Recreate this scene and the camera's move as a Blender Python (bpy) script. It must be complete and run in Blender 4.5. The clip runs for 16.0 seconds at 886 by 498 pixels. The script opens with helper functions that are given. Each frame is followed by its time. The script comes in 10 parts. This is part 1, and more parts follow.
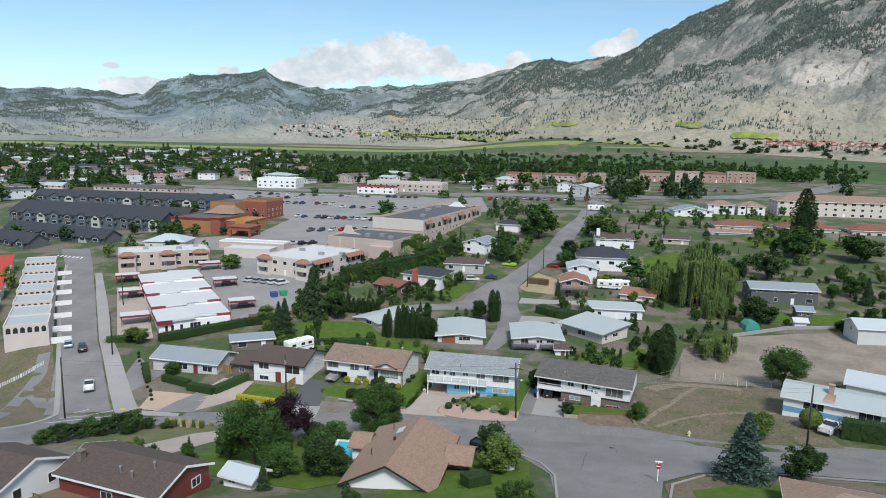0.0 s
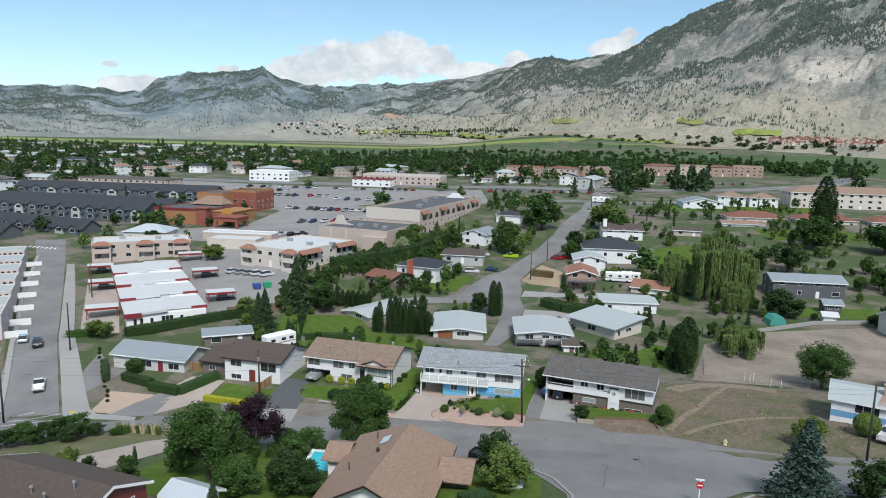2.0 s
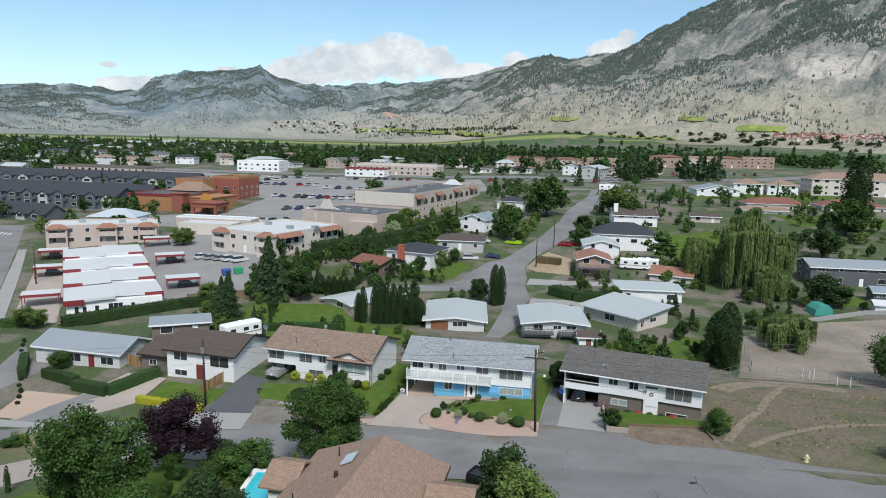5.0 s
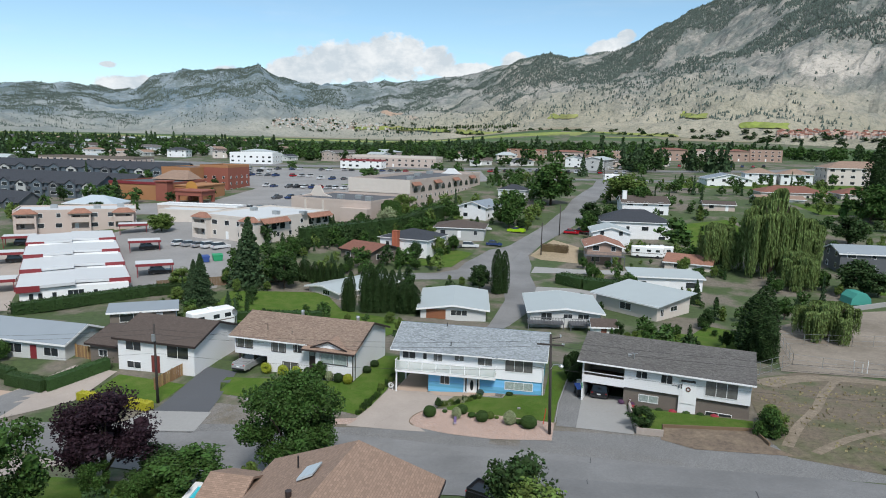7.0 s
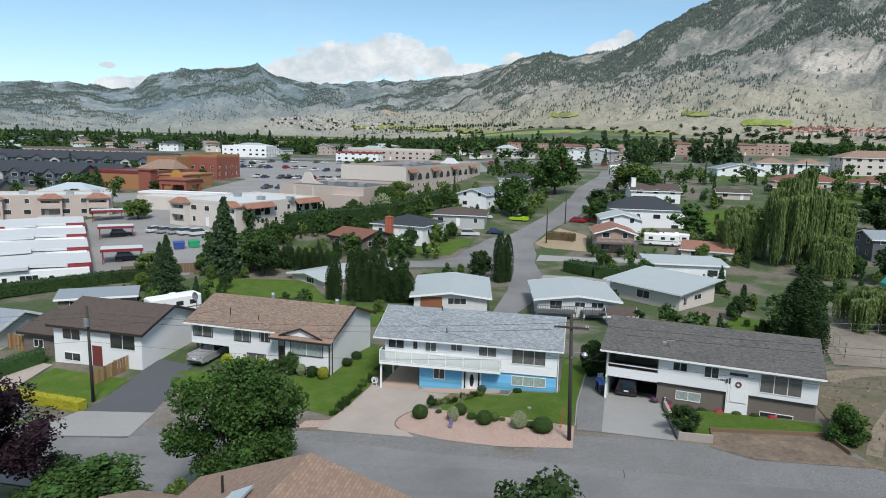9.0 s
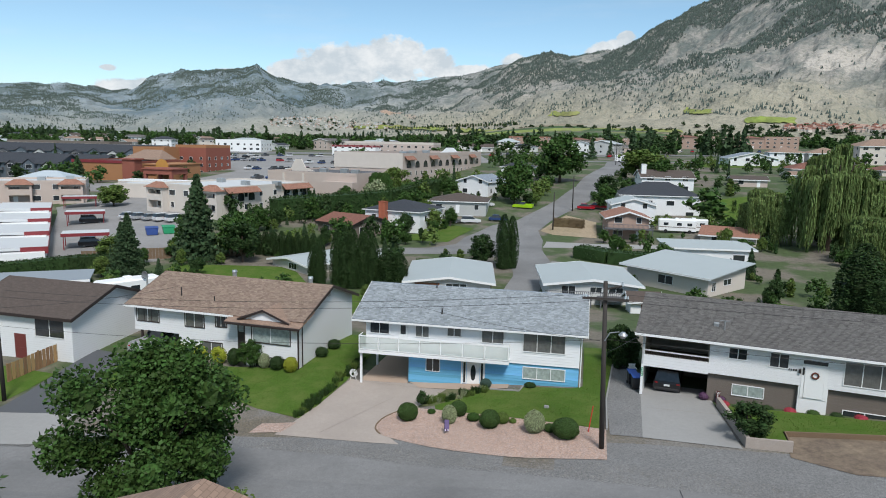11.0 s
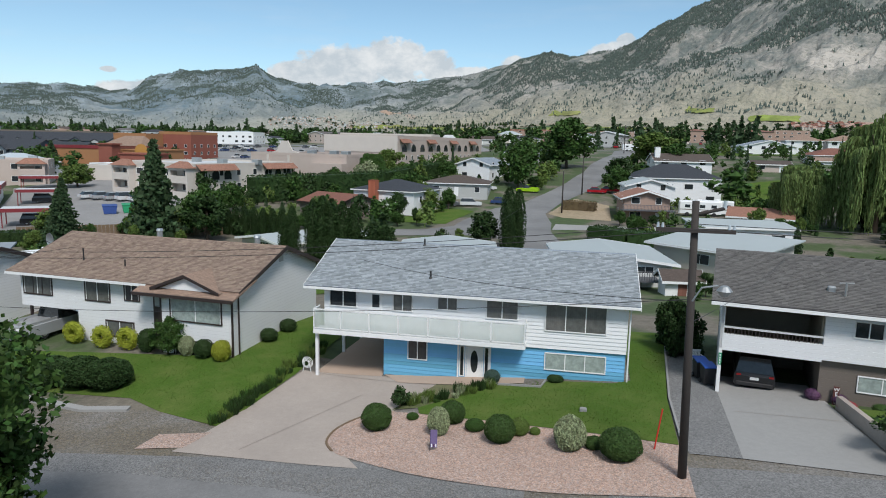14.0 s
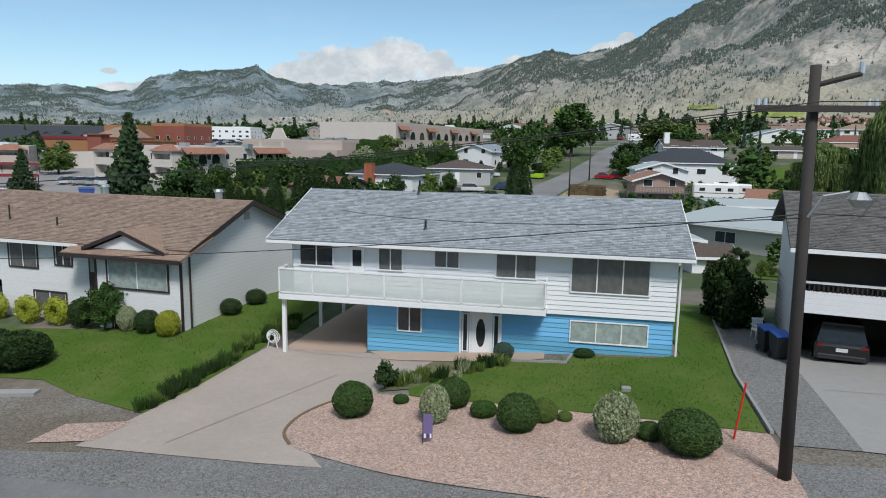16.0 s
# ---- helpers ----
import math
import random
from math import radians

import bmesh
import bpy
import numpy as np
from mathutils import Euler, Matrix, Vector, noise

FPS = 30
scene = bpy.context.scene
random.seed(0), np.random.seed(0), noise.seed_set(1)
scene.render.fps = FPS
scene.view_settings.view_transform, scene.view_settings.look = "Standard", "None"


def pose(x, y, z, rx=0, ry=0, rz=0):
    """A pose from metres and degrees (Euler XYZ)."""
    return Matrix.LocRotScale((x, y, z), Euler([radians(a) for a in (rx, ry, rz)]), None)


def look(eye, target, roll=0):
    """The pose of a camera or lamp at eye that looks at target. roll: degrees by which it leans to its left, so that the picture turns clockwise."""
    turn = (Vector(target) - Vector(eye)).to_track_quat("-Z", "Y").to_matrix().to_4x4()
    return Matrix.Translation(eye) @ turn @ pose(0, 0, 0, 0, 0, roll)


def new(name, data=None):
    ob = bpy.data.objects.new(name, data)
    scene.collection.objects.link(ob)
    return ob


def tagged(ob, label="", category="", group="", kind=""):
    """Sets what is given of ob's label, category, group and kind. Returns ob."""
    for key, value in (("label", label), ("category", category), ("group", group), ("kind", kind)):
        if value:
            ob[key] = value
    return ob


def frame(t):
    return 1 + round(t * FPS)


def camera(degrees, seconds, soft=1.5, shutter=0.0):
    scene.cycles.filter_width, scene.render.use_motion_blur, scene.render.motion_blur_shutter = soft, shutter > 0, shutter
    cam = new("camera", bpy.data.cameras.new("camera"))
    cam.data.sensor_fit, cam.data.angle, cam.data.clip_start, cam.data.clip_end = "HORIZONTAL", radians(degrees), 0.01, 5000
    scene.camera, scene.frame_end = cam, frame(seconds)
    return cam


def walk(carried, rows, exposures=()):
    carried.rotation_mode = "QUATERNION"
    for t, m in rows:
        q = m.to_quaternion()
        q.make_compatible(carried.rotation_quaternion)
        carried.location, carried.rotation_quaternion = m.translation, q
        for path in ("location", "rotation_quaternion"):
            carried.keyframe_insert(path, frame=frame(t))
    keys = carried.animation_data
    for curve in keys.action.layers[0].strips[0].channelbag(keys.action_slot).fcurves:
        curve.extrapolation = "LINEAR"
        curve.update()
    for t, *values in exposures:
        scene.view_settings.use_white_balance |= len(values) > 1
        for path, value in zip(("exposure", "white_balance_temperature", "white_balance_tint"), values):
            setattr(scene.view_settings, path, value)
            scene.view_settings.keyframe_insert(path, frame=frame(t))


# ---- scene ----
cam = camera(66.5, 16.0, soft=1.0)
PATH = [
    (0, (19.097, -121.119, 47.867), (18.704, -119.184, 47.548), 1.2),
    (0.5, (18.545, -117.486, 46.576), (18.152, -115.551, 46.256), 1.2),
    (1, (17.944, -113.779, 45.229), (17.553, -111.844, 44.907), 1.2),
    (1.5, (17.345, -109.95, 43.803), (16.954, -108.015, 43.482), 1.3),
    (2, (16.765, -106.329, 42.388), (16.375, -104.394, 42.067), 1.3),
    (2.5, (16.181, -102.626, 40.972), (15.792, -100.69, 40.651), 1.4),
    (3, (15.57, -99.043, 39.581), (15.182, -97.108, 39.261), 1.3),
    (3.5, (14.964, -95.534, 38.226), (14.578, -93.598, 37.905), 1.4),
    (4, (14.466, -91.963, 36.827), (14.08, -90.027, 36.507), 1.4),
    (6.5, (12.015, -75.395, 29.698), (11.63, -73.458, 29.381), 1.3),
    (7, (11.487, -72.228, 28.347), (11.103, -70.291, 28.029), 1.4),
    (7.5, (11.059, -69.398, 27.08), (10.675, -67.461, 26.765), 1.3),
    (8, (10.576, -66.384, 25.803), (10.192, -64.447, 25.487), 1.3),
    (8.5, (10.176, -63.005, 24.39), (9.792, -61.068, 24.075), 1.3),
    (9, (9.686, -60.029, 23.191), (9.303, -58.092, 22.875), 1.4),
    (11.5, (7.64, -45.914, 17.147), (7.255, -43.977, 16.836), 1.2),
    (12, (7.296, -43.454, 16.135), (6.911, -41.516, 15.825), 1.2),
    (12.5, (6.931, -41.152, 15.239), (6.546, -39.214, 14.93), 1.2),
    (13, (6.579, -38.84, 14.352), (6.194, -36.902, 14.043), 1.3),
    (13.5, (6.201, -36.589, 13.436), (5.816, -34.651, 13.128), 1.3),
    (14, (5.885, -34.54, 12.579), (5.5, -32.602, 12.272), 1.3),
    (14.5, (5.557, -32.51, 11.632), (5.171, -30.572, 11.325), 1.2),
    (15, (5.184, -30.655, 10.695), (4.798, -28.717, 10.388), 1.2),
    (15.5, (4.869, -29.123, 9.79), (4.485, -27.184, 9.483), 1.3),
    (16, (4.722, -27.687, 9.029), (4.333, -25.749, 8.722), 1.0),
]
walk(cam, [(t, look(eye, target, roll)) for t, eye, target, roll in PATH], [(0, 0.60), (9, 0.57), (16, 0.38)])

# ---- world, sun, exposure ----
SUN_ELEV, SUN_ROT = radians(50), radians(155)
world = bpy.data.worlds.new("sky")
scene.world = world
world.use_nodes = True


def sky_nodes(nt):
    nd, ln = nt.nodes, nt.links
    nd.clear()
    out = nd.new("ShaderNodeOutputWorld")
    bg = nd.new("ShaderNodeBackground")
    sky = nd.new("ShaderNodeTexSky")
    sky.sky_type, sky.sun_disc = "NISHITA", False
    sky.sun_elevation, sky.sun_rotation = SUN_ELEV, SUN_ROT
    sky.air_density, sky.dust_density, sky.ozone_density = 1.0, 0.6, 1.0
    sky.altitude = 300
    tc = nd.new("ShaderNodeTexCoord")
    sep = nd.new("ShaderNodeSeparateXYZ")
    ln.new(tc.outputs["Generated"], sep.inputs[0])

    def math_(op, a, b=None, c=None, clamp=False):
        n = nd.new("ShaderNodeMath")
        n.operation, n.use_clamp = op, clamp
        for i, v in enumerate((a, b, c)):
            if v is None:
                continue
            if isinstance(v, (int, float)):
                n.inputs[i].default_value = v
            else:
                ln.new(v, n.inputs[i])
        return n.outputs[0]

    def noise_(scale, detail, rough, stretch):
        mp = nd.new("ShaderNodeMapping")
        mp.inputs["Scale"].default_value = (1, 1, stretch)
        ln.new(tc.outputs["Generated"], mp.inputs[0])
        n = nd.new("ShaderNodeTexNoise")
        n.inputs["Scale"].default_value, n.inputs["Detail"].default_value, n.inputs["Roughness"].default_value = scale, detail, rough
        ln.new(mp.outputs[0], n.inputs[0])
        return n.outputs[0]

    az = math_("ARCTAN2", sep.outputs[0], sep.outputs[1])
    el = math_("ARCSINE", sep.outputs[2])
    fine = noise_(30, 8, 0.6, 1.4)
    total = None
    # cumulus banks behind the hills: azimuth, elevation, half width, half height in radians
    for a0, e0, ra, re in ((-0.345, 0.105, 0.075, 0.034), (-0.265, 0.115, 0.055, 0.034), (-0.4, 0.088, 0.06, 0.026), (-0.215, 0.112, 0.035, 0.022), (-0.16, 0.095, 0.06, 0.016), (-0.1, 0.112, 0.022, 0.015), (-0.505, 0.083, 0.02, 0.014),
                           (0.035, 0.128, 0.04, 0.017), (0.055, 0.146, 0.014, 0.01), (0.118, 0.15, 0.014, 0.011), (-0.62, 0.062, 0.05, 0.014), (-0.65, 0.086, 0.012, 0.005), (1.2, 0.1, 0.2, 0.05), (-1.4, 0.09, 0.3, 0.05), (2.2, 0.12, 0.3, 0.06), (3.0, 0.1, 0.3, 0.05), (-2.3, 0.1, 0.3, 0.05)):
        u = math_("DIVIDE", math_("SUBTRACT", az, a0), ra)
        v = math_("DIVIDE", math_("SUBTRACT", el, e0), re)
        r2 = math_("ADD", math_("MULTIPLY", u, u), math_("MULTIPLY", v, v))
        m = math_("SUBTRACT", 1.0, r2)
        total = m if total is None else math_("MAXIMUM", total, m)
    dens = math_("ADD", math_("MULTIPLY", total, 0.85), math_("MULTIPLY", math_("SUBTRACT", fine, 0.5), 2.0))
    mask = math_("MULTIPLY", math_("ADD", dens, -0.06), 3.4, clamp=True)
    body = math_("MULTIPLY", math_("SUBTRACT", noise_(22, 8, 0.65, 1.6), 0.40), 4.5, clamp=True)
    thin = math_("MULTIPLY", math_("SUBTRACT", noise_(5, 5, 0.55, 7.0), 0.52), 1.6, clamp=True)
    mask = math_("MAXIMUM", mask, math_("MULTIPLY", thin, 0.3), clamp=True)
    # broken cloud higher up
    deck = math_("MULTIPLY", math_("SUBTRACT", noise_(3, 5, 0.55, 1.5), 0.28), 2.4, clamp=True)
    mask = math_("MAXIMUM", mask, math_("MULTIPLY", deck, math_("MULTIPLY", math_("SUBTRACT", el, 0.3), 2.0, clamp=True)), clamp=True)
    mix = nd.new("ShaderNodeMix")
    mix.data_type = "RGBA"
    ln.new(mask, mix.inputs["Factor"])
    tint = nd.new("ShaderNodeMix")
    tint.data_type, tint.blend_type = "RGBA", "MULTIPLY"
    tint.inputs["Factor"].default_value = 1.0
    ln.new(sky.outputs[0], tint.inputs["A"])
    hue = nd.new("ShaderNodeMix")
    hue.data_type = "RGBA"
    ln.new(math_("MULTIPLY", el, 3.2, clamp=True), hue.inputs["Factor"])
    hue.inputs["A"].default_value, hue.inputs["B"].default_value = (0.90, 1.06, 1.22, 1), (0.92, 1.06, 1.00, 1)
    ln.new(hue.outputs["Result"], tint.inputs["B"])
    ln.new(tint.outputs["Result"], mix.inputs["A"])
    puff = nd.new("ShaderNodeMix")
    puff.data_type = "RGBA"
    ln.new(body, puff.inputs["Factor"])
    puff.inputs["A"].default_value, puff.inputs["B"].default_value = (4.7, 5.3, 5.8, 1), (6.6, 6.9, 7.1, 1)
    ln.new(puff.outputs["Result"], mix.inputs["B"])
    ln.new(mix.outputs["Result"], bg.inputs[0])
    bg.inputs[1].default_value = 0.088
    ln.new(bg.outputs[0], out.inputs[0])


sky_nodes(world.node_tree)
sun = new("sun", bpy.data.lights.new("sun", "SUN"))
sun.data.energy, sun.data.angle, sun.data.color = 2.45, radians(14), (1.0, 0.965, 0.935)
SUN_FROM = Vector((math.sin(SUN_ROT) * math.cos(SUN_ELEV), math.cos(SUN_ROT) * math.cos(SUN_ELEV), math.sin(SUN_ELEV)))
sun.matrix_world = look(SUN_FROM * 100, (0, 0, 0))


# ---- materials ----
MATS = {}


def mat(name, col, rough=0.8, var=0.2, scale=3.0, bump=0.15, metal=0.0, kind="", period=0.2, col2=None, per="", coarse=0.12, spec=0.5, size=(0.4, 0.16), swap=False, stain=0.5, pervar=0.3, alpha=1.0, edge=(0.38, 0.68), grit=0.0):
    """A procedural surface: two scales of noise on the base colour, fine relief; kind: lap, shingle, ribs, tile or stones adds its pattern of relief."""
    if name in MATS:
        return MATS[name]
    m = bpy.data.materials.new(name)
    m.use_nodes = True
    nd, ln = m.node_tree.nodes, m.node_tree.links
    p = nd["Principled BSDF"]
    p.inputs["Roughness"].default_value, p.inputs["Metallic"].default_value = rough, metal
    p.inputs["Specular IOR Level"].default_value = spec
    tc = nd.new("ShaderNodeTexCoord").outputs["Object"]

    def noise_(sc, det=4, ro=0.6):
        n = nd.new("ShaderNodeTexNoise")
        n.inputs["Scale"].default_value, n.inputs["Detail"].default_value, n.inputs["Roughness"].default_value = sc, det, ro
        ln.new(tc, n.inputs["Vector"])
        return n.outputs[0]

    def ramp(src, lo, hi, a, b):
        r = nd.new("ShaderNodeMapRange")
        r.inputs[1].default_value, r.inputs[2].default_value, r.inputs[3].default_value, r.inputs[4].default_value = lo, hi, a, b
        ln.new(src, r.inputs[0])
        return r.outputs[0]

    def mixc(f, a, b, mode="MIX"):
        x = nd.new("ShaderNodeMix")
        x.data_type, x.blend_type = "RGBA", mode
        for sock, v in (("Factor", f), ("A", a), ("B", b)):
            if isinstance(v, (int, float)):
                x.inputs[sock].default_value = v
            elif isinstance(v, tuple):
                x.inputs[sock].default_value = (*v, 1)
            else:
                ln.new(v, x.inputs[sock])
        return x.outputs["Result"]

    c2 = col2 or tuple(c * (1 - var) for c in col)
    fine = noise_(scale * 6, 5, 0.65)
    big = noise_(scale * coarse, 4, 0.6)
    colour = mixc(ramp(fine, 0.3, 0.7, 0, 1), tuple(min(1, c * (1 + var * 0.5)) for c in col), tuple(c * (1 - var * 0.7) for c in col))
    colour = mixc(ramp(big, edge[0], edge[1], 0, stain if not col2 else 1.0), colour, c2)
    if grit:
        mid = noise_(scale * 1.3, 6, 0.75)
        hs = nd.new("ShaderNodeHueSaturation")
        ln.new(ramp(mid, 0.33, 0.67, 1 - grit, 1 + grit), hs.inputs["Value"])
        ln.new(colour, hs.inputs["Color"])
        colour = hs.outputs[0]
    height = fine
    depth = bump
    if kind == "lap":
        w = nd.new("ShaderNodeTexWave")
        w.wave_type, w.bands_direction, w.wave_profile = "BANDS", "Z", "SAW"
        w.inputs["Scale"].default_value = math.pi * 2 / (20 * period)
        ln.new(tc, w.inputs["Vector"])
        height, depth = mixc(0.9, fine, w.outputs["Fac"]), 0.5
        colour = mixc(ramp(w.outputs["Fac"], 0.0, 0.11, 0.5, 0), colour, tuple(c * 0.45 for c in col))
    elif kind == "ribs":
        w = nd.new("ShaderNodeTexWave")
        w.wave_type, w.bands_direction = "BANDS", "X"
        w.inputs["Scale"].default_value = math.pi * 2 / (20 * period)
        ln.new(tc, w.inputs["Vector"])
        height, depth = mixc(0.9, fine, w.outputs["Fac"]), 0.35 if bump else 0.0
        colour = mixc(ramp(w.outputs["Fac"], 0.0, 0.15, 0.25, 0), colour, tuple(c * 0.6 for c in col))
    elif kind in ("shingle", "tile"):
        b = nd.new("ShaderNodeTexBrick")
        b.inputs["Color1"].default_value = (*[c * 0.72 for c in col], 1)
        b.inputs["Color2"].default_value = (*[min(1, c * 1.22) for c in col], 1)
        b.inputs["Mortar"].default_value = (*[c * 0.55 for c in col], 1)
        b.inputs["Scale"].default_value, b.inputs["Mortar Size"].default_value = 1.0, 0.012
        b.inputs["Brick Width"].default_value, b.inputs["Row Height"].default_value = size
        if swap:
            sp, cb = nd.new("ShaderNodeSeparateXYZ"), nd.new("ShaderNodeCombineXYZ")
            ln.new(tc, sp.inputs[0])
            ln.new(sp.outputs[1], cb.inputs[0])
            ln.new(sp.outputs[0], cb.inputs[1])
            ln.new(cb.outputs[0], b.inputs["Vector"])
        else:
            ln.new(tc, b.inputs["Vector"])
        colour = mixc(0.62, colour, b.outputs["Color"])
        height, depth = mixc(0.6, fine, b.outputs["Fac"]), 0.35
    elif kind == "stones":
        v = nd.new("ShaderNodeTexVoronoi")
        v.inputs["Scale"].default_value = 1 / period
        ln.new(tc, v.inputs["Vector"])
        cell = nd.new("ShaderNodeSeparateColor")
        ln.new(v.outputs["Color"], cell.inputs[0])
        hs = nd.new("ShaderNodeHueSaturation")
        ln.new(ramp(cell.outputs[0], 0, 1, 0.68, 1.34), hs.inputs["Value"])
        ln.new(ramp(cell.outputs[1], 0, 1, 0.6, 1.2), hs.inputs["Saturation"])
        ln.new(colour, hs.inputs["Color"])
        colour = hs.outputs[0]
        height, depth = v.outputs["Distance"], 0.7
    if per:
        info = nd.new("ShaderNodeObjectInfo" if per == "object" else "ShaderNodeNewGeometry")
        hsv = nd.new("ShaderNodeHueSaturation")
        rnd = info.outputs["Random" if per == "object" else "Random Per Island"]
        ln.new(ramp(rnd, 0, 1, 1 - pervar, 1 + pervar), hsv.inputs["Value"])
        ln.new(ramp(rnd, 0, 1, 0.488, 0.512), hsv.inputs["Hue"])
        ln.new(colour, hsv.inputs["Color"])
        colour = hsv.outputs[0]
    ln.new(colour, p.inputs["Base Color"])
    p.inputs["Alpha"].default_value = alpha
    if depth > 0:
        bp = nd.new("ShaderNodeBump")
        bp.inputs["Strength"].default_value, bp.inputs["Distance"].default_value = depth, 0.02
        ln.new(height, bp.inputs["Height"])
        ln.new(bp.outputs[0], p.inputs["Normal"])
    MATS[name] = m
    return m


def glass_mat(name, col, rough=0.06):
    m = mat(name, col, rough, var=0.5, scale=0.5, bump=0.0, spec=0.7)
    return m


M_WHITE = mat("white_lap_siding", (0.74, 0.75, 0.76), 0.55, 0.06, 2.0, kind="lap", period=0.2, stain=0.25)
M_WHITEP = mat("white_paint", (0.76, 0.77, 0.77), 0.5, 0.06, 2.0, 0.05, stain=0.3)
M_CREAM = mat("cream_stucco", (0.56, 0.51, 0.46), 0.85, 0.1, 4.0, 0.2)
M_BEIGE = mat("beige_stucco", (0.47, 0.39, 0.345), 0.85, 0.1, 4.0, 0.2)
M_PINK = mat("pink_stucco", (0.36, 0.25, 0.20), 0.85, 0.12, 4.0, 0.2)
M_GREYW = mat("grey_lap_siding", (0.42, 0.43, 0.42), 0.6, 0.08, 2.0, kind="lap", period=0.2)
M_PALEG = mat("pale_grey_siding", (0.55, 0.56, 0.55), 0.6, 0.08, 2.0, kind="lap", period=0.2)
M_DKGREY = mat("dark_grey_siding", (0.10, 0.105, 0.115), 0.6, 0.12, 2.0, kind="lap", period=0.2)
M_BROWNW = mat("grey_brown_siding", (0.16, 0.135, 0.115), 0.7, 0.15, 2.0, kind="lap", period=0.2)
M_BLUE = mat("sky_blue_siding", (0.135, 0.40, 0.62), 0.5, 0.08, 2.0, 0.05, per="object", stain=0.3)
M_BLUES = mat("blue_band_siding", (0.14, 0.33, 0.52), 0.6, 0.1, 2.0, kind="lap", period=0.2)
M_REDW = mat("dark_red_siding", (0.16, 0.035, 0.03), 0.6, 0.15, 2.0, kind="lap", period=0.2)
M_ORANGE = mat("orange_stucco", (0.34, 0.165, 0.075), 0.85, 0.12, 3.0, 0.15)
M_BRICKRED = mat("red_brown_stucco", (0.25, 0.08, 0.055), 0.8, 0.15, 3.0, 0.15)
M_REDTRIM = mat("dark_red_metal_fascia", (0.20, 0.026, 0.032), 0.45, 0.1, 2.0, 0.03)
M_DKBROWN = mat("dark_brown_trim", (0.035, 0.024, 0.022), 0.5, 0.15, 2.0, 0.03)
M_WOOD = mat("weathered_wood", (0.17, 0.115, 0.07), 0.8, 0.3, 4.0, 0.3)
M_REDWOOD = mat("cedar_wood_panels", (0.24, 0.095, 0.045), 0.65, 0.3, 4.0, kind="lap", period=0.15)
M_POLE = mat("creosoted_pole_wood", (0.045, 0.038, 0.034), 0.85, 0.35, 6.0, 0.5)
M_BRICK = mat("red_brick", (0.36, 0.11, 0.06), 0.85, 0.15, 4.0, kind="tile", size=(0.22, 0.075))
M_RSLATE = mat("blue_grey_shingles", (0.225, 0.265, 0.31), 0.9, 0.12, 4.0, 0.2, kind="shingle", size=(0.3, 0.14))
M_RBROWN = mat("brown_shingles", (0.27, 0.185, 0.138), 0.9, 0.15, 4.0, 0.2, kind="shingle", size=(0.3, 0.14))
M_RDARK = mat("charcoal_shingles", (0.115, 0.105, 0.10), 0.9, 0.15, 4.0, 0.2, kind="shingle", size=(0.3, 0.14))
M_RDBROWN = mat("dark_brown_shingles", (0.085, 0.065, 0.055), 0.9, 0.15, 4.0, 0.2, kind="shingle", size=(0.3, 0.14))
M_RNAVY = mat("dark_slate_shingles", (0.035, 0.04, 0.05), 0.85, 0.15, 4.0, 0.2, kind="shingle", size=(0.3, 0.14))
M_RREDB = mat("red_brown_shingles", (0.20, 0.085, 0.06), 0.9, 0.15, 4.0, 0.2, kind="shingle", size=(0.3, 0.14))
M_RTILE = mat("terracotta_tiles", (0.285, 0.14, 0.095), 0.8, 0.22, 4.0, 0.2, kind="tile", size=(0.25, 0.3))
M_RBROWNY = mat("brown_shingles_turned", (0.27, 0.185, 0.138), 0.9, 0.15, 4.0, 0.2, kind="shingle", size=(0.3, 0.14), swap=True)
M_SHS = mat("blue_grey_shingle_tabs", (0.285, 0.315, 0.335), 0.9, 0.2, 6.0, 0.2, per="island", spec=0.2, pervar=0.24)
M_SHB = mat("brown_shingle_tabs", (0.26, 0.195, 0.155), 0.9, 0.2, 6.0, 0.2, per="island", spec=0.2, pervar=0.2)
M_SHD = mat("charcoal_shingle_tabs", (0.135, 0.13, 0.125), 0.9, 0.2, 6.0, 0.2, per="island", spec=0.2, pervar=0.2)
M_RPALE = mat("pale_grey_roll_roofing", (0.36, 0.405, 0.415), 0.75, 0.08, 2.0, 0.1, stain=0.6)
M_RBLUE = mat("blue_grey_roll_roofing", (0.235, 0.27, 0.30), 0.7, 0.1, 2.0, 0.1, stain=0.6)
M_RWHITE = mat("white_membrane_roof", (0.52, 0.54, 0.55), 0.7, 0.08, 1.0, 0.05, stain=0.7)
M_RTAR = mat("dark_tar_roof", (0.09, 0.095, 0.105), 0.85, 0.15, 1.5, 0.1)
M_RMETAL = mat("ribbed_metal_roof", (0.50, 0.56, 0.60), 0.4, 0.06, 2.0, kind="ribs", period=0.4, metal=0.2)
M_GLASS = glass_mat("window_glass", (0.030, 0.036, 0.040))
M_CURTAIN = mat("vertical_blinds_behind_glass", (0.13, 0.135, 0.13), 0.1, 0.4, 0.5, 0.0, kind="ribs", period=0.1, spec=0.7)
M_BLIND = glass_mat("blinds_behind_glass", (0.34, 0.40, 0.38), 0.12)
M_SHOULDER = mat("gravelly_dirt", (0.18, 0.168, 0.152), 0.95, 0.3, 5.0, 0.6, coarse=0.05, col2=(0.135, 0.115, 0.085), kind="stones", period=0.06, grit=0.2, edge=(0.42, 0.62))
M_ASPHALT = mat("asphalt", (0.205, 0.205, 0.205), 0.9, 0.3, 2.5, 0.3, coarse=0.045, stain=1.0, grit=0.1)
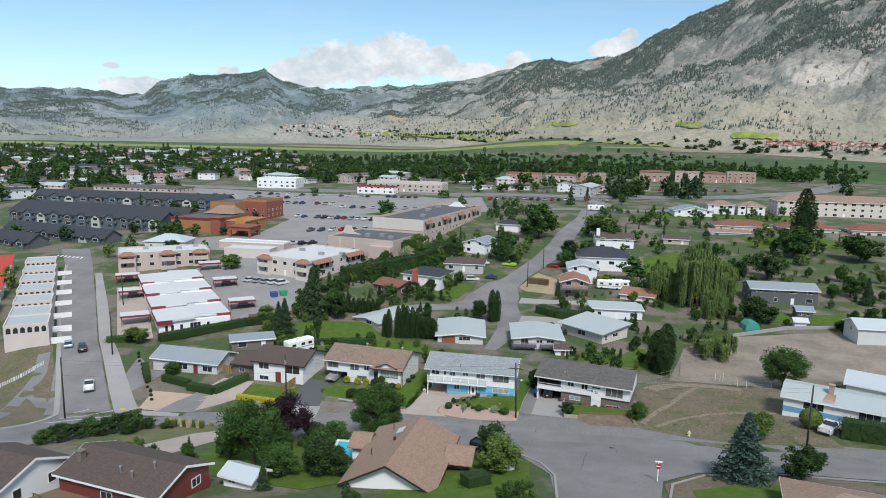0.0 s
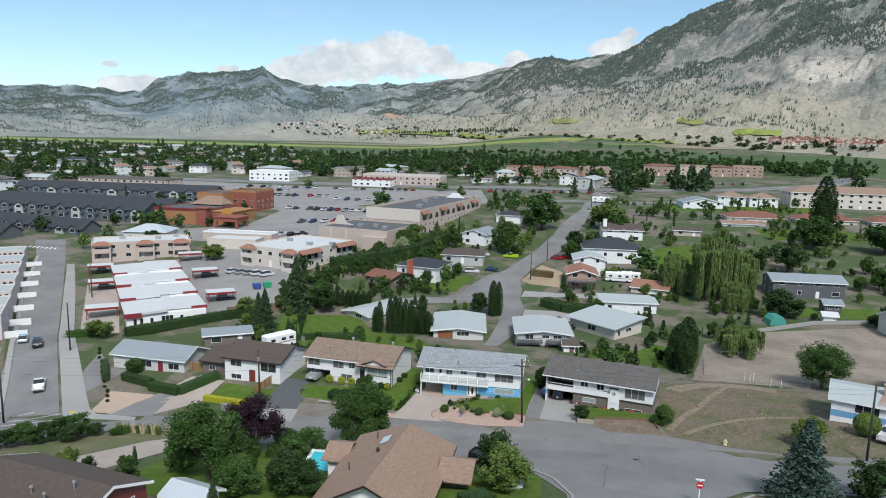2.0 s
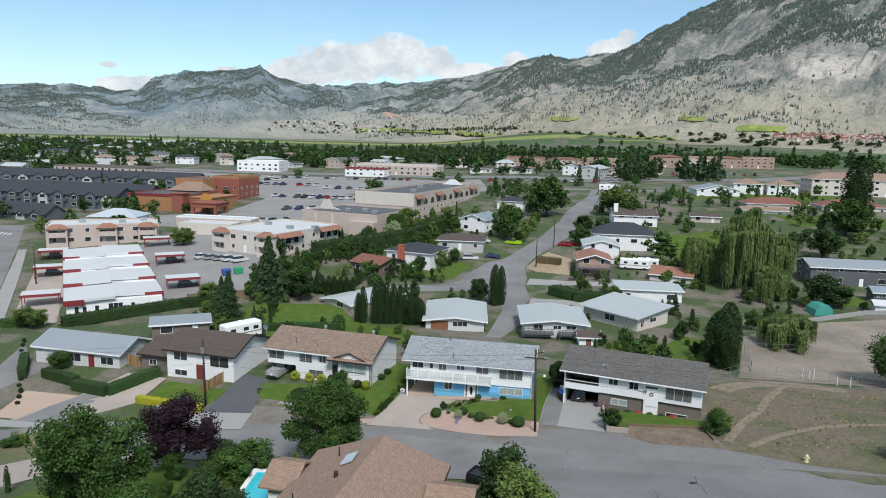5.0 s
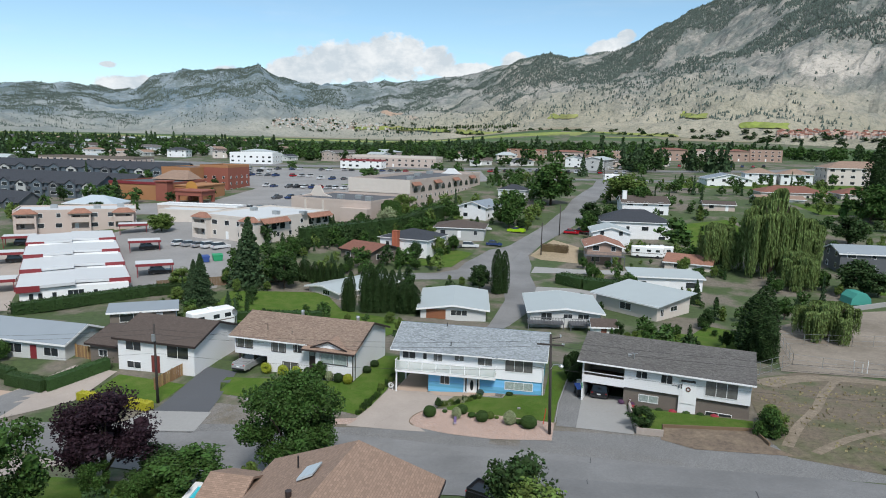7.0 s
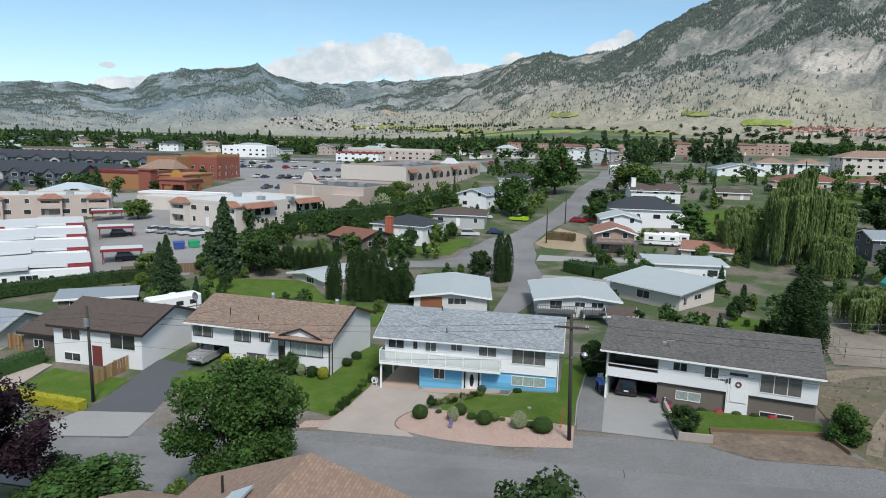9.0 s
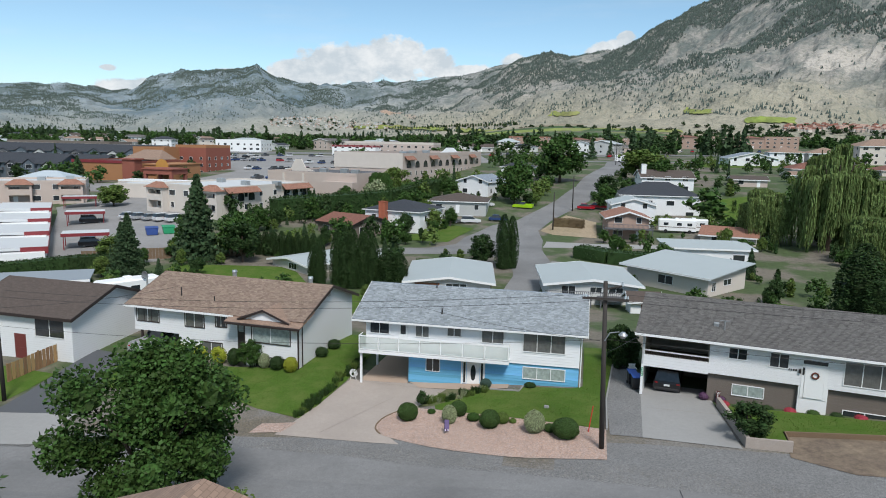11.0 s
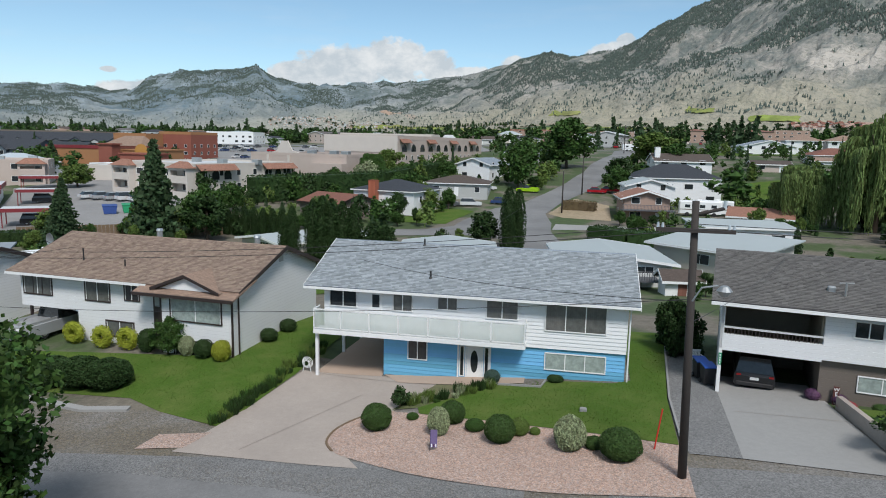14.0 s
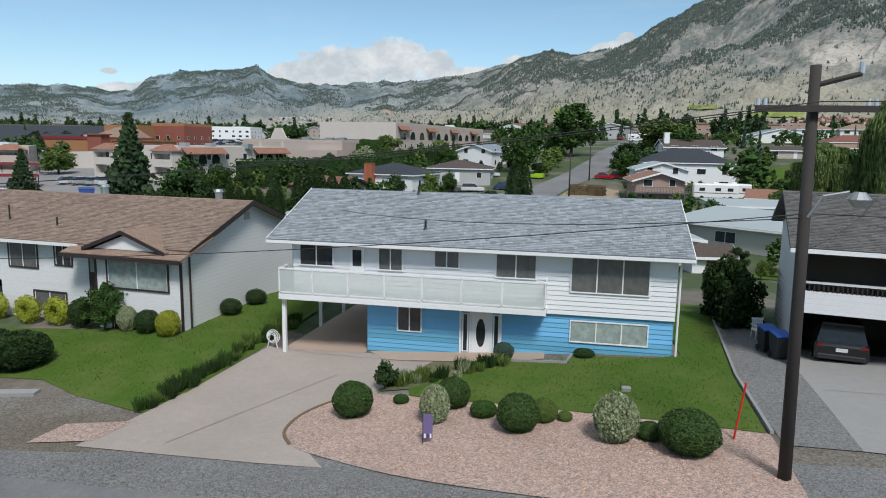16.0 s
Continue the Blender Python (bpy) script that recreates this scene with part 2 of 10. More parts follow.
M_ASPHALTD = mat("dark_asphalt", (0.085, 0.09, 0.10), 0.85, 0.15, 2.5, 0.2, coarse=0.05)
M_CONC = mat("concrete", (0.37, 0.322, 0.285), 0.9, 0.16, 2.5, 0.12, coarse=0.08, stain=1.0, grit=0.06)
M_LOT = mat("worn_grey_lot_asphalt", (0.255, 0.25, 0.245), 0.9, 0.2, 1.5, 0.15, coarse=0.06, stain=1.0, grit=0.1)
M_CONCP = mat("pale_concrete", (0.30, 0.298, 0.29), 0.9, 0.12, 2.5, 0.12, coarse=0.06, stain=0.9, grit=0.05)
M_GRAVEL = mat("grey_gravel", (0.185, 0.185, 0.183), 0.95, 0.3, 5.0, 0.8, coarse=0.06, kind="stones", period=0.045, grit=0.15)
M_PINKG = mat("pink_gravel", (0.395, 0.282, 0.23), 0.95, 0.25, 5.0, 0.6, coarse=0.06, kind="stones", period=0.05, grit=0.14)
M_SAND = mat("pale_sandy_pavers", (0.42, 0.32, 0.25), 0.9, 0.12, 4.0, 0.2)
M_LAWN = mat("lawn_grass", (0.066, 0.122, 0.02), 0.95, 0.35, 6.0, 0.6, coarse=0.09, col2=(0.10, 0.138, 0.034), spec=0.1, edge=(0.42, 0.7), grit=0.16)
M_GRASSY = mat("rough_grass", (0.08, 0.11, 0.035), 0.95, 0.4, 3.0, 0.6, coarse=0.06, col2=(0.15, 0.135, 0.075), grit=0.3)
M_DRY = mat("dry_field", (0.145, 0.117, 0.084), 0.95, 0.4, 1.5, 0.6, coarse=0.12, col2=(0.09, 0.098, 0.045), edge=(0.44, 0.62), grit=0.32)
M_DIRT = mat("bare_dirt", (0.27, 0.232, 0.19), 0.95, 0.3, 1.5, 0.4, coarse=0.08, col2=(0.17, 0.145, 0.115), grit=0.2)
M_EARTH = mat("town_ground", (0.15, 0.133, 0.105), 0.95, 0.35, 0.9, 0.4, coarse=0.09, col2=(0.052, 0.08, 0.026), edge=(0.43, 0.53), grit=0.25)
M_FIELD = mat("vineyard_green", (0.045, 0.085, 0.026), 0.95, 0.5, 0.02, 0.0, coarse=0.3, col2=(0.055, 0.10, 0.028), grit=0.4)
M_FIELDL = mat("bright_field_green", (0.19, 0.245, 0.045), 0.95, 0.4, 0.02, 0.0, coarse=0.3, col2=(0.22, 0.22, 0.08), grit=0.3)
M_TAN = mat("dry_grass_bench", (0.25, 0.21, 0.15), 0.95, 0.35, 0.03, 0.0, coarse=0.2, col2=(0.17, 0.165, 0.095), grit=0.3)
M_LEAF = mat("green_leaves", (0.043, 0.088, 0.02), 0.6, 0.3, 1.5, 0.0, per="island", spec=0.15, pervar=0.4)
M_LEAFY = mat("yellow_green_leaves", (0.10, 0.15, 0.035), 0.6, 0.3, 1.5, 0.0, per="island", spec=0.15, pervar=0.4)
M_LEAFD = mat("dark_green_leaves", (0.029, 0.057, 0.017), 0.65, 0.3, 1.5, 0.0, per="island", spec=0.15, pervar=0.4)
M_NEEDLE = mat("spruce_needles", (0.046, 0.08, 0.036), 0.7, 0.3, 1.5, 0.0, per="island", spec=0.15, pervar=0.4)
M_NEEDLEB = mat("blue_spruce_needles", (0.06, 0.10, 0.08), 0.7, 0.3, 1.5, 0.0, per="island", spec=0.15)
M_WILLOW = mat("willow_leaves", (0.125, 0.178, 0.056), 0.6, 0.3, 1.5, 0.0, per="island", spec=0.15, pervar=0.45)
M_BOXWOOD = mat("boxwood_leaves", (0.048, 0.088, 0.024), 0.6, 0.3, 1.5, 0.0, per="island", spec=0.15, pervar=0.4)
M_PURPLE = mat("purple_leaves", (0.024, 0.012, 0.018), 0.6, 0.3, 1.5, 0.0, per="island", spec=0.15)
M_SILVER = mat("silvery_leaves", (0.26, 0.30, 0.17), 0.7, 0.3, 1.5, 0.0, per="island", spec=0.15, pervar=0.6)
M_GOLD = mat("golden_hedge_leaves", (0.34, 0.32, 0.03), 0.6, 0.3, 1.5, 0.0, per="island", spec=0.15)
M_BARK = mat("bark", (0.085, 0.062, 0.045), 0.95, 0.35, 5.0, 0.6)
M_TYRE = mat("tyre_rubber", (0.018, 0.018, 0.02), 0.8, 0.1, 5.0, 0.1)
M_RIM = mat("wheel_rim_metal", (0.45, 0.46, 0.47), 0.35, 0.1, 5.0, 0.0, metal=0.8)
M_STEEL = mat("galvanised_steel", (0.42, 0.44, 0.45), 0.4, 0.1, 5.0, 0.05, metal=0.7)
M_BLACK = mat("black_plastic", (0.02, 0.02, 0.022), 0.5, 0.2, 5.0, 0.05)
M_POOL = mat("pool_water", (0.05, 0.46, 0.55), 0.05, 0.08, 0.6, 0.1)


# ---- mesh helpers ----
class Shape:
    """A mesh in the making: boxes, prisms and tubes, joined into one part."""

    def __init__(self):
        self.v, self.f, self.s = [], [], []

    def add(self, verts, faces, slot=0):
        n = len(self.v)
        self.v.extend(tuple(p) for p in verts)
        self.f.extend(tuple(i + n for i in q) for q in faces)
        self.s.extend([slot] * len(faces))
        return self

    def box(self, x0, y0, z0, x1, y1, z1, slot=0):
        return self.add([(x0, y0, z0), (x1, y0, z0), (x1, y1, z0), (x0, y1, z0), (x0, y0, z1), (x1, y0, z1), (x1, y1, z1), (x0, y1, z1)],
                        [(0, 3, 2, 1), (4, 5, 6, 7), (0, 1, 5, 4), (1, 2, 6, 5), (2, 3, 7, 6), (3, 0, 4, 7)], slot)

    def bevel_box(self, x0, y0, z0, x1, y1, z1, b=0.02, slot=0):
        """A box whose upright and top edges are chamfered."""
        def ring(i, z):
            return [(x0 + i + b, y0 + i, z), (x1 - i - b, y0 + i, z), (x1 - i, y0 + i + b, z), (x1 - i, y1 - i - b, z), (x1 - i - b, y1 - i, z), (x0 + i + b, y1 - i, z), (x0 + i, y1 - i - b, z), (x0 + i, y0 + i + b, z)]
        vs = ring(0, z0) + ring(0, z1 - b) + ring(b, z1)
        fs = [tuple(range(7, -1, -1)), tuple(range(16, 24))]
        for k in (0, 8):
            fs += [(k + i, k + (i + 1) % 8, k + 8 + (i + 1) % 8, k + 8 + i) for i in range(8)]
        return self.add(vs, fs, slot)

    def prism(self, outline, y0, y1, slot=0):
        """An outline of (x, z), counter-clockwise seen from the front, pulled from y0 to y1."""
        n = len(outline)
        vs = [(x, y0, z) for x, z in outline] + [(x, y1, z) for x, z in outline]
        fs = [tuple(range(n)), tuple(range(2 * n - 1, n - 1, -1))] + [(i + n, (i + 1) % n + n, (i + 1) % n, i) for i in range(n)]
        return self.add(vs, fs, slot)

    def slab(self, quad, th, slot=0):
        """A plate over four or more corners in order (counter-clockwise from above), th thick downwards."""
        n = len(quad)
        vs = [tuple(p) for p in quad] + [(p[0], p[1], p[2] - th) for p in quad]
        return self.add(vs, [tuple(range(n)), tuple(range(2 * n - 1, n - 1, -1))] + [(i + n, (i + 1) % n + n, (i + 1) % n, i) for i in range(n)], slot)

    def tube(self, a, b, r0, r1=None, n=8, slot=0):
        a, b, r1 = Vector(a), Vector(b), r0 if r1 is None else r1
        q = (b - a).to_track_quat("Z", "Y")
        ring = [q @ Vector((math.cos(2 * math.pi * i / n), math.sin(2 * math.pi * i / n), 0)) for i in range(n)]
        vs = [a + p * r0 for p in ring] + [b + p * r1 for p in ring]
        return self.add(vs, [tuple(range(n - 1, -1, -1)), tuple(range(n, 2 * n))] + [(i, (i + 1) % n, n + (i + 1) % n, n + i) for i in range(n)], slot)

    def mesh(self, name, *mats, smooth=False):
        me = bpy.data.meshes.new(name)
        me.from_pydata(self.v, [], self.f)
        for m in mats:
            me.materials.append(m)
        if len(mats) > 1:
            me.polygons.foreach_set("material_index", self.s)
        if smooth:
            me.polygons.foreach_set("use_smooth", [True] * len(self.f))
        me.update()
        return me


def part(name, shape, material, parent, label="", smooth=False):
    ms = material if isinstance(material, (list, tuple)) else (material,)
    ob = new(name, shape.mesh(name, *ms, smooth=smooth) if isinstance(shape, Shape) else shape)
    ob.parent = parent
    if label:
        ob["label"] = label
    return ob


def thing(name, label, category, m=None, group="", kind=""):
    ob = new(name)
    ob.empty_display_size = 0.5
    ob.matrix_world = m or Matrix()
    return tagged(ob, label, category, group, kind)


def solo(name, shape, material, label, category, m=None, group="", kind="", smooth=False):
    ms = material if isinstance(material, (list, tuple)) else (material,)
    ob = new(name, shape.mesh(name, *ms, smooth=smooth) if isinstance(shape, Shape) else shape)
    ob.matrix_world = m or Matrix()
    return tagged(ob, label, category, group, kind)


# ---- the lie of the land ----
def ease(a):
    a = min(1.0, max(0.0, a))
    return a * a * (3 - 2 * a)


MID = [(8, 0), (24, -1.5), (40, -2.7), (63, -2.6), (80, -2.0), (97, -1.4), (108, -0.5), (130, 1.7), (152, 4.2), (175, 6.1), (210, 8.6), (250, 10.6), (350, 13.3), (430, 15.5), (600, 18.5), (800, 22.5), (1000, 29), (1250, 44), (1500, 64)]
WEST = [(8, 0), (24, -1.0), (45, 0.0), (66, 1.0), (80, 2.0), (96, 3.3), (130, 4.0), (165, 4.8), (250, 8.2), (350, 12.5), (430, 14.2), (600, 15.5), (800, 17), (1000, 19), (1250, 24), (1500, 30)]


def between(x, pts):
    for (a, u), (b, v) in zip(pts, pts[1:]):
        if x <= b:
            t = max(0.0, (x - a) / (b - a))
            return u + (v - u) * t
    return pts[-1][1]


def land(x, y):
    """Height of the ground: the street falls to the west, the bank rises to the south; behind the street lies a hollow, then the town climbs to the north."""
    z = (0.055 - 0.04 * ease((y + 12) / 24)) * max(-190.0, min(130.0, x))
    z += 0.2 * max(0.0, -18 - max(y, -95.0))
    w = ease((-x - 25) / (50 + 300 * min(1.0, max(0.0, (y - 430) / 370))))
    z += between(y, MID) * (1 - w) + between(y, WEST) * w
    z -= 2.0 * ease((x - 12) / 10) * max(0.0, 1 - ((y - 132) / 28) ** 2) * (1 - ease((x - 45) / 20))
    z += 0.36 * ease((x + 5) / 13) * (1 - ease((y - 8) / 17))
    z += 0.45 * ease((y + 8) / 8) * ease((-x - 7) / 5) * ease((x + 60) / 20)
    return z


def spaced(lo, hi, step, far, grow=1.25):
    xs = list(np.arange(lo, hi + 0.01, step))
    a, s = hi, step
    while a < far:
        s *= grow
        a += s
        xs.append(min(a, far))
    a, s = lo, step
    while a > -far:
        s *= grow
        a -= s
        xs.insert(0, max(a, -far))
    return xs


def sheet(name, xs, ys, material, label, lift=0.0):
    s = Shape()
    nx = len(xs)
    s.v = [(x, y, land(x, y) + lift) for y in ys for x in xs]
    s.f = [(j * nx + i, j * nx + i + 1, (j + 1) * nx + i + 1, (j + 1) * nx + i) for j in range(len(ys) - 1) for i in range(nx - 1)]
    s.s = [0] * len(s.f)
    return solo(name, s, material, label, "ground", kind="structure", smooth=True)


GRID = 4.0
sheet("ground", spaced(-240, 200, GRID, 4800), spaced(-120, 400, GRID, 4800), M_EARTH, "dry sandy town ground with sparse grass")


def patch(name, outline, material, label, lift=0.05, grid=GRID, kind="structure", category="ground", thick=0.0):
    """A sheet draped over the land inside an outline of (x, y) corners."""
    if category in ("road", "car park", "sidewalk", "field") or name in ("driveway", "corral", "gravel_bed", "walk", "vacant_lot"):
        SURFACES.append(list(outline))
    bm = bmesh.new()
    bm.faces.new([bm.verts.new((x, y, 0)) for x, y in outline])
    for ax in (0, 1):
        lo = min(p[ax] for p in outline)
        hi = max(p[ax] for p in outline)
        k = math.floor(lo / grid) + 1
        while k * grid < hi:
            no = (1, 0, 0) if ax == 0 else (0, 1, 0)
            bmesh.ops.bisect_plane(bm, geom=bm.verts[:] + bm.edges[:] + bm.faces[:], plane_co=[c * k * grid for c in no], plane_no=no)
            k += 1
    for v in bm.verts:
        v.co.z = land(v.co.x, v.co.y) + lift
    bmesh.ops.recalc_face_normals(bm, faces=bm.faces[:])
    if sum(f.normal.z for f in bm.faces) < 0:
        bmesh.ops.reverse_faces(bm, faces=bm.faces[:])
    if thick:
        r = bmesh.ops.extrude_face_region(bm, geom=bm.faces[:])
        for v in r["geom"]:
            if isinstance(v, bmesh.types.BMVert):
                v.co.z += thick
        bmesh.ops.recalc_face_normals(bm, faces=bm.faces[:])
    me = bpy.data.meshes.new(name)
    bm.to_mesh(me)
    bm.free()
    me.materials.append(material)
    return tagged(new(name, me), label, category, kind=kind)


def curved(points, steps=4):
    """A smooth line through the points."""
    out = []
    for i in range(len(points) - 1):
        p0, p1, p2, p3 = points[max(0, i - 1)], points[i], points[i + 1], points[min(len(points) - 1, i + 2)]
        for k in range(steps):
            t = k / steps
            out.append(tuple(0.5 * (2 * b + (c - a) * t + (2 * a - 5 * b + 4 * c - d) * t * t + (3 * b - a - 3 * c + d) * t ** 3) for a, b, c, d in zip(p0, p1, p2, p3)))
    return out + [points[-1]]


def ribbon(points, half):
    """The outline of a strip of that half width along a line of points."""
    left, right = [], []
    for i, p in enumerate(points):
        a, b = Vector(points[max(0, i - 1)]), Vector(points[min(len(points) - 1, i + 1)])
        d = (b - a).normalized()
        n = Vector((-d.y, d.x)) * half
        left.append((p[0] + n.x, p[1] + n.y))
        right.append((p[0] - n.x, p[1] - n.y))
    return right + left[::-1]


# ---- roads, pavements, lots ----
TAKEN = []      # round footprints of what stands: x, y, radius
SURFACES = []   # outlines that stay clear of planting


def inside(x, y, poly):
    hit = False
    for (xa, ya), (xb, yb) in zip(poly, poly[1:] + poly[:1]):
        if (ya > y) != (yb > y) and x < (xb - xa) * (y - ya) / (yb - ya) + xa:
            hit = not hit
    return hit


def vacant(x, y, r):
    return not any((x - a) ** 2 + (y - b) ** 2 < (r + c) ** 2 for a, b, c in TAKEN) and not any(inside(x + dx, y + dy, p) for p in SURFACES for dx, dy in ((0, 0), (r, 0), (-r, 0), (0, r), (0, -r)))


patch("road", [(-64, -18), (-45, -16), (-20, -13.2), (-11, -12.5), (-4.3, -12.9), (0.2, -13.8), (8.8, -14.6), (16.5, -15.3), (24, -16), (35, -16.5), (60, -20), (110, -25), (110, -37), (60, -31.5), (45, -30.5), (36, -33),
               (31, -38), (29.5, -48), (29, -115), (17, -115), (18, -48), (17, -38), (12, -29), (4, -25.8), (-20, -25.2), (-32, -23.8), (-40, -20.9), (-50, -22.6), (-55, -26.8), (-58, -32), (-62, -42), (-70, -62), (-85, -62), (-77, -42), (-73.6, -31.8), (-71.9, -27.8), (-72.6, -22), (-74, -18)],
      M_ASPHALT, "worn grey asphalt residential street with a side road", 0.075, category="road")
patch("road_west", [(-76, -20), (-63.6, -17.6), (-93.5, 16.6), (-119.6, 48.6), (-152, 88), (-175.8, 116.1), (-186.9, 113.2), (-162.6, 87.2), (-130, 46), (-101, 13)], M_ASPHALT, "wide grey asphalt road running down the valley", 0.05, category="road")
patch("pavement_west", [(-63.8, -16.6), (-60.5, -17.4), (-61.2, -13.5), (-91.4, 19.1), (-117, 50.4), (-141.8, 79.9), (-143.7, 78.8), (-119.4, 48.8), (-93.3, 16.8)], M_CONCP, "pale concrete sidewalk beside the wide road", 0.06, thick=0.12, category="sidewalk")
patch("pavement_corner", [(-60.5, -17.4), (-50.5, -16.9), (-51, -15.6), (-58.6, -15.2), (-61.2, -13.5)], M_CONCP, "pale concrete sidewalk corner", 0.06, thick=0.12, category="sidewalk")
patch("roadside", [(-36, -15), (-10, -12), (12, -14), (31, -17), (46, -15.5), (34, -8.6), (18.8, -8.4), (18.4, -4), (11, -2), (10, 2), (-9, 2), (-9.4, -7.2), (-13.5, -6), (-24, -4.6), (-26, -4.4)], M_SHOULDER, "gravelly dirt edge of the street", 0.03, grid=2, category="verge")
patch("shoulder", [(-50, -17.2), (-20, -15.2), (0, -15), (20, -16.6), (35, -17.5), (60, -20.4), (110, -25.3), (110, -21.5), (64, -15.8), (46, -14), (30, -10.2), (12, -9.6), (-8, -10.6), (-30, -12.2), (-50, -14.6)], M_GRAVEL, "grey gravel road shoulder", 0.035, category="verge")
patch("crescent_road", [(-27, 76), (-20, 77), (-15.4, 82), (-15, 90), (-13.4, 97), (-11, 106), (-6.5, 113), (-4.1, 121), (2, 141), (7, 166), (9.3, 189), (17.5, 232), (20, 266), (29, 266), (27, 232), (18.5, 189), (16, 166), (11, 141), (5, 124), (2, 115), (-0.5, 103), (1.2, 92), (1.5, 82), (3.8, 70), (3.2, 48), (0.5, 37), (-2.4, 37), (-1.6, 58), (-3.5, 72), (-9, 73.5), (-15, 72), (-26, 69.5), (-33, 67), (-34, 71)],
      M_ASPHALT, "light grey asphalt cul-de-sac street", 0.05, category="road")
patch("cross_street", ribbon([(-24, 262), (0, 259), (24, 263), (60, 262), (70, 270)], 4), M_ASPHALT, "grey asphalt side street", 0.055, category="road")
patch("cross_street", ribbon([(26, 264), (33, 285), (24, 310), (6, 326)], 5), M_ASPHALT, "grey asphalt street joining the highway", 0.06, category="road")
patch("car_park", [(-175.2, 132.1), (-108.6, 122.3), (-82.4, 132.1), (-78, 158), (-72.2, 219.4), (-47.9, 227.8), (-29.5, 241.2), (-44.5, 313.6), (-266.4, 332.7), (-255.2, 269.1), (-185.3, 248.5), (-131.5, 210.9), (-127.2, 166.3)], M_LOT, "pale worn car park asphalt", 0.05, category="car park")
patch("car_park", [(-92.2, 77.8), (-63.8, 61.5), (-57.4, 46.7), (-71.1, 35.7), (-96.9, 72.2), (-112.7, 89.3), (-108.8, 116.1), (-90.3, 112.6)], M_LOT, "pale concrete parking yard behind the flats", 0.05, category="car park")
patch("car_park", [(-69.8, 35.8), (-58.1, 45.8), (-66.9, 80.4), (-87.6, 105), (-112.4, 90)], M_LOT, "pale concrete parking yard beside the terrace", 0.045, category="car park")
patch("car_park", [(-82.9, 22.9), (-88.3, 16.7), (-124.6, 64.7), (-117.6, 68.6)], M_CONC, "pale concrete parking strip beside the terrace", 0.045, category="car park")
patch("highway", ribbon([(-420, 340), (-250, 342), (-110, 342), (-28, 328), (50, 330), (116, 345), (180, 400), (235, 500), (262, 620), (273, 730), (300, 800), (420, 960), (700, 1100)], 8), M_ASPHALT, "grey highway crossing the valley", 0.12, grid=16, category="road")
patch("driveway", [(-8.7, -0.3), (-3.9, -0.3), (-2.6, -1.2), (-0.9, -1.3), (-2.2, -5), (-3.3, -6.4), (-3.7, -8.3), (-3.3, -9.4), (-2, -10.9), (-10.4, -10.4), (-9.3, -5)], M_CONC, "pale concrete driveway with a curved edge", 0.06, grid=2)
patch("carport_floor", [(-8, -0.3), (-4.2, -0.3), (-4.2, 8.8), (-7.4, 8.8)], M_SAND, "brown-tinted concrete carport floor", 0.065, grid=2)
patch("walk", [(-4.1, -0.02), (3.6, -0.02), (3.6, -0.9), (0.5, -1.3), (-3, -1.2)], M_SAND, "tan concrete entry walk", 0.075, grid=2)
patch("gravel_bed", curved([(-2.38, -5.06), (-3.2, -5.55), (-3.9, -6.5), (-4.25, -7.6), (-4.15, -8.7), (-3.6, -9.5), (-2.6, -10.1), (0.1, -11.2), (2.85, -11.9), (5.8, -12.3), (10.3, -12)]) + [(10.4, -7.8), (7.1, -7.1), (4.8, -6.6), (2, -5.9), (0.45, -5.7), (-0.9, -5.3)], M_PINKG, "pink crushed-stone planting bed", 0.07, grid=2)
patch("gravel_bed", [(-12.2, -10.4), (-10.1, -10), (-9.7, -8.4), (-12, -8.9)], M_PINKG, "small pink crushed-stone bed", 0.07, grid=2)
patch("lawn", [(-1.1, -4.6), (-0.9, -5.3), (0.45, -5.7), (2, -5.9), (4.8, -6.6), (7.1, -7.1), (10.3, -7.8), (10.5, -2.4), (11.4, 6.5), (11.8, 12), (9.2, 12), (9, 0.1), (8.1, -0.5), (4.7, -0.5), (4.5, -1.5), (2.1, -1.2), (0.15, -3.4)], M_LAWN, "mown green front lawn", 0.09, grid=2)
patch("flower_border", [(-0.9, -1.35), (0.5, -1.35), (2.1, -1.2), (0.15, -3.4), (-1.1, -4.6), (-2.3, -4.9)], M_GRASSY, "weedy flower border along the drive", 0.08, grid=2)
patch("lawn", [(-29, -0.6), (-13.5, 0.3), (-13.4, 10), (-8.8, 12), (-8.9, -1), (-9.6, -7.8), (-13.5, -6.6), (-16, -5.4), (-23, -5.2), (-29, -4.4)], M_LAWN, "mown green lawn sloping to the street", 0.06, grid=2)
patch("side_path", [(10.6, -8.5), (12.5, -8.7), (13, -1), (13.2, 8), (11.6, 8), (11.3, 5), (10.6, -2.4)], M_GRAVEL, "grey gravel side path", 0.06, grid=2)
patch("driveway", [(13.2, 2), (17.6, 1), (17.9, -9.6), (12.5, -8.7)], M_CONCP, "pale concrete driveway", 0.065, grid=2)
patch("lawn", [(18.4, -3.0), (29.4, -5.0), (28.9, -7.0), (20.6, -7.25), (20.4, -9.4), (18.5, -9.0)], M_LAWN, "green lawn behind a low retaining wall", 0.3, grid=2)
patch("driveway", [(-33, 2), (-28.5, 1), (-25.5, -13.8), (-33, -14.6)], M_ASPHALTD, "dark asphalt driveway", 0.06, grid=2)
patch("driveway", [(-33.5, -9.5), (-26.2, -9), (-25.2, -14.2), (-35, -15)], M_CONCP, "pale concrete driveway apron", 0.075, grid=2)
patch("lawn", [(-43, -1.5), (-33, -3), (-33.6, -7.6), (-43.5, -6.4)], M_LAWN, "small green lawn behind a golden hedge", 0.06, grid=2)
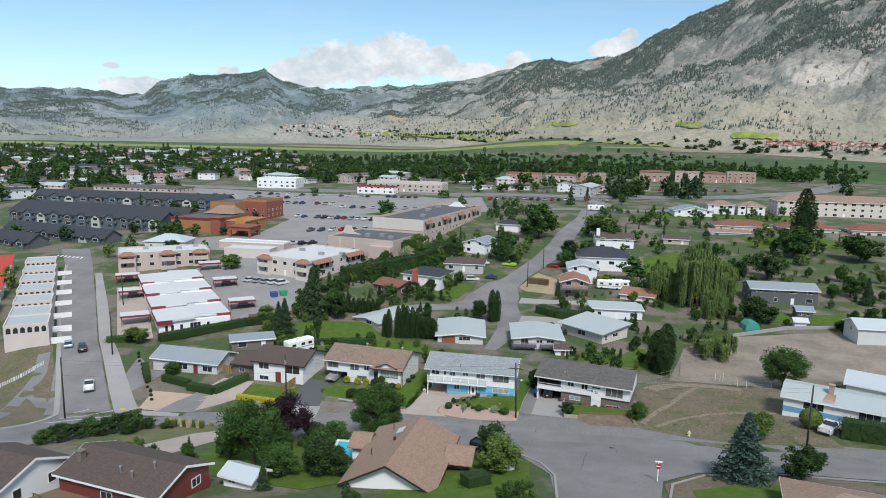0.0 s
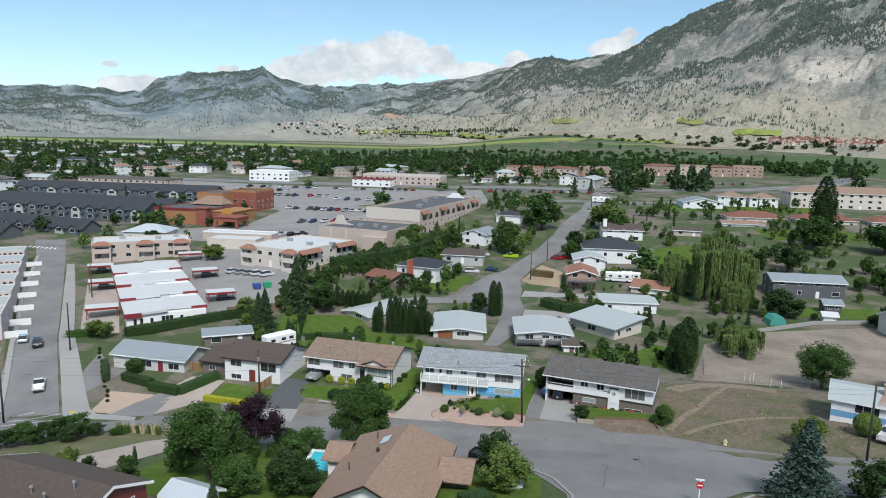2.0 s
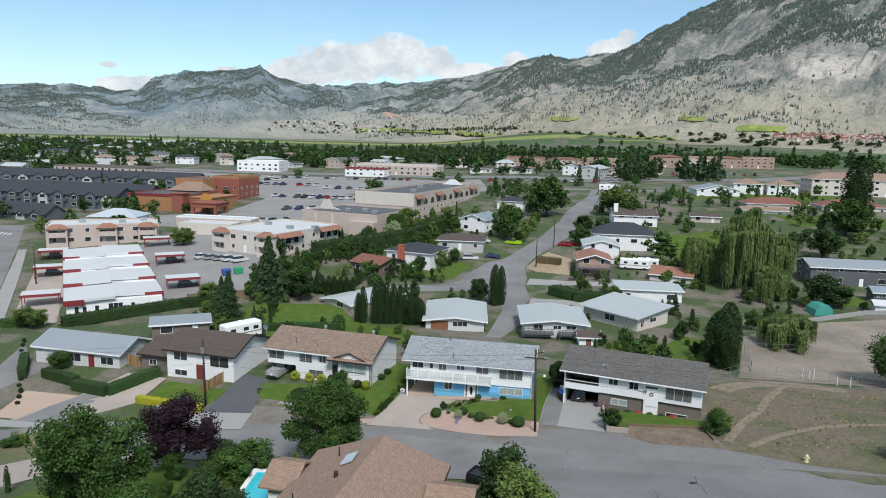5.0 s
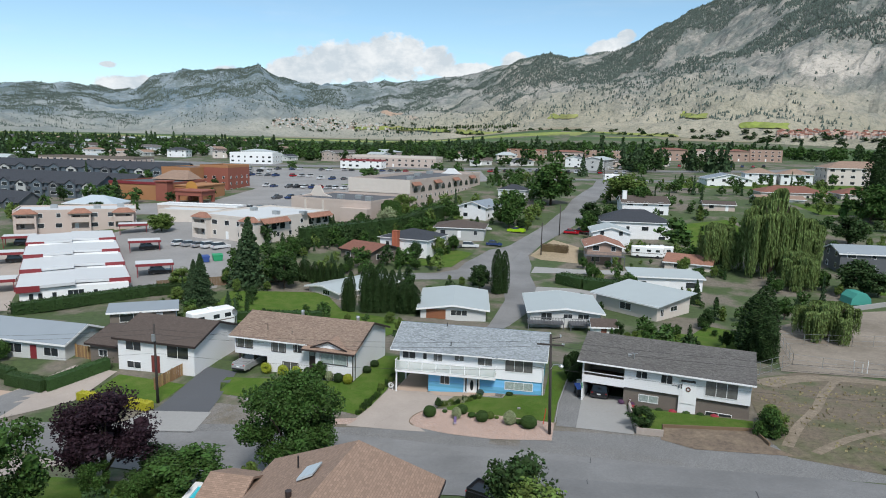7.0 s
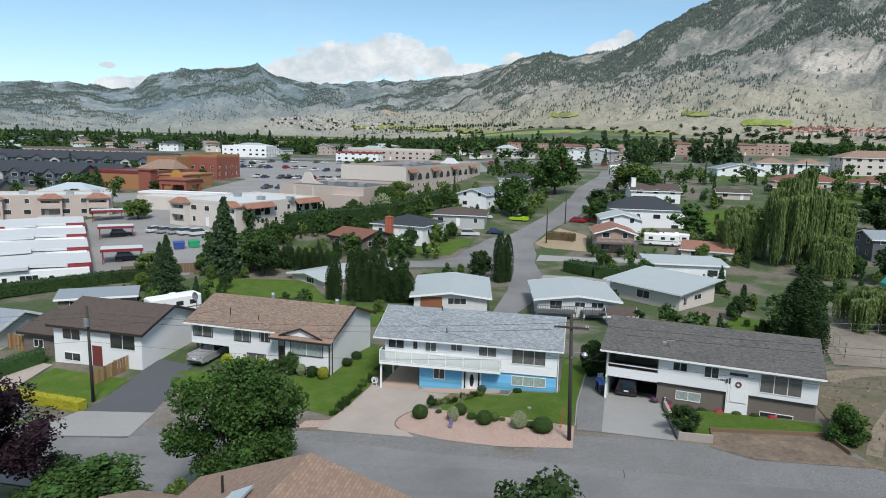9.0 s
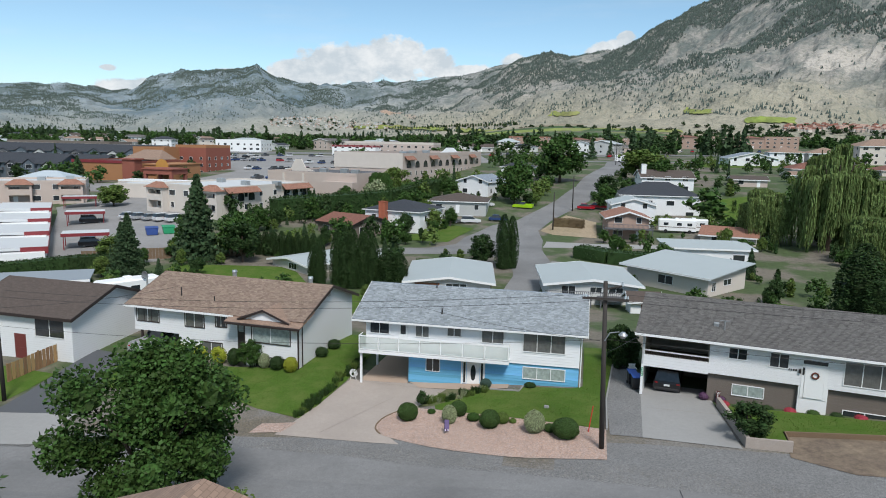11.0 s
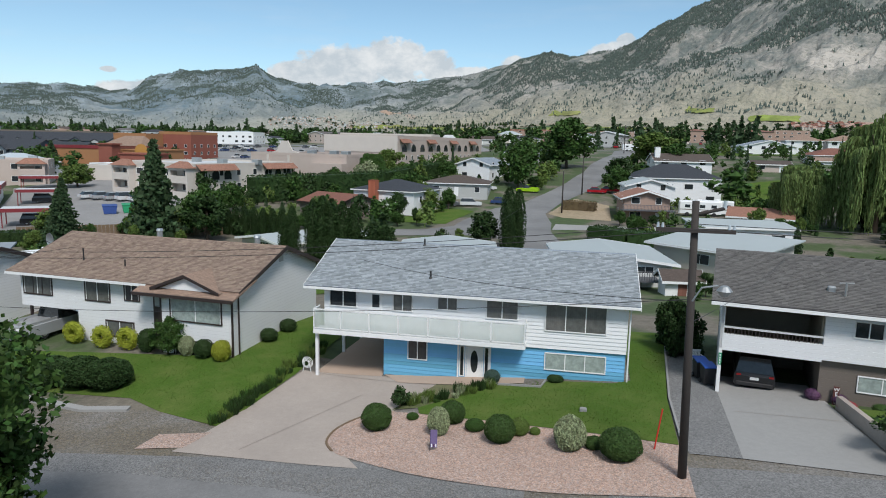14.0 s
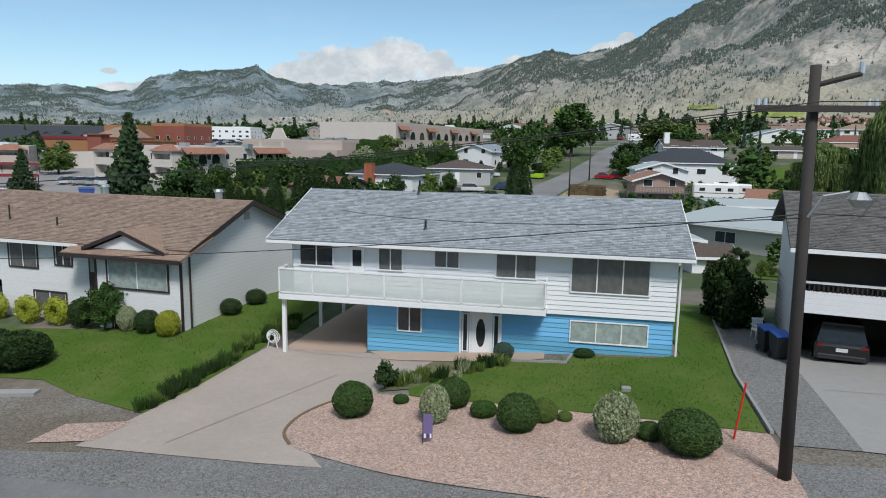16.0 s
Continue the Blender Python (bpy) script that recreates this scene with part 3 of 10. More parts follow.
patch("driveway", [(-51, 0.5), (-43.8, -0.8), (-44, -8), (-49.5, -14.6), (-57, -15)], M_CONC, "pale concrete driveway", 0.07, grid=2)
patch("forecourt", [(-63, -6), (-50, -6.8), (-50.5, -14.8), (-60.6, -14.4)], M_SAND, "pale pink paved corner lot", 0.05, grid=2)
patch("lawn", [(-49.2, 24.2), (-17, 20.6), (-13.4, 30.3), (-15.8, 35.9), (-29.9, 42), (-36.9, 52.3), (-53.9, 45.9)], M_LAWN, "green back lawn", 0.06)
patch("lawn", [(19.2, 33), (36.9, 27.6), (41.7, 43.2), (34.2, 47.3), (31, 41), (22.4, 42.1)], M_LAWN, "green side lawn", 0.06)
patch("lawn", [(-9, 13), (8.8, 16.6), (8.7, 25), (-9.8, 22.9)], M_GRASSY, "patchy back lawn", 0.05)
patch("lawn", [(-30.5, 85), (-17.4, 84), (-16.4, 92), (-14.8, 101), (-20, 104), (-24, 101), (-27, 91)], M_LAWN, "green lawn beside the cul-de-sac", 0.06)
patch("lawn", [(-36.6, 70.5), (-22.4, 68.5), (-22.5, 62.6), (-36.9, 60.8)], M_GRASSY, "rough green lawn", 0.05)
patch("dry_lawn", [(0, 102.8), (2.8, 115), (5.2, 121.5), (12.4, 114), (12.2, 97), (3, 99)], mat("bare_tan_yard", (0.34, 0.27, 0.185), 0.95, 0.3, 1.5, 0.4, coarse=0.1, col2=(0.25, 0.20, 0.12), grit=0.2), "bare sandy front yard", 0.055)
patch("driveway", [(2, 58), (3.9, 71), (12, 71), (22, 66), (17, 62.5), (8, 60.5)], M_CONCP, "wide pale concrete driveway between bungalows", 0.05, grid=2)
patch("walk", [(1.6, 84), (2, 91), (12, 90), (24, 91), (24, 86.5), (12, 85.5)], M_CONCP, "pale concrete lane below the terracotta-roofed house", 0.05)
patch("vacant_lot", [(29.8, -9), (30.5, -12.6), (37.6, -15.1), (45.1, -16.5), (60, -18.6), (56, 2), (56.9, 16.6), (40.8, 19.6), (32, 12)], M_DRY, "weedy dry vacant lot", 0.05, grid=2)
M_TRACK = mat("worn_tan_soil", (0.24, 0.195, 0.145), 0.95, 0.35, 2.0, 0.4, coarse=0.3, col2=(0.17, 0.14, 0.10), grit=0.3)
for pts, half in (([(31, -10.4), (33.5, -5), (36.8, 0.9), (40, 8), (44, 16)], 0.5), ([(33, -11.5), (38, -7), (45, -3), (54, -1)], 0.45), ([(34, 10), (37.5, 14), (44, 17), (52, 15.5)], 1.6)):
    patch("dirt_track", ribbon(curved(pts), half), M_TRACK, "faint worn track across the dry lot", 0.06, grid=2, category="track")
patch("dirt_bed", [(20.7, -7.45), (28.85, -7.15), (29.5, -10.6), (31.2, -12.4), (28, -12.3), (22.9, -12.1), (20.2, -10.4)], mat("dark_brown_soil", (0.135, 0.102, 0.076), 0.95, 0.35, 2.0, 0.5, coarse=0.25, col2=(0.20, 0.155, 0.11), grit=0.3), "bare brown soil before a low wall", 0.06, grid=2)
patch("lane", [(-72.5, -3.6), (-68.2, -8.8), (-66.8, -4.5), (-64.9, 1.6), (-69.3, 2.4), (-76, 8)], M_ASPHALT, "narrow asphalt lane beside the hedge", 0.05, grid=2, category="road")
patch("driveway", [(-55.4, -10.2), (-49.6, 1.2), (-47.6, -0.1), (-50.2, -7.4), (-48.9, -14.6), (-56.3, -15.6)], M_ASPHALT, "grey asphalt driveway along the hedge", 0.074, grid=2)
patch("tactile_plate", [(-63.8, -15.2), (-62.9, -15.6), (-62.5, -14.9), (-63.3, -14.5)], mat("yellow_tactile_paint", (0.6, 0.42, 0.03), 0.7), "yellow tactile plate on the corner", 0.2, category="plate")
patch("corral", [(38.7, 19.6), (57.3, 19.6), (83.2, 30.1), (148.8, 49.9), (148, 76.6), (94.7, 74.3), (59.9, 62.4), (45.9, 49.5)], M_DIRT, "bare sandy corral", 0.05)
patch("lawn", [(73.3, 78.2), (105, 80), (115, 91.6), (75.1, 87.7)], M_LAWN, "green strip of lawn", 0.06)
patch("lawn", [(-2, -33), (14, -32), (15, -50), (6, -60), (-2, -60)], M_LAWN, "green lawn beside the curb", 0.06)
patch("lawn", [(-32, -28), (-4, -27), (-6, -44), (-12, -50), (-34, -46)], M_LAWN, "green shady garden lawn", 0.06)
patch("verge", [(31, -39), (36, -34.6), (46, -33), (60, -34), (60, -60), (31, -60)], M_DRY, "dry verge with sparse grass", 0.05)
patch("lawn", [(34, -41), (42, -36), (56, -37), (56, -60), (34, -60)], M_LAWN, "green corner lawn", 0.07)
patch("lawn", [(43.8, 126.2), (62.8, 134), (58.4, 156.4), (43.9, 151.4)], M_LAWN, "green back garden lawn", 0.06)
patch("lawn", [(89.7, 169.8), (126.6, 172.2), (122.7, 192.9), (87, 191.4)], M_LAWN, "green garden lawn", 0.06)
patch("lawn", [(52.1, 232.7), (132.6, 236.3), (131, 255.8), (59.4, 254.8)], M_LAWN, "green lawn below the highway", 0.06)
patch("lawn", [(-100.8, 235.5), (-69.5, 231.5), (-53.4, 238.2), (-87.5, 250.1)], M_LAWN, "green traffic island lawn", 0.08)
patch("verge_west", [(-73, -19.5), (-76.5, -16.5), (-102, 12), (-116, 10), (-105, -45), (-77, -43), (-73.9, -31.8), (-72.2, -27.8)], M_DRY, "dry verge with worn paths", 0.045)
patch("footpath", ribbon([(-80, -30), (-83.2, -22.3), (-87.5, -14.5), (-90.6, -8), (-93, -2), (-99, 6)], 1.3), M_ASPHALT, "grey asphalt footpath across the verge", 0.06)
patch("footpath", ribbon([(-89.5, -9.5), (-84.5, -12.2), (-80.5, -15.2), (-77.5, -18.5)], 1.2), M_ASPHALT, "grey asphalt footpath across the verge", 0.065)
patch("verge", [(-52.5, -24.6), (-50, -23), (-41, -21.3), (-36.5, -22.4), (-41, -27), (-45, -36), (-56, -38)], M_GRASSY, "rough grass slope beside the street", 0.055)
patch("driveway", [(-45, -37), (-41, -27), (-36.4, -22.6), (-31, -24.2), (-35, -31), (-38, -41)], M_CONC, "pale concrete driveway below a red house", 0.06, grid=2)
patch("farmland", [(-230, 500), (330, 505), (900, 640), (1500, 900), (1500, 1350), (-1700, 1500), (-1700, 1120), (-520, 960)], M_FIELD, "dark green orchards and vineyards of the valley floor", 0.2, grid=40, category="field")
for i, (x0, y0, x1, y1, m_) in enumerate(((-420, 540, 300, 700, M_FIELD), (-900, 640, -430, 780, M_FIELD), (-1000, 820, -500, 870, M_FIELDL), (-190, 720, 520, 860, M_FIELD), (-250, 960, 60, 1020, M_FIELDL), (-1200, 1000, -500, 1150, M_FIELD),
                                          (60, 1150, 460, 1190, M_FIELDL), (340, 560, 800, 700, M_FIELD), (-1500, 1200, 0, 1330, M_FIELDL), (400, 740, 900, 800, M_FIELDL), (150, 1080, 900, 1200, M_TAN), (-700, 1400, 300, 1500, M_TAN))):
    patch("field", [(x0, y0), (x1, y0 + 20), (x1 + 30, y1), (x0 - 20, y1 - 10)], m_, "green vineyard rows on the valley floor" if m_ is M_FIELD else "bright green field on the valley floor" if m_ is M_FIELDL else "dry grass bench", 0.3 + 0.02 * i, grid=40, category="field")


# ---- hills ----
M_HILL = bpy.data.materials.new("hillside_rock_scrub_haze")


def hill_nodes(m):
    m.use_nodes = True
    nd, ln = m.node_tree.nodes, m.node_tree.links
    p = nd["Principled BSDF"]
    p.inputs["Roughness"].default_value = 0.95
    p.inputs["Specular IOR Level"].default_value = 0.1
    geo = nd.new("ShaderNodeNewGeometry")
    tc = nd.new("ShaderNodeTexCoord").outputs["Object"]

    def noise_(sc, det, ro=0.6):
        n = nd.new("ShaderNodeTexNoise")
        n.inputs["Scale"].default_value, n.inputs["Detail"].default_value, n.inputs["Roughness"].default_value = sc, det, ro
        ln.new(tc, n.inputs["Vector"])
        return n.outputs[0]

    def ramp(src, lo, hi, a=0.0, b=1.0):
        r = nd.new("ShaderNodeMapRange")
        r.inputs[1].default_value, r.inputs[2].default_value, r.inputs[3].default_value, r.inputs[4].default_value = lo, hi, a, b
        ln.new(src, r.inputs[0])
        return r.outputs[0]

    def mixc(f, a, b):
        x = nd.new("ShaderNodeMix")
        x.data_type = "RGBA"
        for sock, v in (("Factor", f), ("A", a), ("B", b)):
            if isinstance(v, tuple):
                x.inputs[sock].default_value = (*v, 1)
            else:
                ln.new(v, x.inputs[sock])
        return x.outputs["Result"]

    grass = mixc(ramp(noise_(0.006, 6), 0.35, 0.65), (0.385, 0.355, 0.28), (0.30, 0.285, 0.22))
    rock = mixc(ramp(noise_(0.02, 8, 0.7), 0.35, 0.65), (0.38, 0.355, 0.32), (0.22, 0.22, 0.20))
    sep = nd.new("ShaderNodeSeparateXYZ")
    ln.new(tc, sep.inputs[0])
    add = nd.new("ShaderNodeMath")
    add.operation = "MULTIPLY_ADD"
    ln.new(noise_(0.004, 6, 0.65), add.inputs[0])
    add.inputs[1].default_value = 320
    ln.new(sep.outputs[2], add.inputs[2])
    col = mixc(ramp(add.outputs[0], 250, 360), grass, rock)
    # blue aerial haze mixed into the rock's base colour, stronger westward and uphill
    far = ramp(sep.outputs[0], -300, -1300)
    haze = nd.new("ShaderNodeMath")
    haze.operation = "MULTIPLY"
    ln.new(far, haze.inputs[0])
    ln.new(ramp(add.outputs[0], 190, 330, 0.42, 0.85), haze.inputs[1])
    col = mixc(haze.outputs[0], col, mixc(ramp(noise_(0.004, 7, 0.7), 0.4, 0.6), (0.25, 0.31, 0.35), (0.10, 0.165, 0.215)))

    def outcrop(centre, radius, colour, base):
        """A bare cliff with its own stone colour."""
        d = nd.new("ShaderNodeVectorMath")
        d.operation = "DISTANCE"
        ln.new(tc, d.inputs[0])
        d.inputs[1].default_value = centre
        edge = nd.new("ShaderNodeMath")
        edge.operation = "MULTIPLY_ADD"
        ln.new(noise_(0.02, 6, 0.7), edge.inputs[0])
        edge.inputs[1].default_value = radius * 1.6
        ln.new(d.outputs["Value"], edge.inputs[2])
        return mixc(ramp(edge.outputs[0], radius * 1.5, radius * 2.0, 0.85, 0), base, colour)

    wood = nd.new("ShaderNodeMath")
    wood.operation = "MULTIPLY"
    ln.new(ramp(noise_(0.014, 8, 0.78), 0.45, 0.57), wood.inputs[0])
    ln.new(ramp(add.outputs[0], 250, 380, 0.05, 0.75), wood.inputs[1])
    col = mixc(wood.outputs[0], col, (0.105, 0.135, 0.13))
    for az, el, radius, tone in CLIFFS:
        col = outcrop(on_slope(az, el), radius, tone, col)
    scrub = noise_(0.09, 8, 0.8)
    col = mixc(ramp(scrub, 0.5, 0.62, 0, 0.6), col, (0.13, 0.15, 0.125))
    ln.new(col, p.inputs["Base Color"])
    bp = nd.new("ShaderNodeBump")
    bp.inputs["Strength"].default_value, bp.inputs["Distance"].default_value = 1.0, 14.0
    ln.new(noise_(0.025, 8, 0.65), bp.inputs["Height"])
    ln.new(bp.outputs[0], p.inputs["Normal"])


# bare cliffs: azimuth and elevation in degrees, radius, colour
CLIFFS = ((-15.9, 2.1, 55, (0.42, 0.29, 0.21)), (-13.6, 1.9, 40, (0.36, 0.30, 0.25)), (18.2, 6.0, 80, (0.50, 0.46, 0.41)))
EYE0 = Vector((10, -60, 25))
# skyline: azimuth in degrees (east of north), elevation in degrees; then how far the ridge and the foot lie
SKYLINE = [(-75, 6), (-60, 4.0), (-47, 3.0), (-44.1, 2.8), (-40.3, 3.05), (-37, 2.97), (-35.5, 2.95), (-34.6, 3.6), (-33, 4.38), (-31, 4.57), (-27.6, 4.92), (-26.4, 5.5), (-25, 4.78), (-21.9, 4.2), (-18.2, 4.2), (-15.5, 4.28), (-12.7, 4.5), (-9.4, 5.38), (-6.2, 6.33), (-3.5, 7.07), (-1.7, 6.86), (2.7, 7.33), (4.8, 7.94), (6.9, 8.73), (8.9, 9.36), (10.8, 10.13), (12.3, 10.72), (17, 12.2), (24, 13.5), (32, 14), (42, 12), (55, 9), (75, 7)]
RIDGE = [(-75, 4300), (-38, 4550), (-33, 4350), (-20, 4300), (-11, 3900), (-3, 3400), (6, 3000), (14, 2700), (75, 2500)]
FOOT = [(-75, 1500), (-40, 1900), (-20, 1900), (-8, 1600), (2, 1350), (14, 1150), (40, 900), (75, 900)]


def hill_height(az, u):
    d0, d1 = between(az, FOOT), between(az, RIDGE)
    d = d0 + (d1 - d0) * u
    a = radians(az)
    x, y = EYE0.x + math.sin(a) * d, EYE0.y + math.cos(a) * d
    top = math.tan(radians(between(az, SKYLINE))) * d1 + EYE0.z
    base = land(x, y) - 3
    shape_ = 0.26 * ease(u / 0.5) + 0.74 * ease((u - 0.34) / 0.66) if u <= 1 else 1 - (u - 1) * 1.5
    q = Vector((x, y, 0))
    rough = noise.fractal(q / 700, 1.0, 2.0, 6) * 0.26 + abs(noise.fractal(q / 260, 0.9, 2.1, 6)) * 0.10
    edge = min(1.0, u * 4) * (1 - 0.82 * ease((u - 0.8) / 0.2))
    h = base + (top - base) * (shape_ + rough * edge * 0.9)
    h += noise.fractal(q / 90, 0.8, 2.1, 5) * 11 * min(1, u * 4)
    return x, y, h


def hills():
    azs = np.arange(-75, 75.01, 0.3)
    us = np.linspace(0, 1.12, 100)
    s = Shape()
    s.v = [hill_height(float(a), float(u)) for u in us for a in azs]
    n = len(azs)
    s.f = [(j * n + i, j * n + i + 1, (j + 1) * n + i + 1, (j + 1) * n + i) for j in range(len(us) - 1) for i in range(n - 1)]
    s.s = [0] * len(s.f)
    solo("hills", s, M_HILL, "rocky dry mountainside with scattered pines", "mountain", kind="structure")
    # pines on the slopes
    rng = random.Random(5)
    t = Shape()
    count = 0
    while count < 85000:
        az, u = rng.uniform(-48, 30), rng.uniform(0.12, 1.0)
        x, y, h = hill_height(az, u)
        w = noise.fractal(Vector((x, y, 3)) / 340, 0.7, 2.1, 6)
        want = 0.003 + 0.95 * ease((w + 0.02) * 3.6) * (0.05 + 0.95 * ease((u - 0.26) * 2.4))
        if rng.random() > want:
            continue
        count += 1
        r, k = rng.uniform(1.3, 2.9), rng.uniform(4.0, 9.0)
        a0 = rng.random() * 2
        ring = [(x + r * math.cos(a0 + i * 1.5708), y + r * math.sin(a0 + i * 1.5708), h + 0.5) for i in range(4)]
        t.add(ring + [(x, y, h + k)], [(i, (i + 1) % 4, 4) for i in range(4)])
    solo("hill_pines", t, M_PINE, "dark pines scattered over the mountainside", "trees", kind="stuff")


def on_slope(az, el):
    """Where a line of sight from the valley's middle meets the hills, by its bearing and rise in degrees."""
    a, u = radians(az), 0.0
    while u < 1:
        x, y, h = hill_height(az, u)
        if h - EYE0.z > math.tan(radians(el)) * math.hypot(x - EYE0.x, y - EYE0.y):
            return x, y, h
        u += 0.004
    return x, y, h


def slope_field(az0, az1, el0, el1, label):
    """A vineyard laid over the lower slopes."""
    nu, nv, t = 14, 5, Shape()
    for j in range(nv + 1):
        for i in range(nu + 1):
            u, v = i / nu, j / nv
            skew = 0.12 * (el1 - el0) * math.sin(5 * u + az0)
            x, y, h = on_slope(az0 + (az1 - az0) * u + 0.2 * math.sin(3 * v + az1), el0 + (el1 - el0) * v + skew)
            t.v.append((x, y, h + 2.0))
    t.f = [(j * (nu + 1) + i, j * (nu + 1) + i + 1, (j + 1) * (nu + 1) + i + 1, (j + 1) * (nu + 1) + i) for j in range(nv) for i in range(nu)]
    t.s = [0] * len(t.f)
    solo("field", t, M_FIELDL, label, "field", kind="structure")


def village(az0, az1, el0, el1, count, seed, roofs, label, size=9.0):
    """Small houses strewn over the foot of the hills."""
    rng, s = random.Random(seed), Shape()
    for _ in range(count):
        x, y, h = on_slope(rng.uniform(az0, az1), rng.uniform(el0, el1))
        w, d, k, a = size * rng.uniform(0.7, 1.2), size * rng.uniform(0.6, 0.9), size * rng.uniform(0.35, 0.6), rng.uniform(-0.5, 0.5)
        c, q = math.cos(a), math.sin(a)
        base = [(-w, -d), (w, -d), (w, d), (-w, d)]
        ring = [(x + (u * c - v * q) / 2, y + (u * q + v * c) / 2) for u, v in base]
        s.add([(u, v, h - 6) for u, v in ring] + [(u, v, h + k) for u, v in ring], [(i, (i + 1) % 4, 4 + (i + 1) % 4, 4 + i) for i in range(4)], 0 if rng.random() < 0.7 else 1)
        top = [(x + (u * c - v * q) * 0.56, y + (u * q + v * c) * 0.56, h + k) for u, v in base]
        s.add(top + [(x - w * c * 0.4, y - w * q * 0.4, h + k * 1.7), (x + w * c * 0.4, y + w * q * 0.4, h + k * 1.7)], [(0, 1, 5, 4), (1, 2, 5), (2, 3, 4, 5), (3, 0, 4)], 2 + rng.randrange(2))
    solo("hillside_houses", s, (M_CREAM, M_BEIGE) + roofs, label, "houses", kind="stuff")


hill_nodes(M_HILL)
M_PINE = mat("far_pine_green", (0.08, 0.108, 0.092), 0.9, 0.3, 0.02, 0.0, per="island")
hills()
for az0, az1, el0, el1 in ((-2.8, -0.5, 2.0, 2.35), (7.8, 9.8, 2.25, 2.55), (12.2, 15.6, 1.5, 1.95), (-19.0, -11.0, 0.72, 0.95), (-10.5, -6.5, 0.6, 0.85), (1.0, 7.5, 0.75, 1.0)):
    slope_field(az0, az1, el0, el1, "bright yellow-green vineyard on the lower slope")
village(-25.6, -20.0, 0.75, 1.5, 130, 3, (M_RBROWN, M_RPALE), "small houses of a village at the foot of the hills", 6.0)
village(-20.4, -16.0, 0.7, 1.25, 90, 4, (M_RBROWN, M_RPALE), "small houses of a village along the valley's edge", 6.0)
village(14.8, 22.5, 0.95, 1.35, 150, 5, (M_RREDB, M_PINK), "red-roofed houses of an estate on the bench", 6.5)


# ---- houses ----
def window(parent, side, u, z, w, h, dims, frame_m=M_WHITEP, pane=M_GLASS, bars=1, proud=0.0, th=0.06, far=False):
    """A window on a wall: frame, sill and each pane. side f, b, l or r; u along the wall from its middle; z of its sill."""
    W, D = dims
    m = {"f": pose(0, -D / 2 - proud, 0), "b": pose(0, D / 2 + proud, 0, 0, 0, 180), "r": pose(W / 2 + proud, 0, 0, 0, 0, 90), "l": pose(-W / 2 - proud, 0, 0, 0, 0, -90)}[side]
    fr = Shape()
    x0, x1, z0, z1 = u - w / 2, u + w / 2, z, z + h
    ring = []
    for k, y in ((th, 0.01), (th, -0.055), (0.0, -0.055), (0.0, -0.02)):
        ring += [(x0 - k, y, z0 - k), (x1 + k, y, z0 - k), (x1 + k, y, z1 + k), (x0 - k, y, z1 + k)]
    faces = [(a + i, a + (i + 1) % 4, a + 4 + (i + 1) % 4, a + 4 + i) for a in (0, 4, 8) for i in range(4)]
    fr.add(ring, faces)
    if far:
        fr.f.append((12, 13, 14, 15))
        fr.s.append(1)
        ob = part("window", fr, (frame_m, pane), parent)
        ob.matrix_local = m
        return ob
    ob = part("window", fr, frame_m, parent)
    ob.matrix_local = m
    for i in range(1, bars + 1):
        x = x0 + w * i / (bars + 1)
        part("mullion", Shape().box(x - 0.025, -0.045, z0, x + 0.025, 0.0, z1), frame_m, ob)
    for i in range(bars + 1):
        a, b = x0 + w * i / (bars + 1), x0 + w * (i + 1) / (bars + 1)
        part("pane", Shape().box(a + 0.02, -0.022, z0, b - 0.02, 0.0, z1), pane, ob)
    return ob


def door(parent, side, u, w, h, dims, m_=M_WHITEP, z=0.0, proud=0.0):
    W, D = dims
    mm = {"f": pose(0, -D / 2 - proud, z), "b": pose(0, D / 2 + proud, z, 0, 0, 180), "r": pose(W / 2 + proud, 0, z, 0, 0, 90), "l": pose(-W / 2 - proud, 0, z, 0, 0, -90)}[side]
    s = Shape().box(u - w / 2, -0.05, 0.02, u + w / 2, 0.0, h)
    for k in range(2):
        s.box(u - w * 0.36, -0.062, h * (0.1 + 0.45 * k), u + w * 0.36, -0.05, h * (0.45 + 0.45 * k))
    ob = part("door", s, m_, parent)
    ob.matrix_local = mm
    return ob


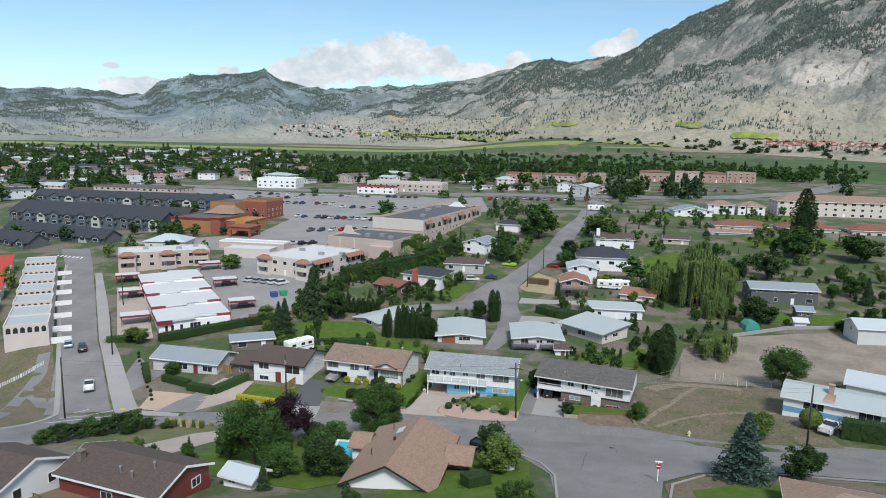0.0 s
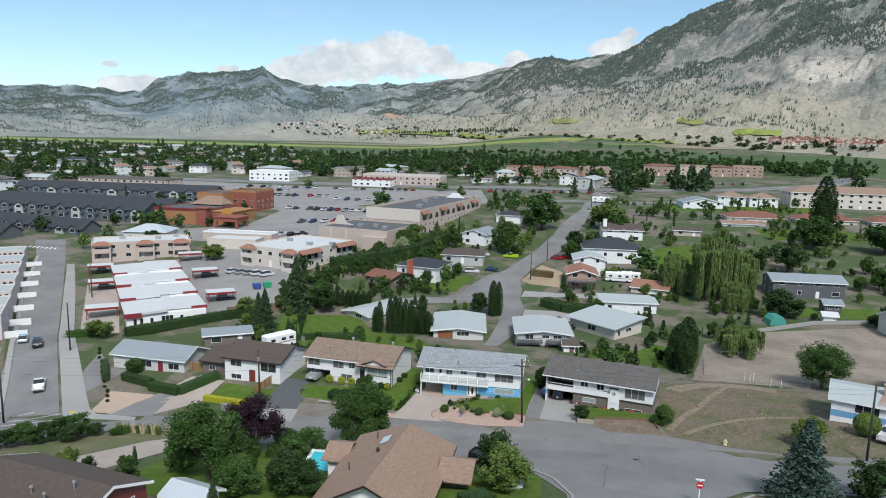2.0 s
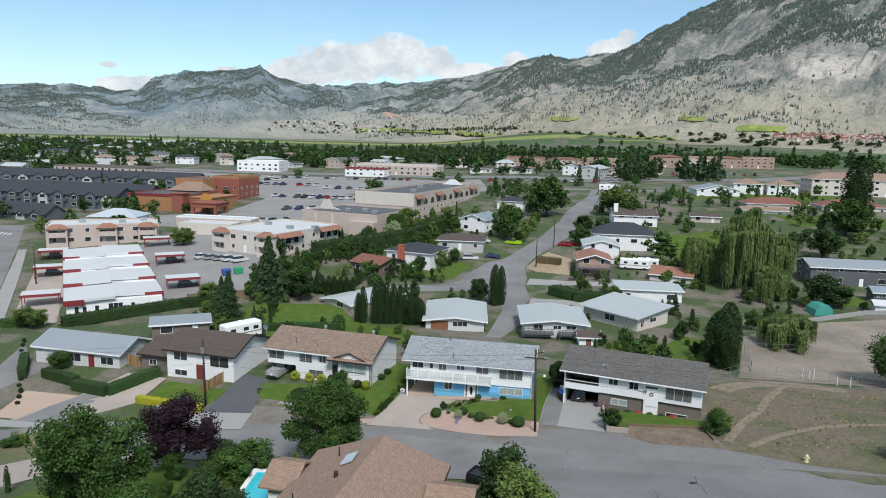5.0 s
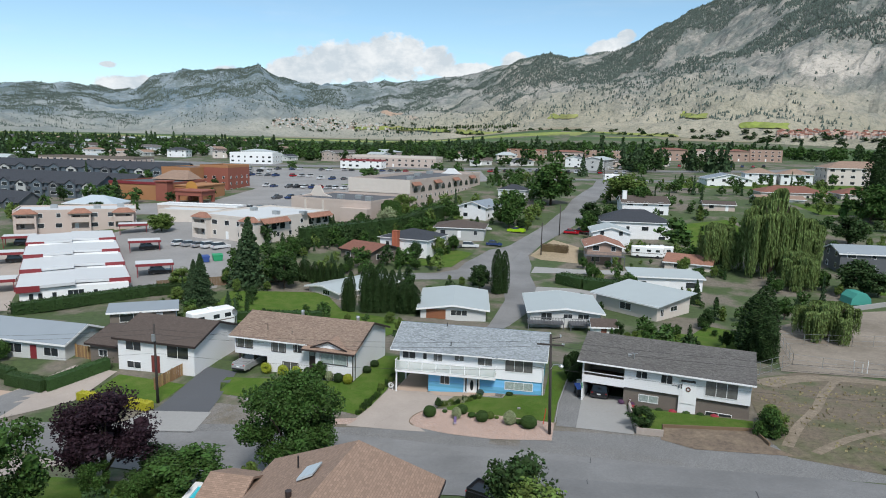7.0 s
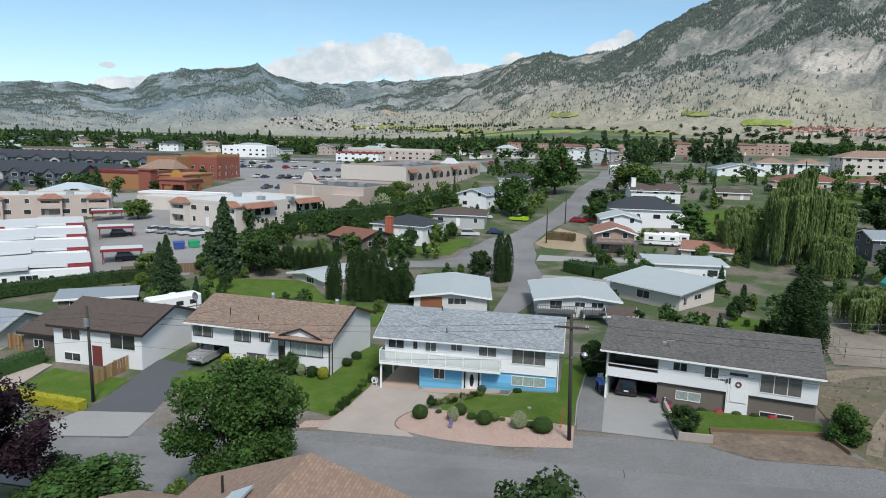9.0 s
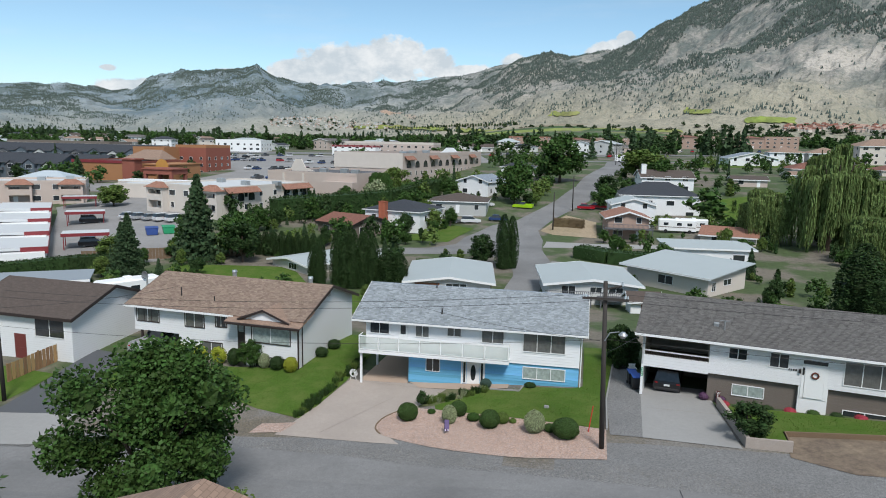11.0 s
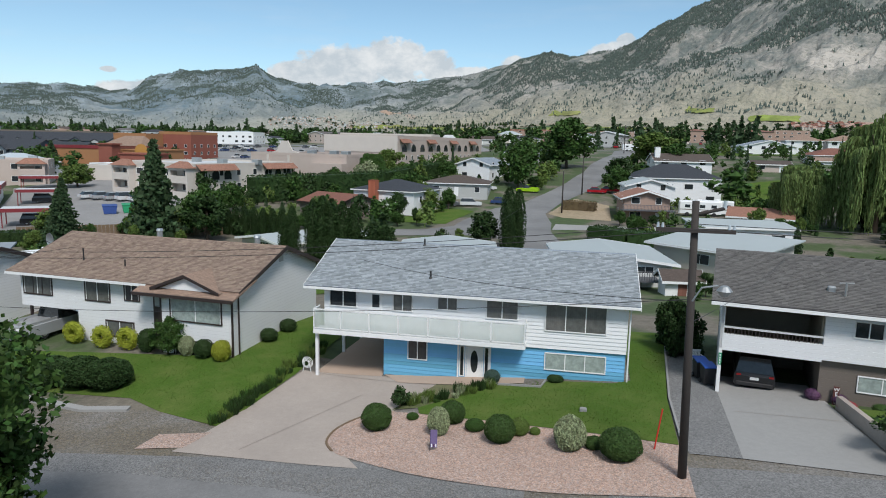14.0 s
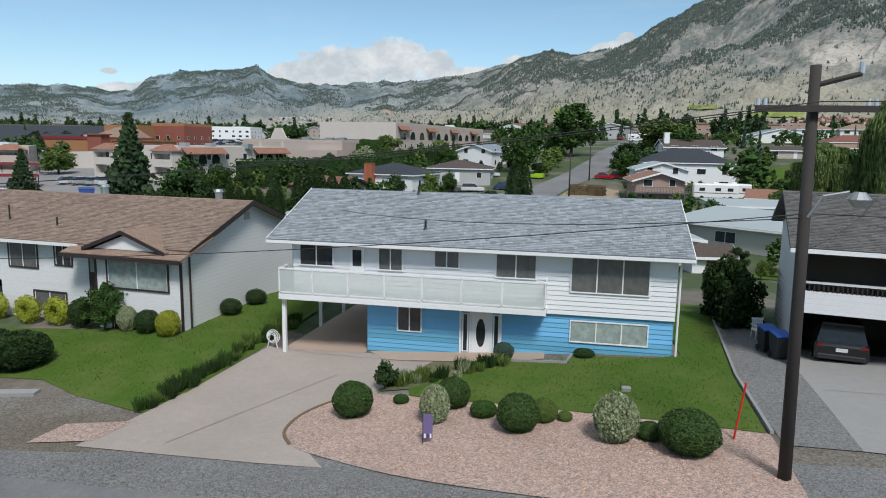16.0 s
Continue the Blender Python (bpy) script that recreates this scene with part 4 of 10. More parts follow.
def roof_parts(parent, kind, w, d, h, rise, over, roof_m, trim_m, axis="x", th=0.16, wall_m=None):
    """A roof over a w by d plan: gable (ridge along axis), hip, flat (with a parapet) or shed."""
    W, D = w / 2 + over, d / 2 + over
    if kind == "flat":
        part("roof", Shape().box(-w / 2 + 0.25, -d / 2 + 0.25, h - 0.3, w / 2 - 0.25, d / 2 - 0.25, h), roof_m, parent)
        p = Shape()
        for a in ((-w / 2 - 0.03, -d / 2 - 0.03, w / 2 + 0.03, -d / 2 + 0.25), (-w / 2 - 0.03, d / 2 - 0.25, w / 2 + 0.03, d / 2 + 0.03), (-w / 2 - 0.03, -d / 2 + 0.25, -w / 2 + 0.25, d / 2 - 0.25), (w / 2 - 0.25, -d / 2 + 0.25, w / 2 + 0.03, d / 2 - 0.25)):
            p.box(a[0], a[1], h - 0.25, a[2], a[3], h + rise)
        part("parapet", p, trim_m, parent)
        return
    e = h - rise * over / ((d / 2 if axis == "x" else w / 2)) if kind != "shed" else h
    r = h + rise
    s, f = Shape(), Shape()
    if kind == "gable" and axis == "x":
        s.slab([(-W, -D, e), (W, -D, e), (W, 0, r), (-W, 0, r)], th).slab([(-W, 0, r), (W, 0, r), (W, D, e), (-W, D, e)], th)
        for y in (-D, D):
            f.box(-W, min(y, y * 1.004), e - th - 0.12, W, max(y, y * 1.004), e - 0.02)
        for x in (-W, W):
            k = 0.03 if x > 0 else -0.03
            f.add([(x + k, -D, e - th - 0.12), (x + k, 0, r - th - 0.12), (x + k, D, e - th - 0.12), (x + k, D, e + 0.02), (x + k, 0, r + 0.02), (x + k, -D, e + 0.02),
                   (x, -D, e - th - 0.12), (x, 0, r - th - 0.12), (x, D, e - th - 0.12), (x, D, e + 0.02), (x, 0, r + 0.02), (x, -D, e + 0.02)],
                  [(0, 1, 4, 5), (1, 2, 3, 4), (11, 10, 7, 6), (10, 9, 8, 7), (5, 4, 10, 11), (4, 3, 9, 10), (0, 6, 7, 1), (1, 7, 8, 2), (0, 5, 11, 6), (2, 8, 9, 3)])
    elif kind == "gable":
        s.slab([(0, -D, r), (W, -D, e), (W, D, e), (0, D, r)], th).slab([(-W, -D, e), (0, -D, r), (0, D, r), (-W, D, e)], th)
        for x in (-W, W):
            f.box(min(x, x * 1.004), -D, e - th - 0.12, max(x, x * 1.004), D, e - 0.02)
        for y in (-D, D):
            k = 0.03 if y > 0 else -0.03
            f.add([(-W, y + k, e - th - 0.12), (0, y + k, r - th - 0.12), (W, y + k, e - th - 0.12), (W, y + k, e + 0.02), (0, y + k, r + 0.02), (-W, y + k, e + 0.02),
                   (-W, y, e - th - 0.12), (0, y, r - th - 0.12), (W, y, e - th - 0.12), (W, y, e + 0.02), (0, y, r + 0.02), (-W, y, e + 0.02)],
                  [(0, 1, 4, 5), (1, 2, 3, 4), (11, 10, 7, 6), (10, 9, 8, 7), (5, 4, 10, 11), (4, 3, 9, 10), (0, 6, 7, 1), (1, 7, 8, 2), (0, 5, 11, 6), (2, 8, 9, 3)])
    elif kind == "hip":
        k = min(W, D)
        a, b = (W - k, 0) if W >= D else (0, D - k)
        p = [(-W, -D, e), (W, -D, e), (W, D, e), (-W, D, e), (-a, -b, r), (a, b, r)]
        if W >= D:
            q = [(0, 1, 5, 4), (1, 2, 5), (2, 3, 4, 5), (3, 0, 4)]
        else:
            p[4], p[5] = (0, -b, r), (0, b, r)
            q = [(0, 1, 4), (1, 2, 5, 4), (2, 3, 5), (3, 0, 4, 5)]
        s.add(p, q + [(3, 2, 1, 0)])
        for y in (-D, D):
            f.box(-W, min(y, y * 1.004), e - 0.2, W, max(y, y * 1.004), e)
        for x in (-W, W):
            f.box(min(x, x * 1.004), -D, e - 0.2, max(x, x * 1.004), D, e)
    else:
        s.slab([(-W, -D, h), (W, -D, h), (W, D, r), (-W, D, r)], th)
        f.box(-W, -D - 0.03, h - th - 0.1, W, -D, h + 0.02)
    part("roof", s, roof_m, parent)
    if f.v:
        part("fascia", f, trim_m, parent)


def wall_shape(w, d, h, rise, kind, axis):
    s = Shape()
    g = -1.5
    if kind == "gable" and axis == "y":
        return s.prism([(-w / 2, g), (w / 2, g), (w / 2, h - 0.1), (0, h + rise - 0.1), (-w / 2, h - 0.1)], -d / 2, d / 2)
    if kind == "gable":
        t = Shape().prism([(-d / 2, g), (d / 2, g), (d / 2, h - 0.1), (0, h + rise - 0.1), (-d / 2, h - 0.1)], -w / 2, w / 2)
        return s.add([(-y, x, z) for x, y, z in t.v], t.f)
    if kind == "shed":
        t = Shape().prism([(-d / 2, g), (d / 2, g), (d / 2, h + rise - 0.2), (-d / 2, h - 0.2)], -w / 2, w / 2)
        return s.add([(-y, x, z) for x, y, z in t.v], t.f)
    return s.box(-w / 2, -d / 2, g, w / 2, d / 2, h - 0.05)


def house(label, x, y, yaw, w, d, h, roof="gable", rise=1.2, wall=M_WHITE, roof_m=M_RDARK, trim=M_WHITEP, axis="x", over=0.5, wins=(), doors=(), z=None, name="house", group="", auto=True, chimney=None, storeys=None, frame_m=M_WHITEP, sparse=False):
    if z is None:
        z = land(x, y) + 0.05
    TAKEN.append((x, y, 0.42 * (w + d) * 0.75))
    ob = thing(name, label, "house" if name == "house" else name.replace("_", " "), pose(x, y, z, 0, 0, yaw), group)
    part("wall", wall_shape(w, d, h, rise, roof, axis), wall, ob)
    roof_parts(ob, roof, w, d, h, rise, over, roof_m, trim, axis)
    for a in wins:
        window(ob, *a, (w, d), frame_m) if len(a) == 5 else window(ob, *a[:5], (w, d), frame_m, a[5], a[6] if len(a) > 6 else 1)
    for a in doors:
        door(ob, *a[:4], (w, d), a[4] if len(a) > 4 else M_WHITEP)
    if auto and not wins:
        n = storeys or max(1, round(h / 2.8))
        rng = random.Random(int(abs(x) * 7 + abs(y) * 13))
        for side, length in (("f", w), ("r", d), ("l", d))[:1 if sparse else 3]:
            k = max(1, int(length / 4.2))
            for j in range(n):
                for i in range(k):
                    u = (i + 0.5) / k * length - length / 2
                    ww = rng.choice((1.0, 1.5, 1.9)) if side == "f" else 1.0
                    if j == 0 and side == "f" and i == k // 2:
                        door(ob, side, u, 0.95, 2.05, (w, d))
                        continue
                    window(ob, side, u, 0.95 + j * 2.75, ww, 1.15, (w, d), frame_m, far=True)
    if chimney:
        cx, cy, cw, ch, cm = chimney
        part("chimney", Shape().box(cx - cw / 2, cy - cw / 2, 0, cx + cw / 2, cy + cw / 2, ch).box(cx - cw / 2 - 0.06, cy - cw / 2 - 0.06, ch, cx + cw / 2 + 0.06, cy + cw / 2 + 0.06, ch + 0.12), cm, ob)
    return ob


# ---- the houses along the street ----
house("white split-level house with charcoal roof", -38.3, 4.4, -4, 11.0, 9.6, 4.3, "gable", 1.7, M_WHITE, M_RDBROWN, M_DKBROWN, z=-1.0,
      wins=(("f", -3.2, 2.6, 2.2, 1.1), ("f", 3.2, 2.2, 3.0, 1.6), ("f", -3.2, 0.3, 2.0, 0.8)), doors=(("f", 0, 1.2, 2.2, M_REDW),))
house("low grey wing of a house with charcoal roof", -46.4, 6, -4, 6.0, 8.6, 2.7, "gable", 1.2, M_BROWNW, M_RDBROWN, M_DKBROWN, z=-1.2, wins=(("f", -1, 0.9, 1.2, 0.8),), auto=False)
house("grey bungalow with pale metal roof and carport", -61, 6, -2, 15.2, 7.6, 2.9, "gable", 1.5, M_PALEG, M_RBLUE, M_WHITEP, z=-1.9, wins=(("f", -0.5, 0.8, 2.4, 1.2), ("f", 5.4, 0.8, 2.2, 1.1)), doors=(("f", 2.6, 1.0, 2.05, M_REDTRIM),))
house("white bungalow with pale grey low roof", -32.8, 57.3, -29, 9, 15.5, 2.5, "gable", 0.7, M_CREAM, M_RPALE, M_WHITEP, axis="y", over=0.7, wins=(("f", 0.8, 1.3, 2.0, 0.9, M_GLASS, 2),), z=-3.4)
house("grey bungalow with pale low-pitched roof", -10, 48.1, 9, 11.4, 15, 2.6, "gable", 0.7, M_PALEG, M_RPALE, M_WHITEP, axis="y", over=0.7, wins=(("f", 1.0, 1.3, 2.8, 0.9, M_GLASS, 2),), doors=(("f", -3.0, 3.4, 2.3, M_REDWOOD),), z=-3.1)
house("pale house with low grey roof and back deck", 9.6, 47.1, 8, 11.8, 12.6, 2.7, "gable", 0.7, M_PALEG, M_RPALE, M_WHITEP, axis="y", over=0.7, wins=(("f", -3.2, 1.1, 1.8, 1.2), ("f", 0.4, 1.5, 1.5, 0.7), ("f", 3.0, 1.5, 1.8, 0.7)), z=-2.4)
house("beige bungalow with broad grey roof", 24.3, 56.6, -40, 13.4, 10.2, 2.9, "shed", 1.1, M_CREAM, M_RPALE, M_WHITEP, axis="x", over=0.9, wins=(("r", 0, 1.3, 2.0, 0.8), ("r", -3.6, 0.8, 0.9, 1.2), ("f", 0, 0.9, 2.4, 1.2)), z=-2.3)
house("long white house with flat grey roof", 30.4, 76.6, 5, 14.4, 7, 3.1, "shed", 0.5, M_WHITE, M_RPALE, M_WHITEP, over=0.5, z=-1.9)
house("brown-roofed bungalow with a deck", -38.5, 86.5, -25, 10, 10, 3, "gable", 1.4, M_BROWNW, M_RREDB, M_DKBROWN, z=-1.3)
house("white bungalow with dark hip roof and brick chimney", -30.5, 99.5, -12, 13.4, 12.4, 3.3, "hip", 1.8, M_WHITE, M_RNAVY, M_WHITEP, chimney=(-1.7, -7.0, 1.5, 5.0, M_BRICK), z=0.2)
house("bungalow with brown-grey hip roof", -21.5, 121, 4, 14, 12, 3, "hip", 1.5, M_GREYW, M_RDBROWN, M_WHITEP, z=1.1)
house("white gabled house with blue-grey roof", -20, 149, -16, 9.6, 13, 4.4, "gable", 1.6, M_WHITE, M_RSLATE, M_WHITEP, axis="y", z=3.2)
house("small white house with dark roof", -13, 190, -6, 10.5, 9, 3.8, "hip", 1.6, M_WHITE, M_RNAVY, M_WHITEP, z=6.8)
house("house with terracotta roof and dark timber balcony", 18.2, 103, 4, 8.4, 11, 4.9, "gable", 1.3, M_PINK, M_RTILE, M_WHITEP, axis="y", over=0.8, z=-1.4)
house("white house with pale gabled roof", 20.5, 121, 4, 10, 11, 4.6, "gable", 1.4, M_WHITE, M_RPALE, M_WHITEP, axis="y", z=0.2)
house("white two-storey house with dark hip roof", 28.4, 141.2, 4, 20, 14, 6.4, "hip", 3, M_WHITE, M_RNAVY, M_WHITEP, z=-0.4)
house("white house with grey roof and white chimney", 33, 166.5, 5, 15, 12, 4.7, "gable", 1.9, M_WHITE, M_RDBROWN, M_WHITEP, chimney=(-6.6, -3, 1.4, 8.2, M_WHITEP), z=4.8)
house("low garage with rust-brown roof", 38.6, 97.6, -14, 10.4, 6, 2.3, "shed", 1.3, M_CREAM, M_RTILE, M_WHITEP, doors=(("f", 0, 3.2, 2.1),), name="garage", z=-1.5)
house("blue-grey two-storey house with pale trim", 81.5, 103.4, 4, 19.5, 9, 4.9, "gable", 1.4, M_DKGREY, M_RBLUE, M_WHITEP, z=-0.1)
house("dark blue garden shed with white trim", 83.2, 85.3, 4, 4.2, 3.4, 2.6, "gable", 0.9, M_DKGREY, M_RSLATE, M_WHITEP, name="shed", wins=(("f", -0.9, 1.1, 0.8, 0.8), ("f", 0.9, 1.1, 0.8, 0.8)))
house("long white and blue bungalow with rust-stained roof", 66.5, -1.5, -20, 22.0, 9.0, 3.9, "gable", 0.9, M_WHITE, M_RPALE, M_WHITEP, z=2.4, wins=(("f", -6.5, 2.2, 3.0, 1.2, M_GLASS, 2), ("f", 1.5, 2.2, 3.0, 1.2, M_GLASS, 2)))
house("dark red house with brown shingle roof", -31.3, -54.6, -8.7, 14.4, 8.6, 3.3, "gable", 1.6, M_REDW, M_RDBROWN, M_WHITEP, z=5.4, wins=(("f", 0, 1.3, 1.6, 0.9), ("f", 5, 1.3, 1.6, 0.9), ("r", 2, 1.4, 1.4, 1.0)))
house("white and pale blue house with brown roof", -46, -58, -8.7, 9.0, 9.0, 3.2, "gable", 1.8, M_WHITE, M_RDBROWN, M_WHITEP, z=5.6)
house("house with brown hip roof at the corner", 49.5, -47, -10, 13, 10, 3.0, "hip", 1.8, M_CREAM, M_RBROWN, M_WHITEP, z=6.8)
house("low grey shed with white wall", -55.4, 21.2, 32, 9.5, 4.0, 2.6, "shed", 0.4, M_BROWNW, M_RBLUE, M_WHITEP, name="shed")
house("white two-storey house with blue-white gable", 75.5, 251, 5, 19, 14, 4.9, "gable", 2.3, M_WHITE, M_RSLATE, M_WHITEP, axis="y", z=9.6)
house("white house with brown roof and balcony", 92, 262, -4, 13, 12, 5.4, "hip", 2.2, M_WHITE, M_RBROWN, M_WHITEP, z=11.8)
house("white house with brown roof and balcony", 106.5, 260, -4, 13, 12, 5.4, "hip", 2.2, M_WHITE, M_RBROWN, M_WHITEP, z=11.8)
house("low white terrace with red-brown roof", 92, 213.5, 2, 24, 13, 3.2, "hip", 2.2, M_CREAM, M_RREDB, M_WHITEP, z=8.7)
house("low white terrace with red-brown roof", 120, 213, 2, 24, 13, 3.2, "hip", 2.2, M_CREAM, M_RREDB, M_WHITEP, z=8.9)
house("low white terrace with red-brown roof", 150, 212, 2, 26, 13, 3.2, "hip", 2.2, M_CREAM, M_RREDB, M_WHITEP, z=9.1)
house("small white building with grey roof", 84.5, 200, 2, 16.5, 8, 3, "gable", 1, M_WHITE, M_RBROWN, M_WHITEP, z=7.1)
house("cream bungalow with brown roof", 59, 175.5, -3, 10, 7, 2.5, "gable", 0.9, M_BEIGE, M_RDBROWN, M_WHITEP, z=6.6)
house("long white apartment block with brown roof", 149, 266, 2, 60, 15, 8.2, "hip", 2.9, M_CREAM, M_RBROWN, M_WHITEP, name="apartment_block", z=12.3)


# ---- the brown-roofed house in front ----
def near_house():
    ob = thing("house", "white house with broad brown shingle roof and skylight", "house", pose(-2.3, -40.0, 3.2, 0, 0, 0))
    TAKEN.append((-2, -42, 11))
    # hip end to the street, gable end behind
    e, r = 3.0, 6.1
    part("wall", Shape().box(-5.2, -7.6, -1.5, 5.4, 7.9, e - 0.1).prism([(-5.2, e - 0.1), (5.4, e - 0.1), (0.3, r - 0.3)], -7.6, -7.3), M_WHITEP, ob)
    X0, X1, Y0, Y1, RX, RY = -5.9, 6.2, -8.4, 8.8, 0.9, 6.7
    roof = Shape()
    roof.add([(X0, Y0, e), (RX - 0.8, Y0, r), (X1, Y0, e), (X1, Y1, e), (X0, Y1, e), (RX, RY, r)], [(0, 1, 5, 4), (1, 2, 3, 5), (3, 4, 5)])
    roof.add([(X0, Y0, e - 0.18), (RX - 0.8, Y0, r - 0.18), (X1, Y0, e - 0.18), (X1, Y1, e - 0.18), (X0, Y1, e - 0.18)], [(4, 3, 2, 1, 0)])
    part("roof", roof, M_RBROWNY, ob)
    f = Shape().box(X0 - 0.04, Y0, e - 0.24, X0, Y1, e - 0.02).box(X1, Y0, e - 0.24, X1 + 0.04, Y1, e - 0.02).box(X0, Y1, e - 0.24, X1, Y1 + 0.04, e - 0.02)
    f.add([(X0, Y0 - 0.04, e - 0.26), (X0, Y0 - 0.04, e), (RX - 0.8, Y0 - 0.04, r), (RX - 0.8, Y0 - 0.04, r - 0.26), (X1, Y0 - 0.04, e), (X1, Y0 - 0.04, e - 0.26)], [(0, 3, 2, 1), (3, 5, 4, 2)])
    part("fascia", f, M_DKBROWN, ob)
    # lower wings
    for nm, xa, xb, ya, yb, za, zb in (("east_wing_roof", 5.4, 9.3, 0.2, 6.2, 2.9, 4.2), ("west_wing_roof", -8.4, -5.4, 2.0, 7.4, 2.7, 3.8)):
        ym = (ya + yb) / 2
        part(nm, Shape().slab([(xa, ya, za), (xb, ya, za), (xb, ym, zb), (xa, ym, zb)], 0.16).slab([(xa, ym, zb), (xb, ym, zb), (xb, yb, za), (xa, yb, za)], 0.16), M_RBROWN, ob)
    part("porch_wall", Shape().box(5.3, 1.6, -1.5, 8.4, 5.6, 2.75), M_BROWNW, ob)
    part("west_wing_wall", Shape().box(-7.8, 2.6, -1.5, -5.2, 6.8, 2.6), M_WHITEP, ob)
    k = (r - e) / (X1 - RX)
    part("skylight", Shape().slab([(-1.6, 2.6, r - 2.4 * 0.46 + 0.22), (-0.6, 2.6, r - 1.4 * 0.46 + 0.22), (-0.6, 4.2, r - 1.4 * 0.46 + 0.22), (-1.6, 4.2, r - 2.4 * 0.46 + 0.22)], 0.14), M_RMETAL, ob, "pale glazed skylight")
    part("roof_vent", Shape().tube((-1.2, 0.6, r - 1.1), (-1.2, 0.6, r - 0.5), 0.16, 0.2), M_DKBROWN, ob)
    part("vent_pipe", Shape().tube((-3.6, -2.0, e + 1.0), (-3.6, -2.0, e + 1.9), 0.06), M_BLACK, ob)
    part("vent_pipe", Shape().tube((-2.6, 5.2, e + 1.4), (-2.6, 5.2, e + 2.3), 0.06), M_BLACK, ob)
    window(ob, "f", -3.2, 1.3, 0.9, 1.0, (10, 15.2))
    window(ob, "f", 2.2, 1.0, 0.9, 1.0, (10, 15.2))


near_house()


# ---- the white house with the brown roof ----
def gable_trim(ob, x, y0, ym, y1, e, r, m_, k=0.03, dz=0.25):
    f = Shape()
    f.add([(x + k, y0, e - dz), (x + k, ym, r - dz), (x + k, y1, e - dz), (x + k, y1, e + 0.02), (x + k, ym, r + 0.02), (x + k, y0, e + 0.02), (x, y0, e - dz), (x, ym, r - dz), (x, y1, e - dz), (x, y1, e + 0.02), (x, ym, r + 0.02), (x, y0, e + 0.02)],
          [(0, 1, 4, 5), (1, 2, 3, 4), (11, 10, 7, 6), (10, 9, 8, 7), (5, 4, 10, 11), (4, 3, 9, 10), (0, 6, 7, 1), (1, 7, 8, 2), (0, 5, 11, 6), (2, 8, 9, 3)])
    part("fascia", f, m_, ob)


def brown_roof_house():
    ob = thing("house", "white split-level house with brown shingle roof and dark trim", "house", pose(-20.9, 6.5, -0.3, 0, 0, -5))
    TAKEN.append((-20.9, 6.5, 9))
    W, D, E = 8.1, 4.9, 4.42
    prof = Shape().prism([(-D, 1.9), (D, 1.9), (D, E), (0, E + 1.62), (-D, E)], -W, W)
    up = part("upper_wall", Shape().add([(-y, x, z) for x, y, z in prof.v], prof.f), M_WHITE, ob)
    part("lower_wall", Shape().box(-3.6, -D + 0.004, -1, W - 0.004, D - 0.004, 1.9).box(-W, 1.5, -1, -3.6, D - 0.004, 1.9), M_WHITE, ob)
    part("carport_post", Shape().box(-7.6, -D + 0.1, -1, -7.45, -D + 0.25, 1.9), M_DKBROWN, ob)
    L, R, Y0, Y1, e, r = -W - 0.5, W + 0.45, -D - 0.6, D + 0.6, E - 0.2, E + 1.75
    part("roof", Shape().slab([(L, Y0, e), (R, Y0, e), (R, 0, r), (L, 0, r)], 0.14).slab([(L, 0, r), (R, 0, r), (R, Y1, e), (L, Y1, e)], 0.14), M_RBROWN, ob)
    shingles(ob, L, R, Y0 - 0.03, e, 0, r, M_SHB, 3)
    part("gutter", Shape().box(L, Y0 - 0.1, e - 0.18, R - 6.4, Y0 - 0.005, e - 0.03), M_WHITEP, ob)
    for x in (L, R):
        gable_trim(ob, x, Y0, 0, Y1, e, r, M_DKBROWN, 0.03 if x > 0 else -0.03)
    # entry bay with its own low roof and small gable
    bx0, bx1, by = 2.0, W, -D - 0.75
    part("bay_wall", Shape().box(bx0 + 1.2, by + 0.02, -1, bx1 + 0.02, -D, E - 0.35), M_WHITE, ob)
    part("bay_roof", Shape().slab([(bx0 - 0.2, by - 0.6, E - 0.52), (bx1 + 0.5, by - 0.6, E - 0.52), (bx1 + 0.5, -D + 1.2, E + 0.26), (bx0 - 0.2, -D + 1.2, E + 0.26)], 0.12), M_RBROWN, ob)
    part("bay_gutter", Shape().box(bx0 - 0.2, by - 0.72, E - 0.72, bx1 + 0.5, by - 0.605, E - 0.54), M_DKBROWN, ob)
    g = Shape().prism([(3.3, E - 0.32), (7.0, E - 0.32), (5.15, E + 0.42)], by - 0.05, by + 2.2)
    part("small_gable", g, M_WHITEP, ob)
    part("small_gable_roof", Shape().slab([(5.15, by - 0.3, E + 0.62), (7.5, by - 0.3, E - 0.3), (7.5, by + 2.4, E - 0.3), (5.15, by + 2.6, E + 0.62)], 0.1).slab([(2.8, by - 0.3, E - 0.3), (5.15, by - 0.3, E + 0.62), (5.15, by + 2.6, E + 0.62), (2.8, by + 2.4, E - 0.3)], 0.1), M_RBROWN, ob)
    for xa, xb in ((2.8, 5.15), (7.5, 5.15)):
        part("fascia", Shape().add([(xa, by - 0.33, E - 0.44), (xb, by - 0.33, E + 0.46), (xb, by - 0.33, E + 0.64), (xa, by - 0.33, E - 0.26), (xa, by - 0.3, E - 0.44), (xb, by - 0.3, E + 0.46), (xb, by - 0.3, E + 0.64), (xa, by - 0.3, E - 0.26)],
                                   [(0, 1, 2, 3), (7, 6, 5, 4), (3, 2, 6, 7), (0, 4, 5, 1)]), M_DKBROWN, ob)
    dims = (0, 0)
